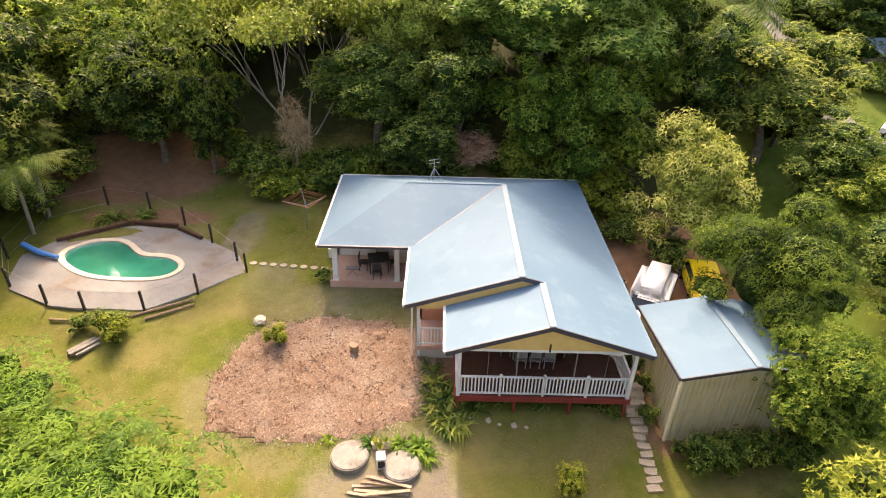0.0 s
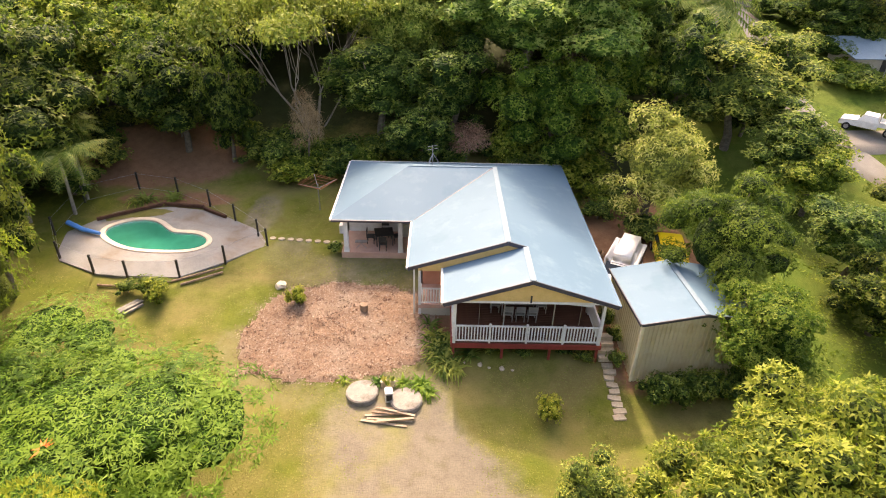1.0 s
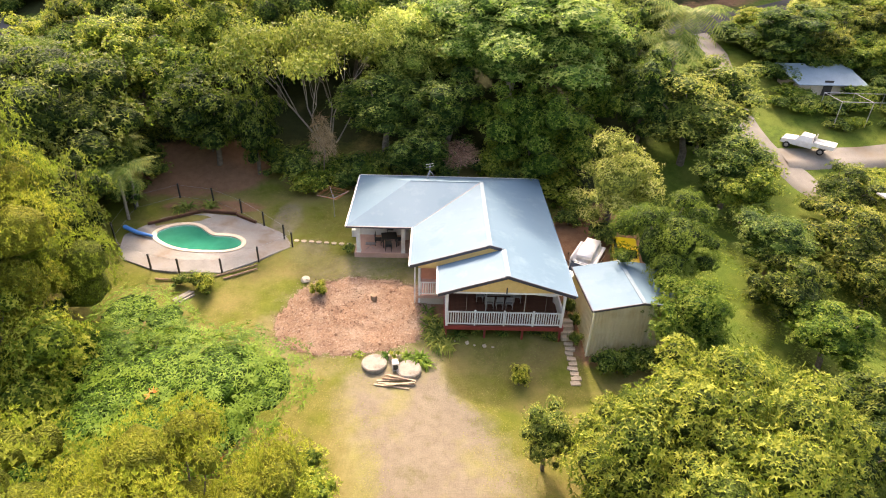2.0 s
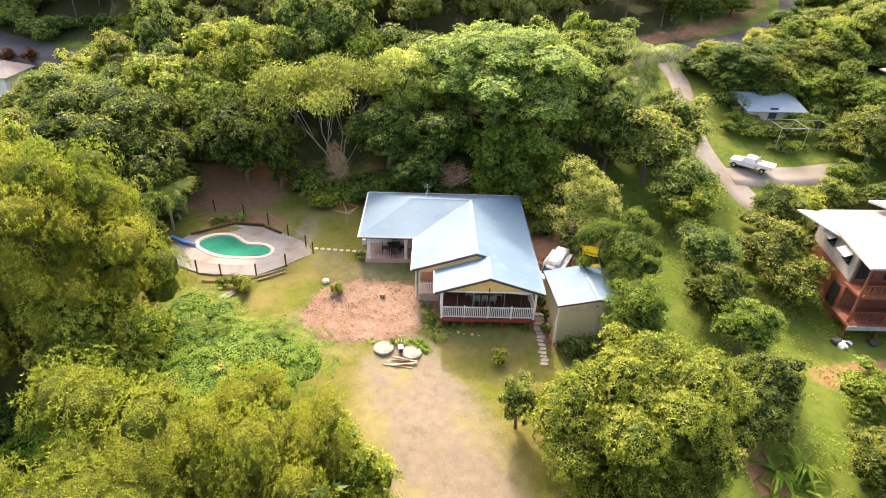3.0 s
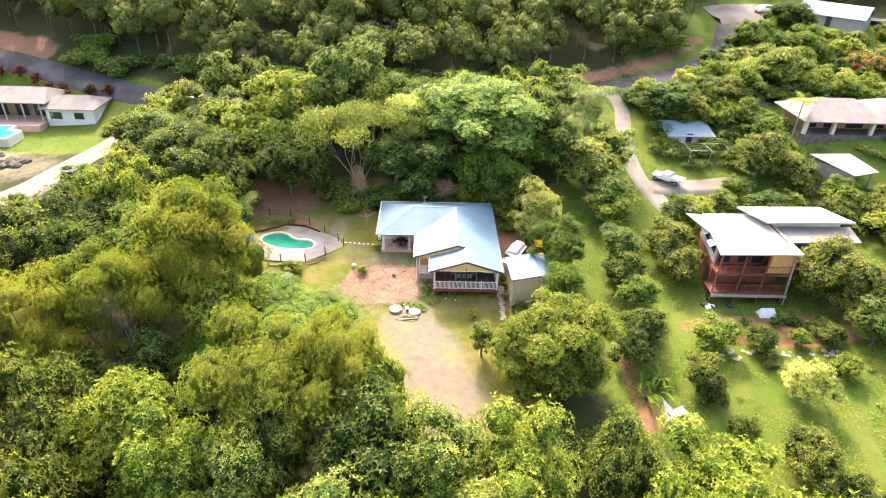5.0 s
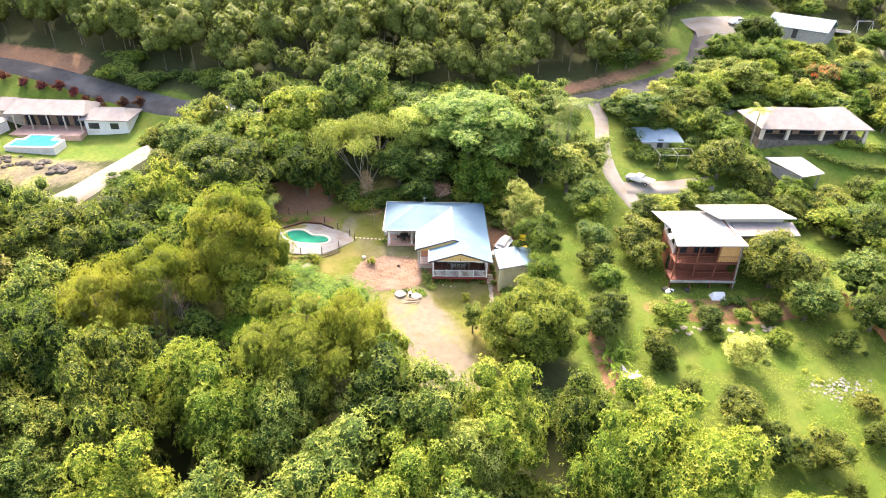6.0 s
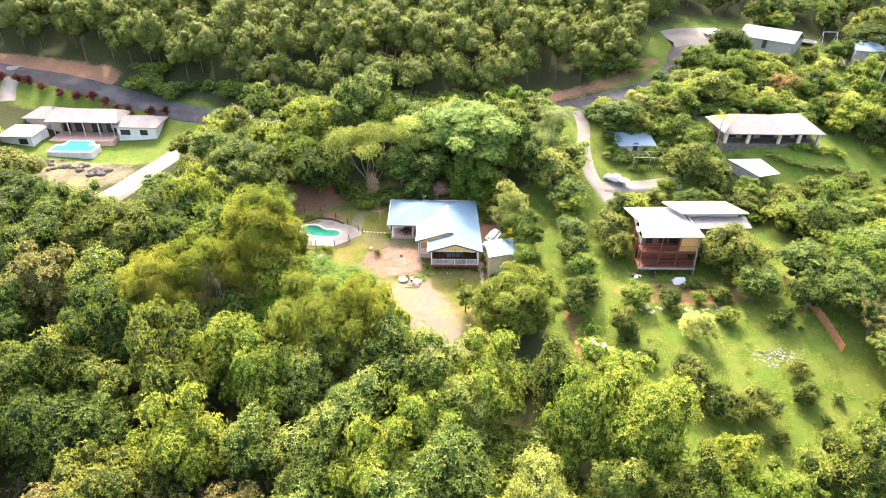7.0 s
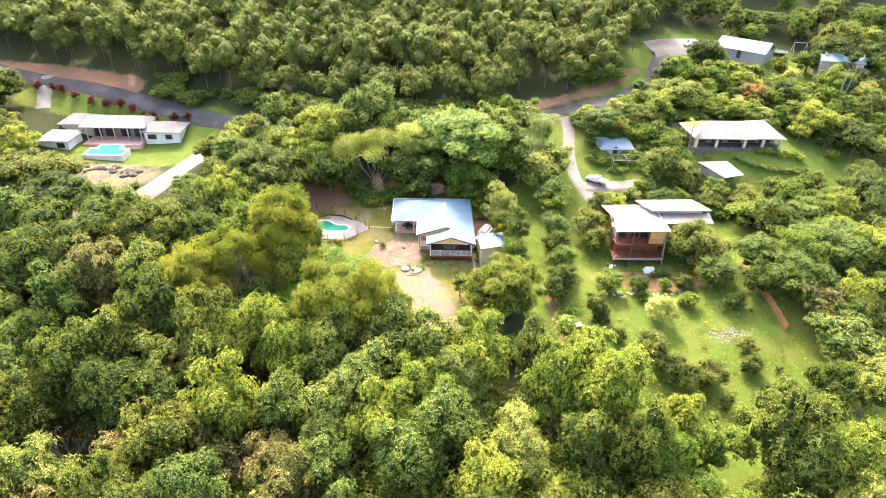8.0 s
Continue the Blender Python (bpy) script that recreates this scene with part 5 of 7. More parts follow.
garden_shed = thing("garden_shed", "small shed with a pale blue metal roof among trees", "shed", (38.9, 33, gz(38.9, 33)))
q = local_part(garden_shed)
q("roof", slab(B(), [(35.5, 31.1, 8.0), (42.8, 31.3, 8.0), (42.3, 35.3, 9.2), (34.6, 34.9, 9.2)], 0.08), ROOF_PALEBLUE, None, "pale blue metal roof")
q("wall", prism(B(), [(35.9, 31.6), (42.3, 31.8), (41.9, 34.9), (35.2, 34.6)], gz(38.9, 33) - 1.5, lambda x, y: 7.88 + (y - 31.2) * 0.3), CREAM, None, "cream painted shed wall")
q("door", box(B(), 38.4, 39.3, 31.6, 31.68, gz(38.9, 31.6), gz(38.9, 31.6) + 1.5), DARK)
carport = thing("carport", "white-roofed carport among trees", "carport", (57.8, 22.5, gz(57.8, 22.5)))
q = local_part(carport)
q("roof", slab(B(), [(57.2, 19.4, 7.4), (61.5, 20.9, 7.4), (59.9, 25.5, 8.2), (53.7, 25.0, 8.2)], 0.1), ROOF_WHITE, None, "white metal roof")
for x, y in ((57.3, 20.0), (60.9, 21.2), (59.5, 25.0), (54.3, 24.6)):
    q("post", box(B(), x - 0.08, x + 0.08, y - 0.08, y + 0.08, gz(x, y) - 0.4, 7.35 + 0.14 * (y - 19.6)), GREYBOARD)
q("wall", prism(B(), [(57.3, 20.3), (57.4, 20.3), (54.5, 24.7), (54.3, 24.7)], gz(55.8, 22.5) - 0.6, 7.4), GREYBOARD, None, "grey board side wall")
small_hut("lean_to", "low dark hut beside the gravel", 46.5, 26, 4, 3, 6.2, 0.2, ROOF_GREY, DARK, -8, True)
small_hut("far_house", "distant house with a pale blue roof", 83.6, 76.4, 13, 9.5, 19.0, 2.0, ROOF_PALEBLUE, GREYBOARD, -42)
small_hut("far_house", "distant house with a pale blue roof at the wood's edge", 103, 66, 10, 8, 19, 1.6, ROOF_PALEBLUE, GREYBOARD, -18)
small_hut("far_house", "distant house with a white roof on the hill", 58, 108, 12, 8, 31, 1.2, ROOF_WHITE, CREAM, 5)


# ---- vehicles ----
def wheel(name, x, y, r, parent):
    t = part(name, rod(B(), (x, y - 0.1, r), (x, y + 0.1, r), r, r, 18), RUBBER, parent, "black tyre")
    part("rim", rod(B(), (x, y - 0.105, r), (x, y + 0.105, r), r * 0.58, r * 0.58, 12), STEEL, t)


ute = thing("utility_truck", "white utility truck with a flat tray parked on gravel", "truck", (33.4, 23.5, gz(33.4, 23.5) + 0.1), -40)
ute.scale = (0.88, 0.88, 0.88)
bm = B()
prof = [(-0.6, 0.45), (-0.6, 1.0), (-0.45, 1.55), (0.6, 1.6), (1.05, 1.05), (2.3, 0.92), (2.4, 0.5)]
vs = [[bm.verts.new((-x, s * (0.86 if z < 1.1 else 0.7), z)) for x, z in prof] for s in (-1, 1)]
bm.faces.new(vs[0]), bm.faces.new(vs[1][::-1])
for i in range(len(prof)):
    j = (i + 1) % len(prof)
    bm.faces.new((vs[0][i], vs[1][i], vs[1][j], vs[0][j]))
part("body", bm, WHITE, ute)
part("windscreen", slab(B(), [(-1.02, -0.68, 1.1), (-1.02, 0.68, 1.1), (-0.66, 0.62, 1.57), (-0.66, -0.62, 1.57)], 0.03), GLASS, ute)
part("tray", box(box(box(box(B(), 0.62, 2.6, -0.9, 0.9, 0.75, 0.85), 0.62, 2.6, -0.9, -0.86, 0.85, 1.15), 0.62, 2.6, 0.86, 0.9, 0.85, 1.15), 2.56, 2.6, -0.86, 0.86, 0.85, 1.15), WHITE, ute, "pale tray")
part("rack", box(B(), 0.62, 0.68, -0.85, 0.85, 1.15, 1.65), STEEL, ute)
for x in (-1.7, 1.5):
    for y in (-0.8, 0.8):
        wheel("wheel", x, y, 0.34, ute)
for y in (-0.65, 0.65):
    part("headlight", box(B(), -2.42, -2.36, y - 0.15, y + 0.15, 0.65, 0.8), GLASS, ute)


def car_shape(at, turn, material, name, label, l=4.2, hood=0.0):
    c = thing(name, label, "car", at, turn)
    bm = B()
    prof = [(-l / 2, 0.35), (-l / 2, 0.8), (-l * 0.3, 0.95), (-l * 0.16, 1.42), (l * 0.25, 1.45), (l * 0.45, 0.98), (l / 2, 0.9), (l / 2, 0.35)]
    vs = [[bm.verts.new((x, s * (0.84 if z < 1.0 else 0.66), z)) for x, z in prof] for s in (-1, 1)]
    bm.faces.new(vs[0]), bm.faces.new(vs[1][::-1])
    for i in range(len(prof)):
        j = (i + 1) % len(prof)
        bm.faces.new((vs[0][i], vs[1][i], vs[1][j], vs[0][j]))
    bmesh.ops.bevel(bm, geom=bm.edges[:], offset=0.07, segments=2, affect="EDGES")
    part("body", bm, material, c)
    part("windscreen", slab(B(), [(-l * 0.29, -0.7, 0.99), (-l * 0.29, 0.7, 0.99), (-l * 0.175, 0.6, 1.4), (-l * 0.175, -0.6, 1.4)], 0.02), GLASS, c)
    for s in (-1, 1):
        part("side_window", slab(B(), [(-l * 0.15, s * 0.72, 1.36), (l * 0.22, s * 0.72, 1.38), (l * 0.3, s * 0.8, 1.05), (-l * 0.2, s * 0.8, 1.05)], 0.03), GLASS, c)
    for x in (-l * 0.32, l * 0.32):
        for y in (-0.78, 0.78):
            wheel("wheel", x, y, 0.3, c)
    return c


# covered white van beside the house, yellow cab behind the shed
van = thing("white_trailer", "white canopied trailer parked beside the house", "trailer", (9.9, 6.7, gz(9.9, 6.7) + 0.02), 62)
bm = B()
box(bm, -1.8, 1.6, -0.9, 0.9, 0.45, 2.0)
bmesh.ops.bevel(bm, geom=bm.edges[:], offset=0.42, segments=6, affect="EDGES")
canopy_part = part("canopy", bm, WHITE, van, "rounded white canopy")
for p in canopy_part.data.polygons:
    p.use_smooth = True
part("bonnet", box(B(), -2.9, -1.6, -0.8, 0.8, 0.5, 1.1), WHITE, van)
part("windscreen", slab(B(), [(-2.2, -0.72, 1.12), (-2.2, 0.72, 1.12), (-1.72, 0.7, 1.6), (-1.72, -0.7, 1.6)], 0.04), GLASS, van)
part("side_window", box(B(), -1.0, 1.1, -0.93, -0.895, 1.05, 1.5), GLASS, van)
for x in (-2.2, 1.0):
    for y in (-0.75, 0.75):
        wheel("wheel", x, y, 0.32, van)
car_shape((12.9, 7.9, gz(12.9, 7.9) + 0.02), 80, YELLOWCAR, "yellow_car", "bright yellow car half hidden by a tree", 3.8)
for i in range(9):
    bm = B()
    x, y = 8.3 + 1.0 * R.random(), 6.6 + 2.0 * R.random()
    rod(bm, (0, 0, 0.08), (R.uniform(-0.9, 0.9), R.uniform(-0.9, 0.9), 0.25 + 0.3 * R.random()), 0.06, 0.04, 6)
    solid("scrap_pole", bm, WOOD, "scrap timber pole beside the house", "timber", "scrap timber", at=(x, y, gz(x, y)))
# clothes hoist in the yard
ch = thing("clothes_hoist", "rotary clothes hoist on the lawn", "clothes hoist", (-8.6, 13.0, gz(-8.6, 13.0)), 20)
part("mast", rod(B(), (0, 0, 0), (0, 0, 1.9), 0.035), STEEL, ch)
for k in range(4):
    a = k * math.pi / 2
    part("arm", rod(B(), (0, 0, 1.6), (1.25 * math.cos(a), 1.25 * math.sin(a), 2.05), 0.02, 0.02, 6), STEEL, ch)
for ringr in (0.5, 0.8, 1.1, 1.25):
    w = B()
    for k in range(4):
        a, b = k * math.pi / 2, (k + 1) * math.pi / 2
        z = 1.6 + 0.45 * ringr / 1.25
        rod(w, (ringr * math.cos(a), ringr * math.sin(a), z), (ringr * math.cos(b), ringr * math.sin(b), z), 0.014, 0.014, 4)
    part("line", w, RUST, ch)
# long rust-coloured fence past the orchard
rf = thing("boundary_fence", "rust-coloured sheet fence at the orchard's edge", "fence", (53, -8, gz(53, -8)))
q = local_part(rf)
FA, FB, FN = Vector((51.8, -3.0)), Vector((53.4, -16.5)), 14
for i in range(FN):
    a, b = FA.lerp(FB, i / FN), FA.lerp(FB, (i + 1) / FN)
    side = (b - a).normalized().orthogonal() * 0.04
    q("panel", slab(B(), [(p.x, p.y, gz(p.x, p.y) + 1.25 + 0.04 * (i % 2)) for p in (a - side, b - side, b + side, a + side)], 1.5), RUST)
    q("post", box(B(), a.x - 0.08, a.x + 0.08, a.y - 0.05, a.y + 0.05, gz(a.x, a.y) - 0.2, gz(a.x, a.y) + 1.4), WOOD)
# shade sail at the orchard's foot
sail = thing("shade_sail", "grey shade sail on posts among bushes", "shade sail", (21.5, -16.5, gz(21.5, -16.5)))
SAILCLOTH = surface("grey_sailcloth", (0.14, 0.145, 0.16), (0.22, 0.225, 0.24), 2.0, 0.8)
part("sail", slab(slab(B(), [(-1.0, -1.0, 2.0), (0.8, -0.6, 2.6), (0.9, 0.8, 2.1), (-0.1, 0.2, 2.2)], 0.03), [(-1.0, -1.0, 2.0), (-0.1, 0.2, 2.2), (-0.9, 1.0, 2.7)], 0.03), SAILCLOTH, sail)
for x, y, h in ((-1.0, -1.0, 2.0), (0.8, -0.6, 2.6), (0.9, 0.8, 2.1), (-0.9, 1.0, 2.7)):
    part("pole", rod(B(), (x, y, -0.3), (x, y, h), 0.04), STEEL, sail)
# netting frame near the driveway
nf = thing("pergola", "open pipe frame over a vegetable garden", "garden frame", (40, 27.5, gz(40, 27.5)))
for x in (-3, 0, 3):
    for y in (-1.5, 1.5):
        part("post", rod(B(), (x, y, -0.2), (x, y, 2.2), 0.04, 0.04, 6), STEEL, nf)
for y in (-1.5, 1.5):
    part("rail", rod(B(), (-3, y, 2.2), (3, y, 2.2), 0.035, 0.035, 6), STEEL, nf)
for x in (-3, 0, 3):
    part("rail", rod(B(), (x, -1.5, 2.2), (x, 1.5, 2.2), 0.035, 0.035, 6), STEEL, nf)

# rubble heap and pale stones in the orchard
RUBBLE = surface("grey_rubble", (0.17, 0.165, 0.14), (0.3, 0.29, 0.25), 2.0, 0.9)
for i in range(150):
    bm = B()
    blob(bm, (0, 0, 0.02), 0.07 + 0.15 * R.random() ** 2, 0.5, 1, i, 0.5)
    x, y = 44.5 + R.gauss(0, 1.6), -16.6 + R.gauss(0, 0.7)
    solid("stone", bm, RUBBLE, "pale broken stone in a heap on the grass", "stone", "rubble heap", at=(x, y, gz(x, y)))
for i in range(30):
    bm = B()
    blob(bm, (0, 0, 0.03), 0.14 + 0.26 * R.random(), 0.5, 1, i + 60, 0.5)
    x, y = R.uniform(29, 42), -7.5 + R.gauss(0, 0.5) + 0.15 * math.sin(i)
    solid("stone", bm, STONE, "pale garden stone edging an orchard terrace", "stone", "terrace stones", at=(x, y, gz(x, y)))

# things far off beside the road
car_shape((-37.8, 41.6, gz(-37.8, 44.5) + 0.16), 196, WHITE, "white_car", "white car on the road between the woods", 4.3)
car_shape((70.5, 80.0, gz(70.5, 80.0) + 0.2), 20, WHITE, "white_car", "white car on the gravel turning place", 4.6)
tr = thing("trampoline", "round black trampoline on a far lawn", "trampoline", (93.5, 76.8, gz(93.5, 76.8)))
part("mat", rod(B(), (0, 0, 0.82), (0, 0, 0.85), 1.7, 1.7, 24), DARK, tr)
bm = B()
for k in range(24):
    a, b = k * math.pi / 12, (k + 1) * math.pi / 12
    rod(bm, (1.85 * math.cos(a), 1.85 * math.sin(a), 0.86), (1.85 * math.cos(b), 1.85 * math.sin(b), 0.86), 0.09, 0.09, 6)
part("rim", bm, ROOF_PALEBLUE, tr)
for k in range(6):
    a = k * math.pi / 3
    part("leg", rod(B(), (1.8 * math.cos(a), 1.8 * math.sin(a), -0.2), (1.8 * math.cos(a), 1.8 * math.sin(a), 0.82), 0.04, 0.04, 6), STEEL, tr)
sw = thing("swing_frame", "white pipe swing frame on a far lawn", "swing", (99.6, 78.6, gz(99.6, 78.6)))
part("beam", rod(B(), (-1.8, 0, 2.3), (1.8, 0, 2.3), 0.06), WHITE, sw)
for x in (-1.8, 1.8):
    for y in (-0.8, 0.8):
        part("leg", rod(B(), (x, y, -0.2), (x, 0, 2.3), 0.05), WHITE, sw)
for x, y, lean in ((95.8, 51.5, 0.5), (98.2, 53.0, 0.8)):
    pz_ = gz(x, y)
    pole = thing("power_pole", "thin grey timber power pole", "power pole", (x, y, pz_))
    part("shaft", rod(B(), (0, 0, -0.5), (lean, 0, 9.0), 0.16, 0.11, 8), BARK_PALE, pole)
    part("crossarm", box(B(), lean - 1.1, lean + 1.1, -0.06, 0.06, 8.4, 8.55), WOOD, pole)
    for k in (-1.0, 0.0, 1.0):
        part("insulator", rod(B(), (lean + k, 0, 8.55), (lean + k, 0, 8.75), 0.05, 0.04, 6), WHITE, pole)
rp = solid("road_post", box(B(), -0.06, 0.06, -0.03, 0.03, -0.2, 1.0), WHITE, "white reflector post beside the road", "road post", at=(34.9, 46.9, gz(34.9, 46.9)))


# ---- plants ----
def leaves(rs, pos, nor, length, width, fold=0.25, droop=0.0):
    """Pointed leaves at pos that face nor."""
    n = len(pos)
    nor = nor / np.linalg.norm(nor, axis=1, keepdims=True)
    u = np.cross(nor, rs.normal(size=(n, 3)))
    u /= np.linalg.norm(u, axis=1, keepdims=True)
    u[:, 2] -= droop
    u /= np.linalg.norm(u, axis=1, keepdims=True)
    s = np.cross(nor, u)
    s /= np.linalg.norm(s, axis=1, keepdims=True) + 1e-9
    L, Wd = (length * rs.uniform(0.6, 1.3, n))[:, None], (width * rs.uniform(0.6, 1.3, n))[:, None]
    v = np.stack([pos - u * L * 0.45 - s * Wd * 0.5 - nor * Wd * fold, pos - u * L * 0.45 + s * Wd * 0.5, pos + u * L * 0.55 - nor * L * 0.15], 1)
    return v.reshape(-1, 3), np.arange(3 * n).reshape(n, 3)


def sphere_dirs(rs, n, low=-1.0):
    d = rs.normal(size=(int(n * 3) + 20, 3))
    d /= np.linalg.norm(d, axis=1, keepdims=True)
    d = d[d[:, 2] > low]
    return d[:n]


def ico(sub):
    bm = bmesh.new()
    bmesh.ops.create_icosphere(bm, subdivisions=sub, radius=1.0)
    v = np.array([tuple(x.co) for x in bm.verts])
    f = np.array([[x.index for x in fa.verts] for fa in bm.faces])
    bm.free()
    return v, f


ICO1, ICO1F = ico(1)
ICO2, ICO2F = ico(2)


def even_dirs(rs, n, low=-1.0):
    """Directions spread evenly over a sphere above the height low, with some jitter."""
    i = np.arange(n) + 0.5
    z = 1 - (1 - low) * i / n + rs.uniform(-0.5, 0.5, n) * (1 - low) / n
    a = i * 2.39996 + rs.uniform(-0.5, 0.5, n) + rs.uniform(0, 6.28)
    q = np.sqrt(np.clip(1 - z * z, 0, 1))
    return np.stack([q * np.cos(a), q * np.sin(a), z], -1)


def whorls(rs, p, nor, per, length, width, tilt, droop):
    """Sprays of pointed leaves that spread from each point p round its normal."""
    n = len(p)
    nor = nor / np.linalg.norm(nor, axis=1, keepdims=True)
    t0 = np.cross(nor, rs.normal(size=(n, 3)))
    t0 /= np.linalg.norm(t0, axis=1, keepdims=True)
    t1 = np.cross(nor, t0)
    a = (np.arange(per) * 2 * math.pi / per)[None, :, None] + rs.uniform(-0.4, 0.4, (n, per, 1))
    lift = rs.uniform(*tilt, (n, per, 1))
    u = (t0[:, None] * np.cos(a) + t1[:, None] * np.sin(a)) * np.cos(lift) + nor[:, None] * np.sin(lift)
    u[:, :, 2] -= droop * rs.uniform(0.3, 1.0, (n, per))
    u /= np.linalg.norm(u, axis=2, keepdims=True)
    s = np.cross(u, nor[:, None] + 0.35 * rs.normal(size=u.shape))
    s /= np.linalg.norm(s, axis=2, keepdims=True) + 1e-9
    size = rs.uniform(0.65, 1.25, (n, 1, 1)) * rs.uniform(0.8, 1.2, (n, per, 1))
    L, W2 = length * size, width * size * 0.5
    q = p[:, None]
    v = np.stack([q + u * L * 0.25 - s * W2, q + u * L * 0.25 + s * W2, q + u * L], 2)
    return v.reshape(-1, 3), np.arange(3 * n * per).reshape(-1, 3)


def crown_mesh(name, seed, lobes, sprays, per, centre, radii, lobe_r, leaf, mat, low=-0.3, flat=0.8, droop=0.15, tilt=(0.0, 0.8), core=0.8, shell=(0.45, 0.95), heart=0.55, flower=0, under=-0.2):
    """A crown of overlapping lobes, each covered in sprays of leaves. Returns the mesh and the lobes' centres."""
    rs = np.random.RandomState(seed)
    centre, radii = np.array(centre), np.array(radii)
    d = even_dirs(rs, lobes, low)
    c = centre + d * radii * rs.uniform(*shell, (lobes, 1))
    lr = radii[0] * lobe_r * rs.uniform(0.55, 1.4, lobes)
    shape = np.array([1.0, 1.0, flat])
    V, F, n0 = [], [], 0
    per_lobe = []
    for k in range(lobes):
        n = max(6, int(sprays * (lr[k] / (radii[0] * lobe_r)) ** 2))
        dd = even_dirs(rs, n, under)
        wob = np.array([1 + 0.38 * noise.noise(Vector(x) * 2.2 + Vector((seed, k * 3.7, 0))) for x in dd])[:, None]
        p = c[k] + dd * lr[k] * shape * wob * rs.uniform(0.82, 1.14, (n, 1))
        far = np.linalg.norm((p[:, None] - c[None]) / (lr[None, :, None] * shape), axis=2)
        far[:, k] = 9
        p, nor = p[far.min(1) > 0.88], (dd / shape)[far.min(1) > 0.88]
        if len(p) == 0:
            continue
        v, f = whorls(rs, p, nor + np.array([0, 0, 0.25]), per, leaf[0], leaf[1], tilt, droop)
        per_lobe.append((n0 // 3, n0 // 3 + len(f)))
        V.append(v), F.append(f + n0)
        n0 += len(v)
    nf = sum(len(f) for f in F)
    # Cores take the CANOPY material, its painted shade filling the gaps between leaves.
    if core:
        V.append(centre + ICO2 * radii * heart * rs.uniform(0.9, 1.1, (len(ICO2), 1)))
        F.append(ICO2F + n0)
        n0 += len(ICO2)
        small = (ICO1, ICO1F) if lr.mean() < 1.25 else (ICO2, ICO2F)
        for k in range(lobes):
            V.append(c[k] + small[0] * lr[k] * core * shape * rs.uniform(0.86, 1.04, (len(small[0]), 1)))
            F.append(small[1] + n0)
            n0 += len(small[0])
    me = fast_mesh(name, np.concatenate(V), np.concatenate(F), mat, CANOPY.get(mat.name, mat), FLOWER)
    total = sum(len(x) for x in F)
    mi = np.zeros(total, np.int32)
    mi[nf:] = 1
    for k in range(flower):
        a, b = per_lobe[rs.randint(len(per_lobe))]
        o = rs.randint(a, max(a + 1, b - 12))
        mi[o:o + 12] = 2
    me.polygons.foreach_set("material_index", mi)
    sm = np.zeros(total, bool)
    sm[nf:] = True
    me.polygons.foreach_set("use_smooth", sm)
    return me, c


def trunk_mesh(name, seed, height, r, targets, mat, fork=0.45):
    """A tapered trunk that forks into limbs towards the clumps."""
    rs = random.Random(seed)
    bm = bmesh.new()
    pts = [Vector((0, 0, -0.5))]
    for i in range(1, 4):
        pts.append(Vector((rs.uniform(-0.15, 0.15) * i, rs.uniform(-0.15, 0.15) * i, height * fork * i / 3)))
    for i in range(3):
        rod(bm, pts[i], pts[i + 1], r * (1.25 - 0.2 * i), r * (1.05 - 0.2 * i), 7)
    for k, t in enumerate(targets):
        t = Vector(t)
        s = pts[2].lerp(pts[3], rs.uniform(0, 1))
        m = s.lerp(t, 0.5) + Vector((rs.uniform(-0.3, 0.3), rs.uniform(-0.3, 0.3), rs.uniform(-0.1, 0.5)))
        rod(bm, s, m, r * 0.5, r * 0.32, 5)
        rod(bm, m, t, r * 0.32, r * 0.1, 5)
    return mesh_of(name, bm, mat)


def limb_mesh(name, seed, height, r, mat, stems=4, spread=0.55, levels=4):
    """A many-stemmed open tree whose limbs fork and bend. Returns the mesh and the twig ends."""
    rs = random.Random(seed)
    bm = bmesh.new()
    tips = []

    def grow(p, d, length, rad, level):
        for _ in range(2):
            d = (d + Vector((rs.gauss(0, 0.16), rs.gauss(0, 0.16), rs.gauss(0.05, 0.1)))).normalized()
            q = p + d * length * 0.5
            rod(bm, p, q, rad, rad * 0.82, 5)
            p, rad = q, rad * 0.82
        if level == 0:
            tips.append(tuple(p))
            return
        for s in range(2 if rs.random() < 0.7 else 3):
            a = rs.uniform(0, 6.28)
            e = (d + Vector((math.cos(a), math.sin(a), 0.15)) * rs.uniform(0.35, 0.8)).normalized()
            grow(p, e, length * rs.uniform(0.62, 0.85), rad * 0.72, level - 1)

    for s in range(stems):
        a = s * 6.28 / stems + rs.uniform(-0.4, 0.4)
        o = Vector((math.cos(a) * 0.35, math.sin(a) * 0.35, -0.4))
        grow(o, Vector((math.cos(a) * spread, math.sin(a) * spread, 1.0)).normalized(), height * 0.3, r * rs.uniform(0.7, 1.0), levels - 1)
    return mesh_of(name, bm, mat), tips


KIT = {}


def kind_of_tree(kind, variants, H, RR, lobes, sprays, per, centre_z, rz, lobe_r, leaf, mat, bark, fork=0.45, limbs=7, tr=0.2, **kw):
    out = []
    for s in range(variants):
        seed = sum(map(ord, kind)) + 17 * s
        crown, c = crown_mesh("crown", seed, lobes, sprays, per, (0, 0, centre_z * H), (RR, RR, rz * H), lobe_r, leaf, mat, **kw)
        trunk = trunk_mesh("trunk", seed, H, tr, [tuple(p) for p in c[:limbs]], bark, fork)
        out.append((trunk, crown))
    KIT[kind] = (out, H, RR)


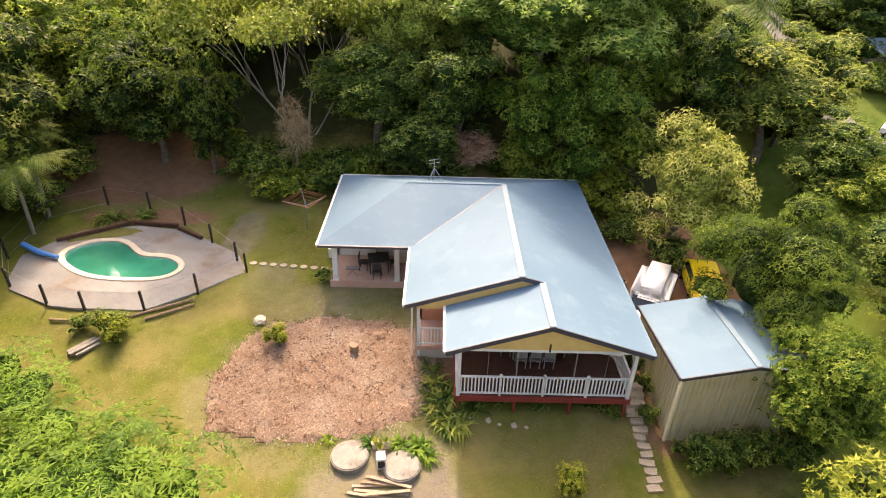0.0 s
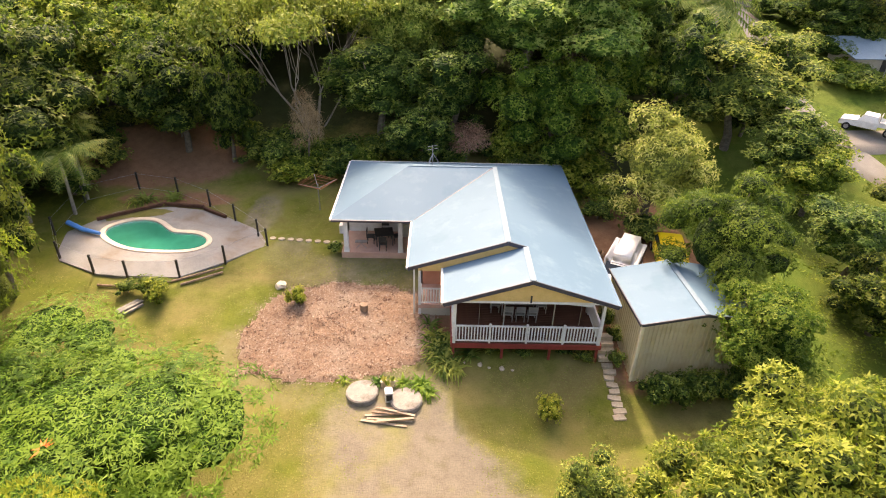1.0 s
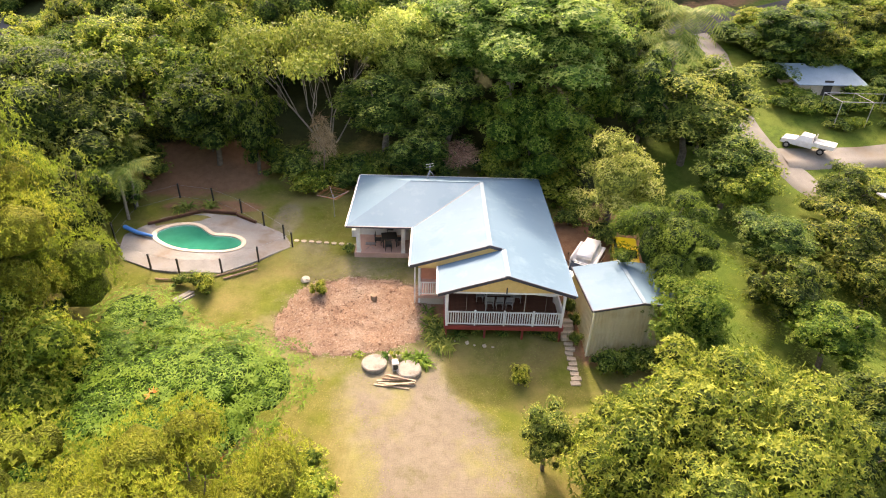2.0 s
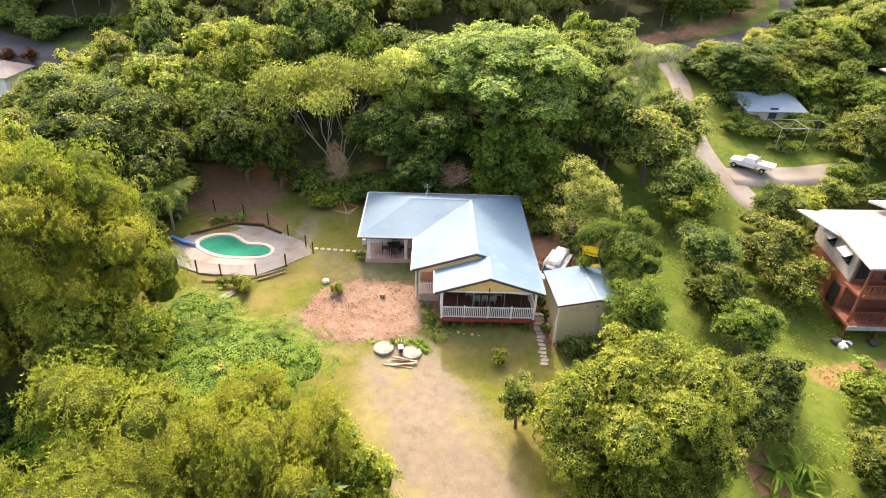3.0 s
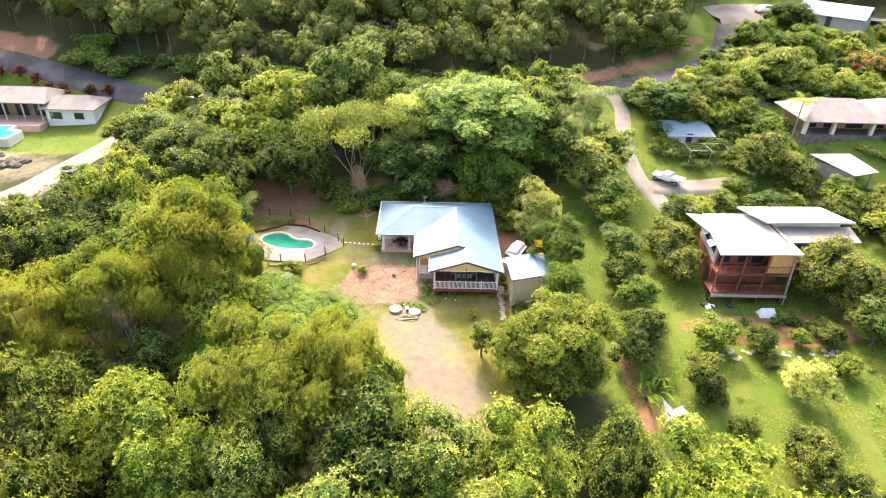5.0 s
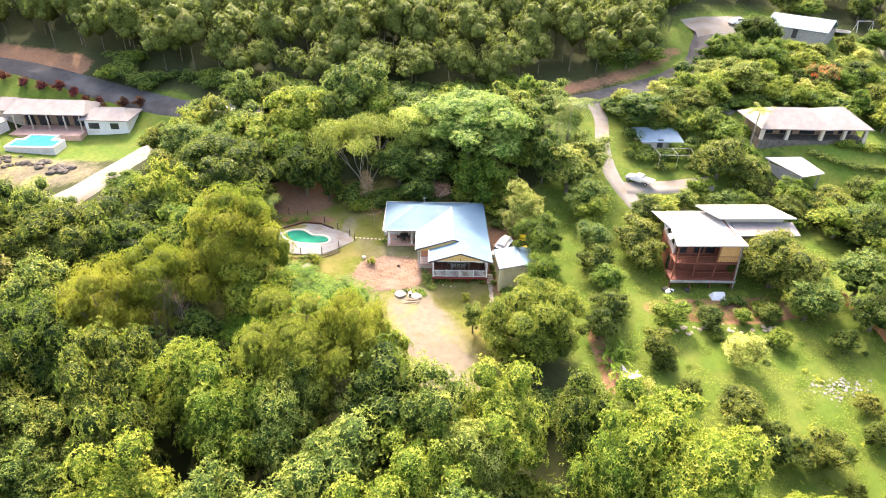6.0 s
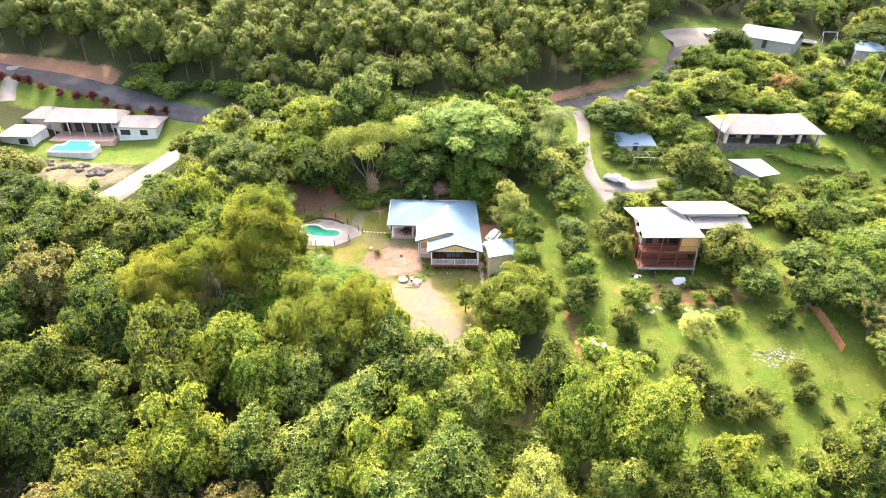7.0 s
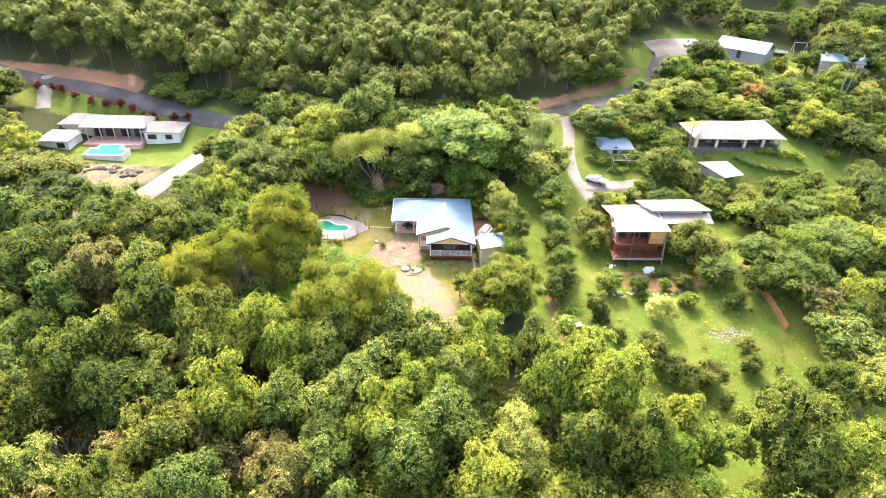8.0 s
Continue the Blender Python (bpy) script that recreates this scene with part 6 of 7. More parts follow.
kind_of_tree("mango", 4, 8.0, 3.4, 26, 40, 6, 0.5, 0.46, 0.3, (0.34, 0.14), LEAF_MANGO, BARK, low=-0.9)
kind_of_tree("mango_wide", 2, 10.0, 5.6, 38, 60, 6, 0.5, 0.46, 0.25, (0.36, 0.15), LEAF_MANGO, BARK, low=-0.9)
kind_of_tree("mango_big", 1, 9.0, 5.6, 74, 130, 7, 0.5, 0.48, 0.2, (0.26, 0.1), LEAF_BIG, BARK, low=-0.92, shell=(0.6, 1.0))
kind_of_tree("fine_mango", 1, 8.0, 3.2, 26, 110, 7, 0.5, 0.46, 0.3, (0.26, 0.06), LEAF_BIG, BARK, low=-0.7, droop=0.4)
kind_of_tree("fine_bright", 1, 8.0, 3.2, 26, 100, 7, 0.5, 0.46, 0.3, (0.2, 0.1), LEAF_BRIGHT, BARK, low=-0.7)
kind_of_tree("forest", 5, 11.0, 3.3, 26, 40, 6, 0.56, 0.43, 0.31, (0.34, 0.13), LEAF_FOREST, BARK, tr=0.22, low=-0.9, flat=0.9)
kind_of_tree("forest_wide", 2, 13.0, 5.4, 38, 60, 6, 0.56, 0.42, 0.25, (0.36, 0.14), LEAF_FOREST, BARK, tr=0.26, low=-0.9, flat=0.88)
kind_of_tree("tall", 2, 15.0, 5.6, 46, 90, 7, 0.58, 0.4, 0.23, (0.32, 0.14), LEAF_TALL, BARK_PALE, tr=0.3, low=-0.6, limbs=12)
kind_of_tree("bright", 4, 9.0, 3.1, 24, 46, 6, 0.56, 0.43, 0.32, (0.27, 0.13), LEAF_BRIGHT, BARK, low=-0.9, flat=0.85)
kind_of_tree("bright_wide", 2, 11.0, 5.2, 38, 60, 6, 0.56, 0.43, 0.25, (0.34, 0.16), LEAF_BRIGHT, BARK, low=-0.9, flat=0.85)
kind_of_tree("russet", 2, 9.0, 3.2, 20, 40, 6, 0.56, 0.43, 0.31, (0.32, 0.13), LEAF_RUSSET, BARK, low=-0.9)
kind_of_tree("acacia", 3, 9.5, 4.6, 36, 170, 6, 0.56, 0.42, 0.26, (0.17, 0.05), LEAF_ACACIA, BARK, low=-0.45, flat=0.62, tilt=(0.15, 1.0), droop=0.0, core=0.82, shell=(0.6, 1.0), heart=0.6, under=-0.1)
kind_of_tree("fern", 1, 6.5, 4.4, 36, 210, 9, 0.62, 0.3, 0.3, (0.2, 0.042), LEAF_FERN, BARK, low=-0.2, droop=0.3, flower=5, flat=0.4, tilt=(-0.1, 0.5), core=0.7, shell=(0.3, 0.95), heart=0.4, limbs=26, tr=0.1, under=0.0)
kind_of_tree("pale", 2, 8.0, 2.6, 18, 54, 7, 0.52, 0.46, 0.34, (0.32, 0.07), LEAF_PALE, BARK, droop=0.8, low=-0.8)
kind_of_tree("bush", 3, 2.4, 1.2, 7, 24, 6, 0.44, 0.48, 0.46, (0.2, 0.09), LEAF_FOREST, BARK, tr=0.05, low=-0.7, fork=0.3, limbs=4)
kind_of_tree("bright_bush", 3, 2.4, 1.2, 7, 24, 6, 0.44, 0.48, 0.46, (0.2, 0.1), LEAF_BRIGHT, BARK, tr=0.05, low=-0.7, fork=0.3, limbs=4)
kind_of_tree("red_bush", 1, 2.4, 0.8, 6, 14, 7, 0.55, 0.42, 0.5, (0.45, 0.12), LEAF_RED, BARK, tr=0.05, low=-0.7, fork=0.3, limbs=4)
kind_of_tree("flame", 1, 6.5, 3.2, 18, 50, 7, 0.6, 0.34, 0.32, (0.26, 0.13), LEAF_RUSSET, BARK, low=-0.6, flower=110)
kind_of_tree("dry", 1, 6.0, 1.3, 12, 30, 8, 0.55, 0.36, 0.4, (0.75, 0.03), LEAF_DRY, BARK, droop=1.4, core=0.0, low=-0.6, limbs=5, tr=0.08)


def open_tree(kind, H, stems, tr, levels, per, clump_r, leaf, mat, bark, core):
    """A kind of tree with leaf clumps at the ends of open, forking limbs."""
    trunk, tips = limb_mesh("trunk", sum(map(ord, kind)), H, tr, bark, stems, 0.8, levels)
    rs = np.random.RandomState(len(kind))
    V, F, M, n0 = [], [], [], 0
    for c in tips:
        rr = clump_r * rs.uniform(0.7, 1.25)
        dd = sphere_dirs(rs, per, -0.5)
        v, f = leaves(rs, np.array(c) + dd * rr * rs.uniform(0.4, 1.1, (len(dd), 1)) * np.array([1, 1, 0.5]), dd * 0.6 + np.array([0, 0, 0.6]) + rs.normal(size=dd.shape) * 0.5, leaf[0], leaf[1], 0.25, 0.1)
        V.append(v), F.append(f + n0)
        n0 += len(v)
    crown = fast_mesh("crown", np.concatenate(V), np.concatenate(F), mat)
    t = np.array(tips)
    KIT[kind] = ([(trunk, crown)], float(t[:, 2].max()) + 0.3, float(np.hypot(t[:, 0], t[:, 1]).max()))


open_tree("branchy", 11.0, 6, 0.1, 4, 330, 1.9, (0.26, 0.13), LEAF_UMBRELLA, BARK_PALE, 0)
open_tree("bare", 9.0, 5, 0.16, 5, 5, 0.5, (0.5, 0.03), LEAF_DRY, BARK_PALE, 0)

WORDS = {
    "mango": ("mango_tree", "rounded dense dark green mango tree", "tree"), "mango_big": ("mango_tree", "large domed tree with yellow-green new leaves", "tree"),
    "forest": ("forest_tree", "tall dense dark green forest tree", "tree"), "tall": ("forest_tree", "tall spreading forest tree behind the house", "tree"),
    "bright": ("forest_tree", "fresh light green leafy tree", "tree"), "acacia": ("wattle_tree", "spreading olive-green fine-leaved wattle tree", "tree"),
    "fern": ("flame_tree", "wide feathery bright green flame tree", "tree"), "pale": ("bottlebrush_tree", "pale silvery-green weeping tree", "tree"),
    "russet": ("forest_tree", "leafy tree with rusty brown-green crown", "tree"), "bush": ("shrub", "rounded dark green shrub", "shrub"), "bright_bush": ("shrub", "light green leafy shrub", "shrub"), "red_bush": ("cordyline_shrub", "dark red leafy shrub by the road", "shrub"),
    "fine_mango": ("mango_tree", "dense dark green round tree beside the shed", "tree"), "fine_bright": ("leafy_tree", "yellow-green densely leafy tree", "tree"),
    "flame": ("flame_tree", "spreading tree covered in orange flowers", "tree"),
    "branchy": ("umbrella_tree", "open flat-topped tree with pale bare branches", "tree"), "bare": ("dead_tree", "bare grey branching dead tree in the forest", "dead tree"), "dry": ("dead_vine_tree", "bare brown hanging tangle of dead twigs", "dead tree")}
PLACED = []


def tree(kind, x, y, h, r, dz=0.0):
    """A tree or shrub of a kind, h metres high with a crown r metres in radius."""
    wide = kind + "_wide"
    var, H, RR = KIT[wide if wide in KIT and r > 1.35 * KIT[kind][2] else kind]
    tm, cm = var[len(PLACED) % len(var)]
    name, label, cat = WORDS[kind]
    t = new(name)
    t.empty_display_size = 0.3
    rr = random.Random(len(PLACED) * 7 + 1)
    t.matrix_world = Matrix.Translation((x, y, gz(x, y) + dz)) @ Matrix.Rotation(rr.uniform(0, 6.28), 4, "Z") @ Matrix.Diagonal((r / RR * rr.uniform(0.88, 1.12), r / RR * rr.uniform(0.88, 1.12), h / H, 1))
    tagged(t, label, cat)
    for nm, me in (("trunk", tm), ("crown", cm)):
        o = new(nm, me)
        o.parent = t
    PLACED.append((x, y, r))
    return t


def frond(bm, base, turn, length, rise, sag, width, n=12):
    """A feather-shaped palm leaf: a rib with leaflets on both sides."""
    pts = []
    for i in range(n + 1):
        t = i / n
        pts.append(Vector(base) + Vector((math.cos(turn) * length * t, math.sin(turn) * length * t, rise * t - sag * t * t)))
    s = Vector((-math.sin(turn), math.cos(turn), 0))
    for i in range(n):
        t = (i + 0.5) / n
        w = width * math.sin(math.pi * min(1, 0.12 + t * 0.88)) + 0.05
        d = pts[i + 1] - pts[i]
        for sg in (-1, 1):
            tip = pts[i] + d * 1.4 + s * sg * w - Vector((0, 0, w * 0.45))
            a, b = pts[i], pts[i] + d * 0.62
            bm.faces.new([bm.verts.new(p) for p in (a, b, tip + d * 0.1, tip)])


def palm_meshes(seed, h, fronds, length):
    rs = random.Random(seed)
    bm = B()
    rod(bm, (0, 0, -0.4), (0.1, 0, h * 0.5), 0.16, 0.13, 8)
    rod(bm, (0.1, 0, h * 0.5), (0.15, 0.05, h), 0.13, 0.1, 8)
    tm = mesh_of("trunk", bm, BARK_PALE)
    bm = B()
    for k in range(fronds):
        frond(bm, (0.15, 0.05, h), k * 2.4 + rs.uniform(-0.2, 0.2), length * rs.uniform(0.8, 1.1), rs.uniform(0.5, 2.2), rs.uniform(1.2, 2.8), 0.7, 20)
    return tm, mesh_of("crown", bm, LEAF_PALM)


PALMS = [palm_meshes(3, 5.0, 26, 3.2), palm_meshes(9, 8.0, 22, 3.2)]


def palm(x, y, scale=1.0, which=0, label="arching feather-leaved palm with a pale trunk"):
    t = new("palm_tree")
    t.matrix_world = Matrix.Translation((x, y, gz(x, y))) @ Matrix.Rotation(x, 4, "Z") @ Matrix.Diagonal((scale, scale, scale, 1))
    tagged(t, label, "palm")
    for nm, me in zip(("trunk", "crown"), PALMS[which]):
        o = new(nm, me)
        o.parent = t
    PLACED.append((x, y, 2 * scale))


def strap_mesh(seed, n, length, mat):
    """A tuft of arching strap leaves."""
    rs = random.Random(seed)
    bm = B()
    for k in range(n):
        a, l = rs.uniform(0, 6.28), length * rs.uniform(0.6, 1.1)
        o = Vector((rs.uniform(-0.15, 0.15), rs.uniform(-0.15, 0.15), 0))
        d, s = Vector((math.cos(a), math.sin(a), 0)), Vector((-math.sin(a), math.cos(a), 0)) * 0.035 * (1 + length)
        up = rs.uniform(0.5, 1.1)
        prev = None
        for i in range(4):
            t = i / 3
            c = o + d * l * t * 0.8 + Vector((0, 0, l * (up * t - 0.75 * t * t)))
            w = s * (1 - t * 0.85)
            cur = (bm.verts.new(c - w), bm.verts.new(c + w))
            if prev:
                bm.faces.new((prev[0], prev[1], cur[1], cur[0]))
            prev = cur
    return mesh_of("leaves", bm, mat)


STRAP = [strap_mesh(1, 46, 0.9, LEAF_FERN), strap_mesh(2, 40, 0.8, LEAF_FOREST)]
BANANA = strap_mesh(4, 14, 3.2, LEAF_FERN)


def tuft(x, y, s=1.0, which=0, mesh=None, name="strap_leaf_plant", label="clump of arching dark green strap leaves", cat="plant", group=""):
    o = new(name, mesh or STRAP[which])
    o.matrix_world = Matrix.Translation((x, y, gz(x, y) - 0.02)) @ Matrix.Rotation(x * 9 + y * 5, 4, "Z") @ Matrix.Diagonal((s, s, s, 1))
    tagged(o, label, cat, group)


tree("tall", 5.6, 25.0, 15, 8.3)
tree("branchy", -10.6, 22.6, 11.2, 8.0)
tree("forest", -12.9, 34.8, 14, 6.1)
tree("bright", -21.7, 30.5, 11, 6.3)
tree("forest", -32.4, 36.3, 12, 3.1)
tree("bright", -27.6, 25.7, 10, 4.1)
tree("mango", -19.6, 20.0, 8, 3.6)
tree("mango", -30.6, 16.8, 12, 7.3)
tree("mango", -23.6, 4.3, 10, 2.7)
tree("bright", -35.3, 7.6, 12, 4.2)
tree("tall", -3.7, 25.5, 12, 4.7)
tree("forest", -5.3, 21.3, 8, 4.0)
tree("forest", 0.2, 21.5, 8, 4.0)
tree("bright", 7.3, 19.2, 9, 4.5)
tree("bright", 4.5, 18.7, 4, 1.8)
tree("forest", -2.2, 18.5, 5, 3.0)
tree("bush", -12.4, 18.0, 3, 1.8)
tree("fern", -14.9, -8.8, 6.3, 7.6)
tree("acacia", -22.8, -6.1, 16, 5.1)
tree("acacia", -13.4, -19.8, 16, 5.8)
tree("acacia", -7.9, -17.7, 14, 3.9)
tree("acacia", -22.3, -4.3, 16, 4.2)
tree("bright", -4.3, -15.8, 8, 2.2)
tree("bright_bush", -6.6, -10.5, 2.6, 1.5)
tree("forest", 4.8, -8.8, 4.5, 1.4)
tree("fine_bright", -20.1, -9.0, 11, 3.5)
tree("forest", -25.2, -13.2, 8.5, 2.6)
tree("forest", -21.9, -20.6, 10.2, 2.7)
tree("mango_big", 11.1, -11.5, 9.0, 6.2)
tree("pale", 12.5, 11.5, 9, 3.4)
tree("fine_mango", 14.1, 4.6, 8, 3.2)
tree("fine_bright", 13.9, -0.8, 6.0, 2.5)
tree("forest", 21.2, 21.4, 8, 4.3)
tree("forest", 23.0, 15.9, 7, 3.5)
tree("forest", 25.1, 24.4, 8, 3.8)
tree("bright", 11.0, 18.2, 6, 2.7)
palm(22.9, 32.0, 1.6)
palm(20.2, 28.3, 1.4)
tree("bright_bush", -15.7, 3.8, 1.4, 0.7)
tree("bright_bush", -8.2, 3.7, 1.3, 0.5)
tree("bright_bush", 4.2, -3.5, 1.6, 0.6)
tree("bright", 23.8, 13.7, 5.5, 2.9)
tree("forest", 22.2, 6.1, 5.5, 2.8)
tree("mango", 21.9, 2.5, 5, 2.7)
tree("bright", 22.2, -1.7, 5, 2.7)
tree("mango", 21.3, -7.0, 5, 2.5)
tree("mango", 19.6, -9.5, 4, 2.0)
tree("mango", 28.9, 8.0, 5.5, 3.2)
tree("mango", 28.6, 4.5, 5, 2.8)
tree("mango", 31.5, 14.1, 5, 3.0)
tree("forest", 35.7, 36.8, 7, 4.2)
tree("bright", 50.3, 41.8, 7, 3.4)
tree("forest", 57.0, 46.2, 8, 4.7)
tree("mango", 46.1, 23.8, 7, 4.1)
tree("bright", 6.2, -25.5, 12.5, 4.8)
tree("pale", 3.7, -29.3, 13, 3.9)
tree("forest", 1.5, -38.2, 15, 4.4)
tree("pale", 9.6, -39.7, 14, 3.7)
tree("bright", 20.0, -26.9, 13, 4.1)
tree("bright", 14.9, -31.7, 16, 3.5)
tree("bright", 21.3, -33.8, 16, 5.2)
tree("mango", 23.9, -40.1, 15, 3.7)
tree("forest", 17.5, -38.8, 12, 2.4)
tree("bright", 25.8, -41.5, 14, 3.1)
tree("bright", 30.7, -34.5, 10, 2.8)
tree("bright", 32.9, -38.6, 10, 2.7)
tree("mango", 41.2, -38.2, 15, 4.4)
tree("mango", 50.0, -32.3, 13, 3.5)
tree("forest", 42.1, -41.7, 13, 3.7)
tree("fine_bright", -23.3, -22.6, 14.3, 4.1)
tree("forest", -12.1, -23.4, 13, 2.8)
tree("bright", -5.4, -19.5, 9, 2.6)
tree("forest", -8.0, -30.7, 13, 4.2)
tree("forest", -13.6, -27.4, 13, 3.3)
tree("mango", -28.9, -23.8, 17, 5.1)
tree("mango", -26.8, -29.3, 15, 3.9)
tree("forest", -17.5, -34.1, 13, 3.4)
tree("forest", -11.7, -35.9, 12, 3.9)
tree("bright", -5.0, -36.5, 13, 4.5)
tree("forest", -2.5, -41.4, 14, 4.2)
tree("forest", -11.7, -40.7, 11, 3.7)
tree("mango", -30.6, -38.4, 13, 5.0)
tree("mango", -39.1, -31.5, 13, 4.1)
tree("mango", -45.4, -27.0, 15, 4.6)
tree("mango", -40.9, -23.7, 15, 4.5)
tree("mango", -38.3, -19.2, 16, 4.7)
tree("russet", -48.4, -11.9, 16, 4.2)
tree("acacia", -33.6, -14.6, 15, 4.4)
tree("acacia", -30.2, -10.5, 15, 4.6)
tree("forest", -51.5, -17.0, 15, 4.0)
tree("russet", -25.0, -40.5, 10, 4.3)
tree("russet", -35.3, -39.8, 9, 4.1)
tree("russet", -18.3, -39.5, 10, 2.9)
tree("bare", -43.3, -36.9, 9, 3.3)
tree("bare", -20.3, -39.3, 9, 2.9)
tree("bare", -28.0, -13.4, 13.5, 2.6)
tree("mango", -37.4, 5.3, 11, 5.9)
tree("mango", -43.4, -1.9, 13, 6.3)
tree("mango", -54.5, -4.2, 14, 7.0)
tree("mango", -56.9, -9.0, 14, 5.9)
tree("bright", -30.0, 1.0, 11, 5.2)
tree("mango", 28.0, -17.1, 2.2, 1.3)
tree("mango", 31.7, -21.1, 4.5, 2.7)
tree("mango", 34.1, -24.6, 4.5, 2.7)
tree("mango", 39.2, -25.0, 4.2, 2.5)
tree("mango", 45.6, -22.8, 3, 1.7)
tree("mango", 46.4, -19.5, 2.2, 1.3)
tree("mango", 40.0, -28.6, 2.2, 1.1)
tree("bush", 46.9, -25.9, 1.4, 0.8)
tree("bush", 46.9, -27.5, 1.4, 0.8)
tree("bush", 49.6, -22.9, 1.4, 0.8)
tree("pale", 35.3, -13.2, 4.5, 2.7)
tree("bright", 40.8, -10.5, 2.4, 1.4)
tree("mango", 26.1, -13.6, 2.6, 1.6)
tree("bright", 29.2, -6.6, 3, 1.8)
tree("mango", 33.7, -6.7, 2, 1.2)
tree("bright", 38.1, -6.4, 2.2, 1.3)
tree("mango", 42.1, -5.9, 2, 1.2)
tree("mango", 46.6, -5.1, 5, 2.8)
tree("mango", 47.4, -11.7, 3, 1.8)
tree("mango", 44.9, 0.5, 7, 4.2)
tree("bright", 46.3, -5.4, 4, 2.4)
tree("forest", 57.2, -10.0, 8, 4.8)
tree("forest", 66.4, -1.6, 9, 7.0)
tree("bright", 72.5, -2.8, 9, 5.6)
tree("bright", 62.3, 2.4, 6, 3.6)
tree("russet", 58.3, -13.7, 7, 3.8)
tree("bright", 59.1, 11.0, 6, 3.6)
tree("mango", 66.6, 18.3, 5, 3.0)
tree("mango", 83.9, 16.4, 9, 6.5)
tree("forest", 58.0, -22.3, 9, 4.3)
tree("forest", 57.6, -29.8, 10, 4.0)
tree("bright", 47.8, 17.3, 4, 2.4)
tree("mango", 49.7, 21.2, 5, 3.0)
tree("bright", 48.6, 29.9, 5, 3.0)
tree("mango", 47.9, 40.4, 5, 3.0)
tree("mango", 39.7, 37.0, 5, 3.0)
tree("bright", 52.9, 45.5, 6, 3.6)
tree("bright", 67.6, 57.8, 7, 4.2)
tree("mango", 69.9, 68.9, 8, 4.8)
tree("bright", 75.5, 56.5, 6, 3.6)
tree("mango", 81.3, 51.0, 6, 3.6)
tree("bright", 82.0, 36.8, 7, 4.2)
tree("mango", 105.5, 67.8, 10, 7.9)
tree("bright", 97.3, 56.4, 7, 4.2)
tree("mango", 100.1, 46.2, 7, 4.2)
tree("mango", 89.3, 31.5, 8, 4.8)
tree("bright", 60.2, 60.6, 7, 4.2)
tree("mango", 23, 23, 4.5, 2.3)
tree("mango", 24.5, 29, 4.5, 2.3)
tree("bright", 24, 35, 5, 2.3)
tree("mango", 74.5, 19.9, 5, 3.0)
tree("bare", 83.6, 19.3, 7, 3.3)
tree("bright", 28.9, -7.2, 3.8, 2.3)
tree("mango", 33.6, -7.4, 2.8, 1.7)
tree("mango", 41.3, -6.4, 2.8, 1.7)
tree("mango", 25.4, -12.5, 4.5, 1.9)
tree("pale", 22.5, -17.1, 2.6, 1.6)
tree("mango", 45.2, 0.5, 8, 4.8)
tree("forest", 45.9, -6.4, 6, 3.1)
tree("mango", 37.7, -25.1, 4, 2.2)
tree("mango", -74.3, 18.9, 9, 7.9)
tree("mango", -65.9, 10.3, 9, 6.5)
tree("bright", -83.7, 28.7, 8, 4.8)
tree("bright", 55.4, 18.5, 4.5, 2.7)
tree("mango", 50.7, 21.7, 4.5, 2.7)
tree("mango", 60.2, 15.8, 5, 3.0)
tree("forest", 61.9, 10.8, 6, 3.6)
tree("pale", 49.7, 24.1, 4, 2.4)
tree("bright", 75.3, 63.8, 5, 3.0)
tree("mango", 79.0, 61.3, 5, 3.0)
tree("forest", 53.6, -3.1, 7, 3.9)
tree("mango", 51.8, -9.6, 6, 2.9)
tree("bright", 42.0, 20.2, 3.5, 2.1)
tree("mango", 36.4, 10.8, 4, 2.4)



# ---- planting that fills the woods between the trees above ----
CLEAR = [(-7, 3, 13, 14), (-17, 9, 10, 8), (0.5, -9, 7.5, 10.5), (10, 3, 6, 9), (36, 5, 9, 8), (44, 7, 8, 8), (44, -15, 12, 17), (30, -10, 7, 14), (-68, 41, 22, 12), (-62, 26, 14, 8), (-55, 31, 9, 12), (-50, 43, 8, 6), (64.5, 31, 13, 10), (73, 25, 10, 8), (74, 72, 13, 10), (38.8, 32.4, 4.6, 3.4), (40.5, 25.3, 8.5, 5.5), (50, 52, 5, 4), (66, 79, 9, 7), (58.5, 22.5, 6.5, 5.5), (82, 73, 9, 8), (95, 76, 9, 5), (57.6, 20.5, 6, 5), (-3, 12, 12, 6)]
ROADS = [ROAD, [(30, 46), (30, 38), (29.4, 25), (32, 18)], [(-43, 45), (-50, 31), (-60, 17), (-66, 13)], [(17.5, 16), (18.5, 0), (19.5, -13)], [(26.5, 16), (26, 0)]]


def open_ground(x, y, margin=0.0):
    for cx, cy, rx, ry in CLEAR:
        if ((x - cx) / (rx + margin)) ** 2 + ((y - cy) / (ry + margin)) ** 2 < 1:
            return True
    for line in ROADS:
        if float(band(np.array([x]), np.array([y]), line, (3.2 if line is ROAD else 2.8) + margin, 0.01)[0]) > 0:
            return True
    return False


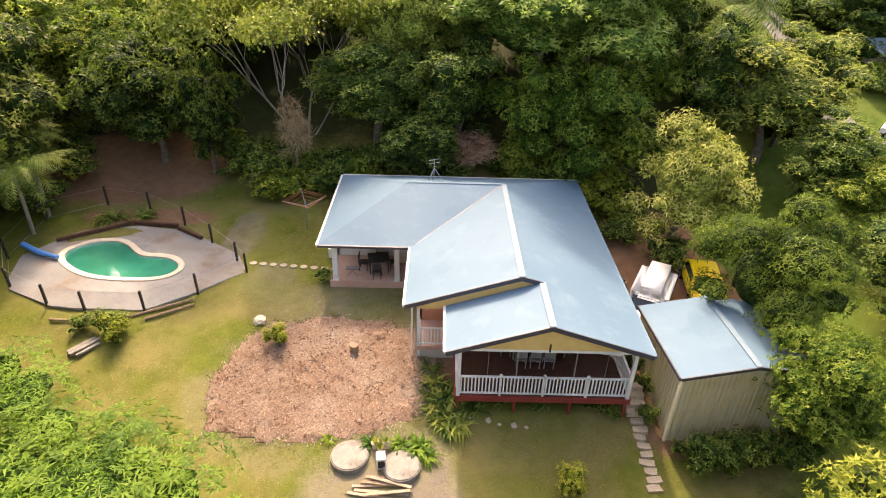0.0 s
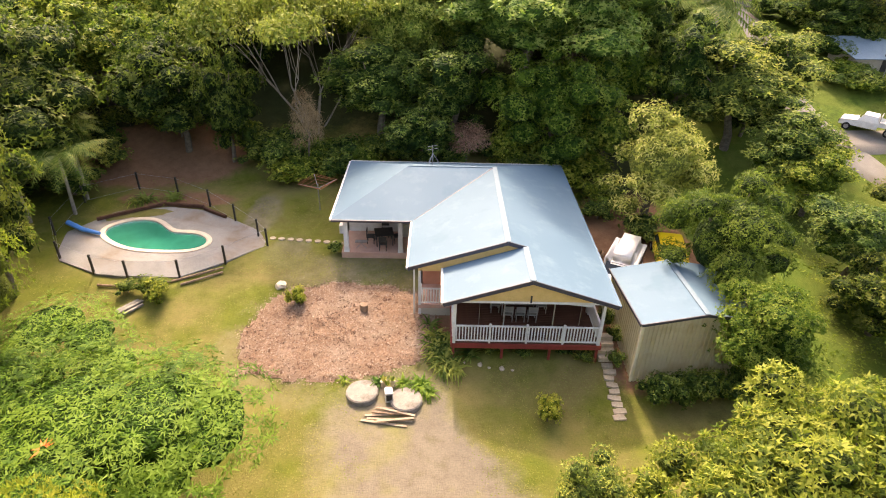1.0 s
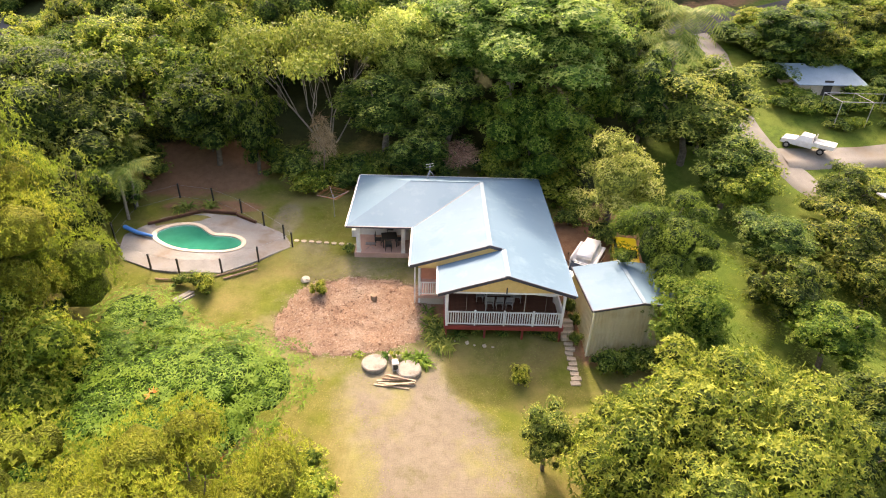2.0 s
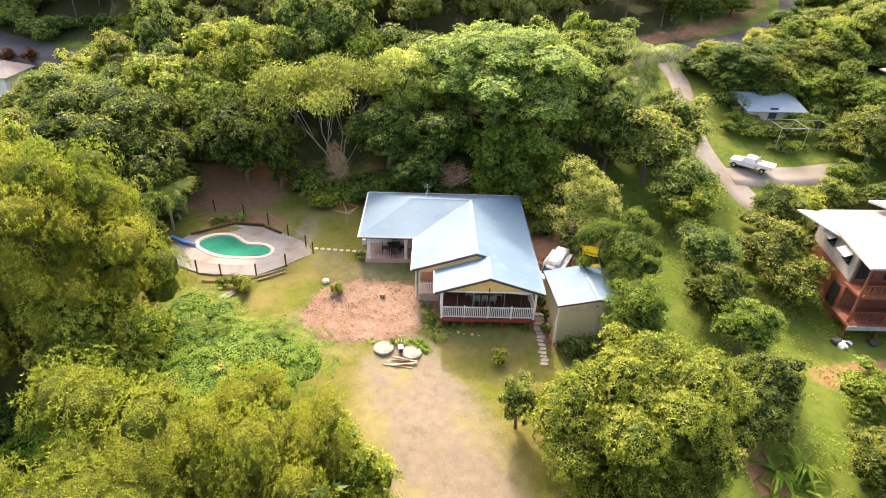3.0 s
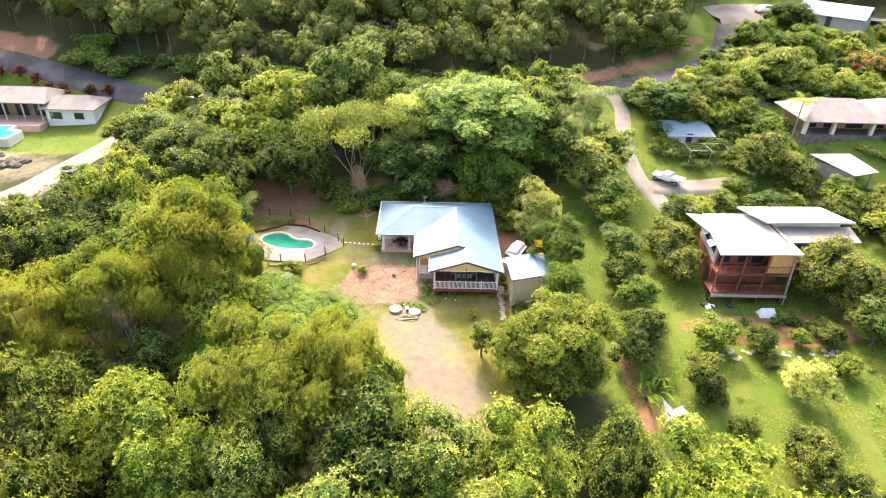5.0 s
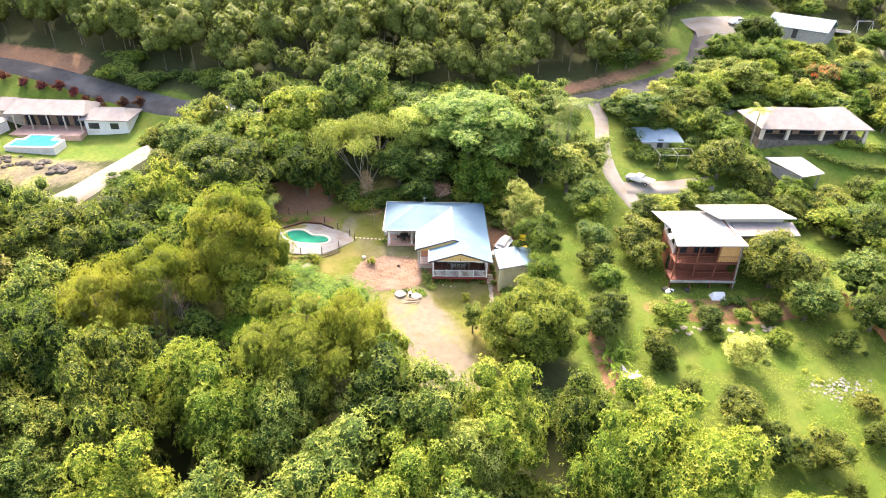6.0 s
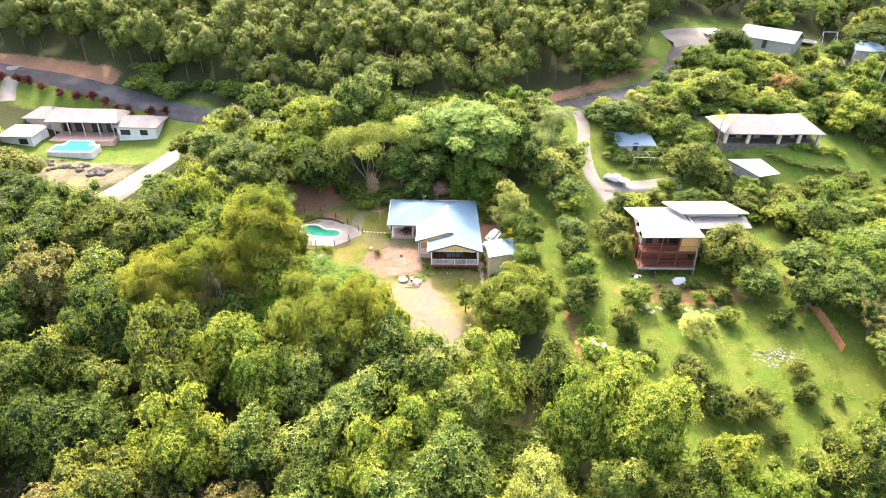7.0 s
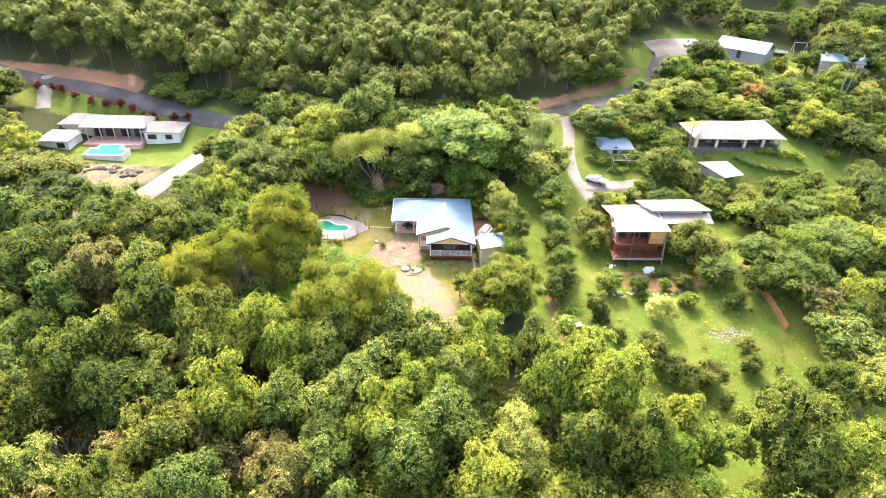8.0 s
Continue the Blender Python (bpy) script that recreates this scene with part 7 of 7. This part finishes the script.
def fill(x0, x1, y0, y1, spacing, kinds, h0, h1, rr, seed, margin=1.5):
    """Trees at uneven spacing over a rectangle, off the clearings and roads."""
    rs = random.Random(seed)
    y = y0
    while y < y1:
        x = x0
        while x < x1:
            px, py = x + rs.uniform(-0.4, 0.4) * spacing, y + rs.uniform(-0.4, 0.4) * spacing
            k, h, r = rs.choice(kinds), rs.uniform(h0, h1), rr * rs.uniform(0.8, 1.25)
            if abs(px) < 81 + 0.65 * py and not open_ground(px, py, margin) and all(math.hypot(px - a, py - b) > 0.55 * (r + c) for a, b, c in PLACED):
                tree(k, px, py, h, r)
            x += spacing
        y += spacing


fill(-66, 24, -56, -24, 6.1, ["forest", "mango", "forest", "mango", "bright", "russet"], 11, 15, 3.9, 1)
fill(24, 62, -60, -36, 6.1, ["forest", "mango", "bright"], 9, 14, 3.8, 2)
fill(-75, -36, -24, 3, 6.3, ["mango", "forest", "mango", "forest"], 11, 15, 3.9, 3)
fill(-36, -20, -24, 14, 5.8, ["mango", "forest", "mango", "forest"], 8, 11.5, 3.7, 15)
fill(-20, -8, -24, -14, 5.0, ["forest", "bright"], 6, 9, 3.0, 13)
fill(-38, 26, 14, 38, 4.6, ["forest", "mango", "forest", "bright"], 7, 11, 3.3, 4, 1.0)
fill(-100, -78, 10, 40, 5.8, ["mango", "bright", "forest"], 7, 10, 3.4, 5)
fill(-78, -38, 4, 18, 3.6, ["bright_bush", "bush"], 1.5, 3, 1.6, 16, 0.2)
fill(-47, -37, 18, 34, 4.6, ["mango", "bright"], 4, 6, 2.6, 17, 0.2)
fill(54, 100, -40, 20, 5.6, ["forest", "mango", "bright"], 6, 10, 3.6, 6)
fill(36, 110, 17, 66, 4.3, ["bright", "mango", "pale", "bright", "forest", "bright"], 3.6, 6, 2.2, 7, 0.7)
fill(-124, -90, 28, 56, 7.0, ["forest", "mango"], 7, 10, 4, 8)
fill(60, 130, 66, 100, 7, ["mango", "bright", "forest"], 5, 9, 3.6, 9)

# low growth under and before the woods behind the house and round the yard
def undergrowth(line, n, seed, spread=1.4, h=(1.2, 2.6)):
    rs = random.Random(seed)
    for i in range(n):
        t = rs.uniform(0, len(line) - 1.001)
        k = int(t)
        (ax, ay), (bx, by) = line[k], line[k + 1]
        x, y = ax + (bx - ax) * (t - k) + rs.gauss(0, spread), ay + (by - ay) * (t - k) + rs.gauss(0, spread)
        hh = rs.uniform(*h)
        tree(rs.choice(["bush", "bush", "bright_bush"]), x, y, hh, hh * rs.uniform(0.6, 0.9))


def thicket(label, lines):
    """Bushes that nobody could count, along lines of (points, number, seed, spread, heights), in one mesh."""
    V, F, M, n0 = [], [], [], 0
    source = []
    for kind, first in (("bush", 0), ("bright_bush", 2)):
        for _, me in KIT[kind][0]:
            co, tri, mi = np.empty(3 * len(me.vertices), np.float32), np.empty(len(me.loops), np.int32), np.empty(len(me.polygons), np.int32)
            me.vertices.foreach_get("co", co), me.loops.foreach_get("vertex_index", tri), me.polygons.foreach_get("material_index", mi)
            source.append((co.reshape(-1, 3), tri.reshape(-1, 3), mi + first))
    for line, n, seed, spread, h in lines:
        rs = random.Random(seed)
        for i in range(n):
            t = rs.uniform(0, len(line) - 1.001)
            k = int(t)
            (ax, ay), (bx, by) = line[k], line[k + 1]
            x, y = ax + (bx - ax) * (t - k) + rs.gauss(0, spread), ay + (by - ay) * (t - k) + rs.gauss(0, spread)
            hh, a = rs.uniform(*h), rs.uniform(0, 6.28)
            rr = hh * rs.uniform(0.6, 0.9)
            co, tri, mi = source[rs.choice((0, 1, 2, 0, 1, 2, 3, 4, 5))]
            turned = np.stack([co[:, 0] * math.cos(a) - co[:, 1] * math.sin(a), co[:, 0] * math.sin(a) + co[:, 1] * math.cos(a), co[:, 2]], -1)
            V.append(turned * np.array([rr / 1.2, rr / 1.2, hh / 2.4]) + np.array([x, y, gz(x, y)]))
            F.append(tri + n0)
            M.append(mi)
            n0 += len(co)
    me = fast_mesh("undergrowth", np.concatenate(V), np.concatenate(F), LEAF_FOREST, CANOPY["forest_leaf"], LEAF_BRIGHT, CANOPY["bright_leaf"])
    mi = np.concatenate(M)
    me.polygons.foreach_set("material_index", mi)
    return tagged(new("undergrowth", me), label, "undergrowth", kind="stuff")


undergrowth([(-14, 19.5), (-9, 18.5), (-2, 19), (6, 19), (9.5, 17)], 34, 21, 1.1)
undergrowth([(10.5, 16), (11, 12), (12, 10)], 9, 22, 0.6, (0.9, 1.8))
undergrowth([(-29, 8), (-27, 14), (-27, 20), (-22, 24.5), (-16, 22)], 18, 23, 1.2)
undergrowth([(-24, 2), (-19, 0), (-12, -3)], 8, 24, 1.0, (0.7, 1.5))

fill(-38, 28, 27, 39, 4.2, ["forest", "forest", "mango"], 8, 12, 3.2, 14, 0.6)

undergrowth([(35, 25.6), (41, 27), (47, 27.6)], 16, 28, 1.3, (0.6, 1.5))
undergrowth([(33, 31), (36, 31.4), (43, 32)], 9, 29, 0.8, (0.8, 1.6))
undergrowth([(34, -3.2), (38, -2.6), (44, -3)], 7, 30, 0.5, (0.7, 1.3))
undergrowth([(33, -9), (40, -10), (50, -12)], 9, 31, 1.2, (0.6, 1.3))
thicket("low leafy undergrowth along the edges of the road", [
    ([(-24, 37.4), (-10, 36.4), (5, 36.2), (18, 39)], 18, 25, 0.7, (2.5, 4.5)),
    ([(-70, 60.5), (-46, 53.5), (-25, 48.2), (0, 46.8), (16, 49.4)], 60, 32, 1.0, (1.6, 3.2)),
    ([(-66, 57.5), (-46, 50.8), (-25, 45.6), (0, 44.2), (16, 46.8)], 40, 26, 0.7, (1.8, 3.4))])
thicket("dense mixed shrubs round the garden shed and houses", [
    ([(33.6, 30), (36, 28.9), (40, 28.8), (44, 30), (45, 34)], 16, 33, 0.5, (1.2, 2.0)),
    ([(34, 35.5), (37, 37), (41, 37), (44.5, 35.5)], 14, 34, 0.8, (1.8, 3.0)),
    ([(50.5, 22), (51, 27), (50, 33), (52, 38)], 20, 35, 1.0, (1.6, 3.0)),
    ([(33, 40), (44, 42), (50, 40)], 24, 36, 1.6, (1.8, 3.2)),
    ([(46, 17), (54, 17), (62, 17)], 18, 37, 1.2, (1.6, 3.0)),
    ([(55, 42), (62, 43), (70, 42), (76, 38)], 26, 38, 1.4, (1.8, 3.4)),
    ([(53, 55), (66, 55), (78, 57), (88, 60)], 44, 39, 3.5, (1.8, 3.8)),
    ([(78, 34), (86, 42), (92, 52)], 24, 42, 3.0, (2.0, 3.8)),
    ([(45, 36), (47, 44), (54, 48)], 16, 43, 1.4, (1.8, 3.0))])
thicket("low growth in the gaps of the foreground woods", [
    ([(-30, -44), (-10, -46), (5, -44), (14, -40), (22, -46), (34, -46), (50, -44)], 60, 40, 3.0, (3.5, 6.0)),
    ([(-2, -30), (3, -34), (8, -33), (12, -37), (14, -26)], 30, 41, 2.0, (3.5, 6.0)),
    ([(8, -20), (14, -21), (17, -17)], 12, 44, 1.0, (2.0, 3.5))])
# red shrubs along the road
for i in range(12):
    t = i / 11
    tree("red_bush", -92 + 36 * t + R.uniform(-1, 1), 54.2 - 6.5 * t + R.uniform(-0.7, 0.7), 2.2, 0.9)


# the wooded hill beyond the road, one mass of crowns
def far_woods(seed=11):
    rs = np.random.RandomState(seed)
    M = []
    V, F, n0 = [], [], 0
    rows = []
    y = 44.0
    while y < 170:
        sp = 5.2 + (y - 44) * 0.025
        half = 100 + 0.75 * y
        for x in np.arange(-half, half, sp):
            px, py = x + rs.uniform(-0.45, 0.45) * sp, y + rs.uniform(-0.45, 0.45) * sp
            road_y = float(np.interp(px, [-120, -95, -78, -60, -45, -25, 0, 18, 31, 43, 49.5, 55, 59, 66], [68, 59, 56, 51.5, 46.5, 42, 40.5, 43.5, 47.5, 53, 57.5, 63, 78, 100]))
            if py < road_y + (5.5 if px < -70 or px > 20 else 2.6) or (px > 56 and py < 83) or open_ground(px, py, 3):
                continue
            rows.append((px, py, sp))
        y += sp * 0.85
    for px, py, sp in rows:
        near = py < 95
        edge = py < 56 + 0.02 * abs(px)
        h, r = (rs.uniform(6, 9.5) if edge else rs.uniform(9, 16)), sp * rs.uniform(0.5, 0.78)
        k, n, per, size = (10, 20, 5, 0.46) if near else (6, 7, 4, 0.95)
        base = np.array([px, py, gz(px, py)])
        mid = base + np.array([0, 0, h * 0.58])
        rad = np.array([r, r, h * 0.4])
        d = even_dirs(rs, k, -0.5)
        c = mid + d * rad * rs.uniform(0.45, 0.95, (k, 1))
        for cc in c:
            rr = r * rs.uniform(0.26, 0.58)
            form = np.array([1, 1, rs.uniform(0.8, 1.25)])
            dd = even_dirs(rs, n, -0.35)
            v, f = whorls(rs, cc + dd * rr * form * rs.uniform(0.85, 1.1, (n, 1)), dd + np.array([0, 0, 0.3]), per, size, size * 0.4, (0.0, 0.9), 0.1)
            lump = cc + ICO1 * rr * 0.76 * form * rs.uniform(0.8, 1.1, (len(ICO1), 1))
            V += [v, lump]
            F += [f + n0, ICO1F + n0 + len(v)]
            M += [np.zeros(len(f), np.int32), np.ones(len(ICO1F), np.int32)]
            n0 += len(v) + len(lump)
        V.append(mid + ICO1 * rad * 0.62)
        F.append(ICO1F + n0)
        M.append(np.ones(len(ICO1F), np.int32))
        n0 += len(ICO1)
        if near:
            w = 0.13
            sv = base + np.array([[-w, 0, -0.5], [w, 0, -0.5], [0, 0, h * 0.6], [0, -w, -0.5], [0, w, -0.5], [0, 0, h * 0.6]])
            V.append(sv)
            F.append(np.arange(6).reshape(2, 3) + n0)
            M.append(np.full(2, 2, np.int32))
            n0 += 6
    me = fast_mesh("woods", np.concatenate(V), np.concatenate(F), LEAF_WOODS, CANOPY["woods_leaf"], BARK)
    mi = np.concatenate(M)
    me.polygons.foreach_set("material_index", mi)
    me.polygons.foreach_set("use_smooth", mi == 1)
    return me


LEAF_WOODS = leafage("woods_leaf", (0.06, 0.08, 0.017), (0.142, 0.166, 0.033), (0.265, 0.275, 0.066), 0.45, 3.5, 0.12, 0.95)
tagged(new("woods", far_woods()), "dense olive-green woods on the hill beyond the road", "woods", kind="stuff")

# strap plants round the deck and lids
for x, y, s in ((-0.6, 0.6, 1.4), (-0.3, -0.1, 1.5), (-0.9, 1.4, 1.3), (0.1, -0.7, 1.4), (-0.5, -0.5, 1.4), (-1.1, 2.2, 1.1), (0.9, 0.2, 1.1), (-0.2, 1.0, 1.3), (-0.8, 0.1, 1.4), (-0.3, -0.9, 1.2), (-1.0, 0.8, 1.2)):
    tuft(x, y, s, 1, group="plants beside the deck")
for x, y, s in ((-5.0, -1.4, 0.6), (-3.4, -1.5, 0.8), (-2.2, -1.6, 0.8), (-1.4, -1.7, 1.1), (-1.1, -2.1, 0.9)):
    tuft(x, y, s, 0, group="plants by the lids")
for x, y, s in ((-20.4, 13.8, 1.7), (-18.6, 14.0, 1.6), (-20.9, 13.5, 1.3)):
    tuft(x, y, s, 1, group="plants behind the pool")
for x, y in ((20.6, -11.5), (21.6, -12.6), (22.4, -11.0), (20.2, -13.2)):
    tuft(x, y, 1.0, 0, BANANA, "banana_plant", "banana plant with broad arching leaves", "plant", "banana plants")
WEED = strap_mesh(7, 26, 0.6, LEAF_BRIGHT)
for i in range(90):
    x, y = R.uniform(29, 58), R.uniform(-32, 2)
    if oval(np.array(x), np.array(y), 44, -14, 15, 19, 0.05) > 0.5:
        tuft(x, y, R.uniform(0.6, 1.4), 0, WEED, "grass_clump", "clump of long bright green grass on the lawn", "grass", "grass clumps in the orchard")
palm(-24.2, 12.0, 0.8, label="arching feather-leaved palm beside the pool")
palm(-26.1, 16.2, 0.85, label="arching feather-leaved palm beside the pool")
palm(-24.4, 14.0, 0.7, label="arching feather-leaved palm beside the pool")
palm(-26.5, 11.0, 0.8, label="arching feather-leaved palm beside the pool")
palm(53.2, 29.5, 0.8, 1)
for x, y in ((62, 26.5), (63.4, 25.7), (65, 25.1), (66.7, 24.7), (68.4, 24.4), (70, 24.3), (71.6, 24.3), (73.2, 24.5), (74.6, 24.7), (76, 25)):
    tree("bush", x, y, 1.1, 1.1)
for i in range(7):
    tree("bright_bush", 68 + 1.4 * i, 28.2 + 0.4 * math.sin(i * 1.7), 1.5, 0.9)
tree("flame", 75.4, 50.2, 5.5, 3.4)
tree("mango", 107, 74, 11, 6.0)
tree("dry", -10.0, 17.6, 7.0, 1.0)
tree("dry", 1.2, 19.2, 3.5, 1.5)
# hedge before the shed
for i in range(6):
    tree("bush", 9.4 + i * 0.85, -1.9 + 0.06 * i, 2.1, 0.85)
for x, y, h, r in ((8.0, 1.2, 1.4, 0.5), (8.0, -0.1, 1.2, 0.45), (7.9, 2.4, 1.4, 0.5), (-6.8, 8.2, 0.9, 0.5), (2.0, 0.5, 0.7, 0.5), (3.4, 0.4, 0.6, 0.5), (5.4, 0.5, 0.7, 0.6), (6.4, 0.2, 0.7, 0.5), (-16.2, 4.2, 1.3, 0.8), (-17.6, 4.4, 0.9, 0.6)):
    tree("bush", x, y, h, r)


# short grass and weeds over the lawns
def grass(seed=31):
    rs = np.random.RandomState(seed)
    n = 90000
    x, y = rs.uniform(-24, 9, n), rs.uniform(-20, 17, n)
    keep = (oval(x, y, -8, 5, 18, 13, 0.2) + oval(x, y, 0.5, -9, 7.5, 11, 0.2)) > rs.uniform(0.05, 1, n)
    keep &= ~((x > -6.9) & (y > 7.4)) & ~((x > -1.9) & (y > -0.2)) & ~((x < -11) & (oval(x, y, -17.5, 9.2, 6.6, 3.8, 0.1) > 0)) & (band(x, y, DRIVE_LINE, 1.8, 2.5) < rs.uniform(0.2, 1.0, n))
    keep &= np.array([not inside(a, b, BED) for a, b in zip(x, y)])
    keep &= np.array([noise.noise(Vector((a * 0.5, b * 0.5, 9))) > -0.15 for a, b in zip(x, y)])
    x, y = x[keep], y[keep]
    p = np.stack([x, y, ground_z(x, y) + 0.035], -1)
    v, f = leaves(rs, p, 0.5 * rs.normal(size=p.shape) + np.array([0, -0.2, 1.6]), 0.085, 0.035, 0.1, 0.0)
    return fast_mesh("grass", v, f, GRASS)


def orchard_grass(seed=33):
    rs = np.random.RandomState(seed)
    m = 60000
    x, y = rs.uniform(16, 62, m), rs.uniform(-34, 18, m)
    keep = (oval(x, y, 44, -14, 19, 26, 0.1) + oval(x, y, 22, 4, 7, 18, 0.1) > 0.5)
    keep &= np.array([noise.noise(Vector((a * 0.35, b * 0.35, 3))) > -0.05 for a, b in zip(x, y)])
    x, y = x[keep], y[keep]
    p = np.stack([x, y, ground_z(x, y) + 0.08], -1)
    v, f = leaves(rs, p, 0.4 * rs.normal(size=p.shape) + np.array([0, -0.3, 1.2]), 0.24, 0.1, 0.1, 0.0)
    return fast_mesh("orchard_grass", v, f, GRASS_LUSH)


GRASS = foliage("grass_blade", (0.095, 0.12, 0.014), (0.16, 0.175, 0.028), (0.25, 0.23, 0.07), 0.3, 0.5)
GRASS_LUSH = foliage("lush_grass_blade", (0.08, 0.14, 0.014), (0.13, 0.2, 0.022), (0.19, 0.26, 0.04), 0.3, 0.5)
tagged(new("grass", grass()), "short dry olive-green grass tufts over the lawn", "grass", kind="stuff")
tagged(new("orchard_grass", orchard_grass()), "lush bright green grass between the orchard trees", "grass", kind="stuff")
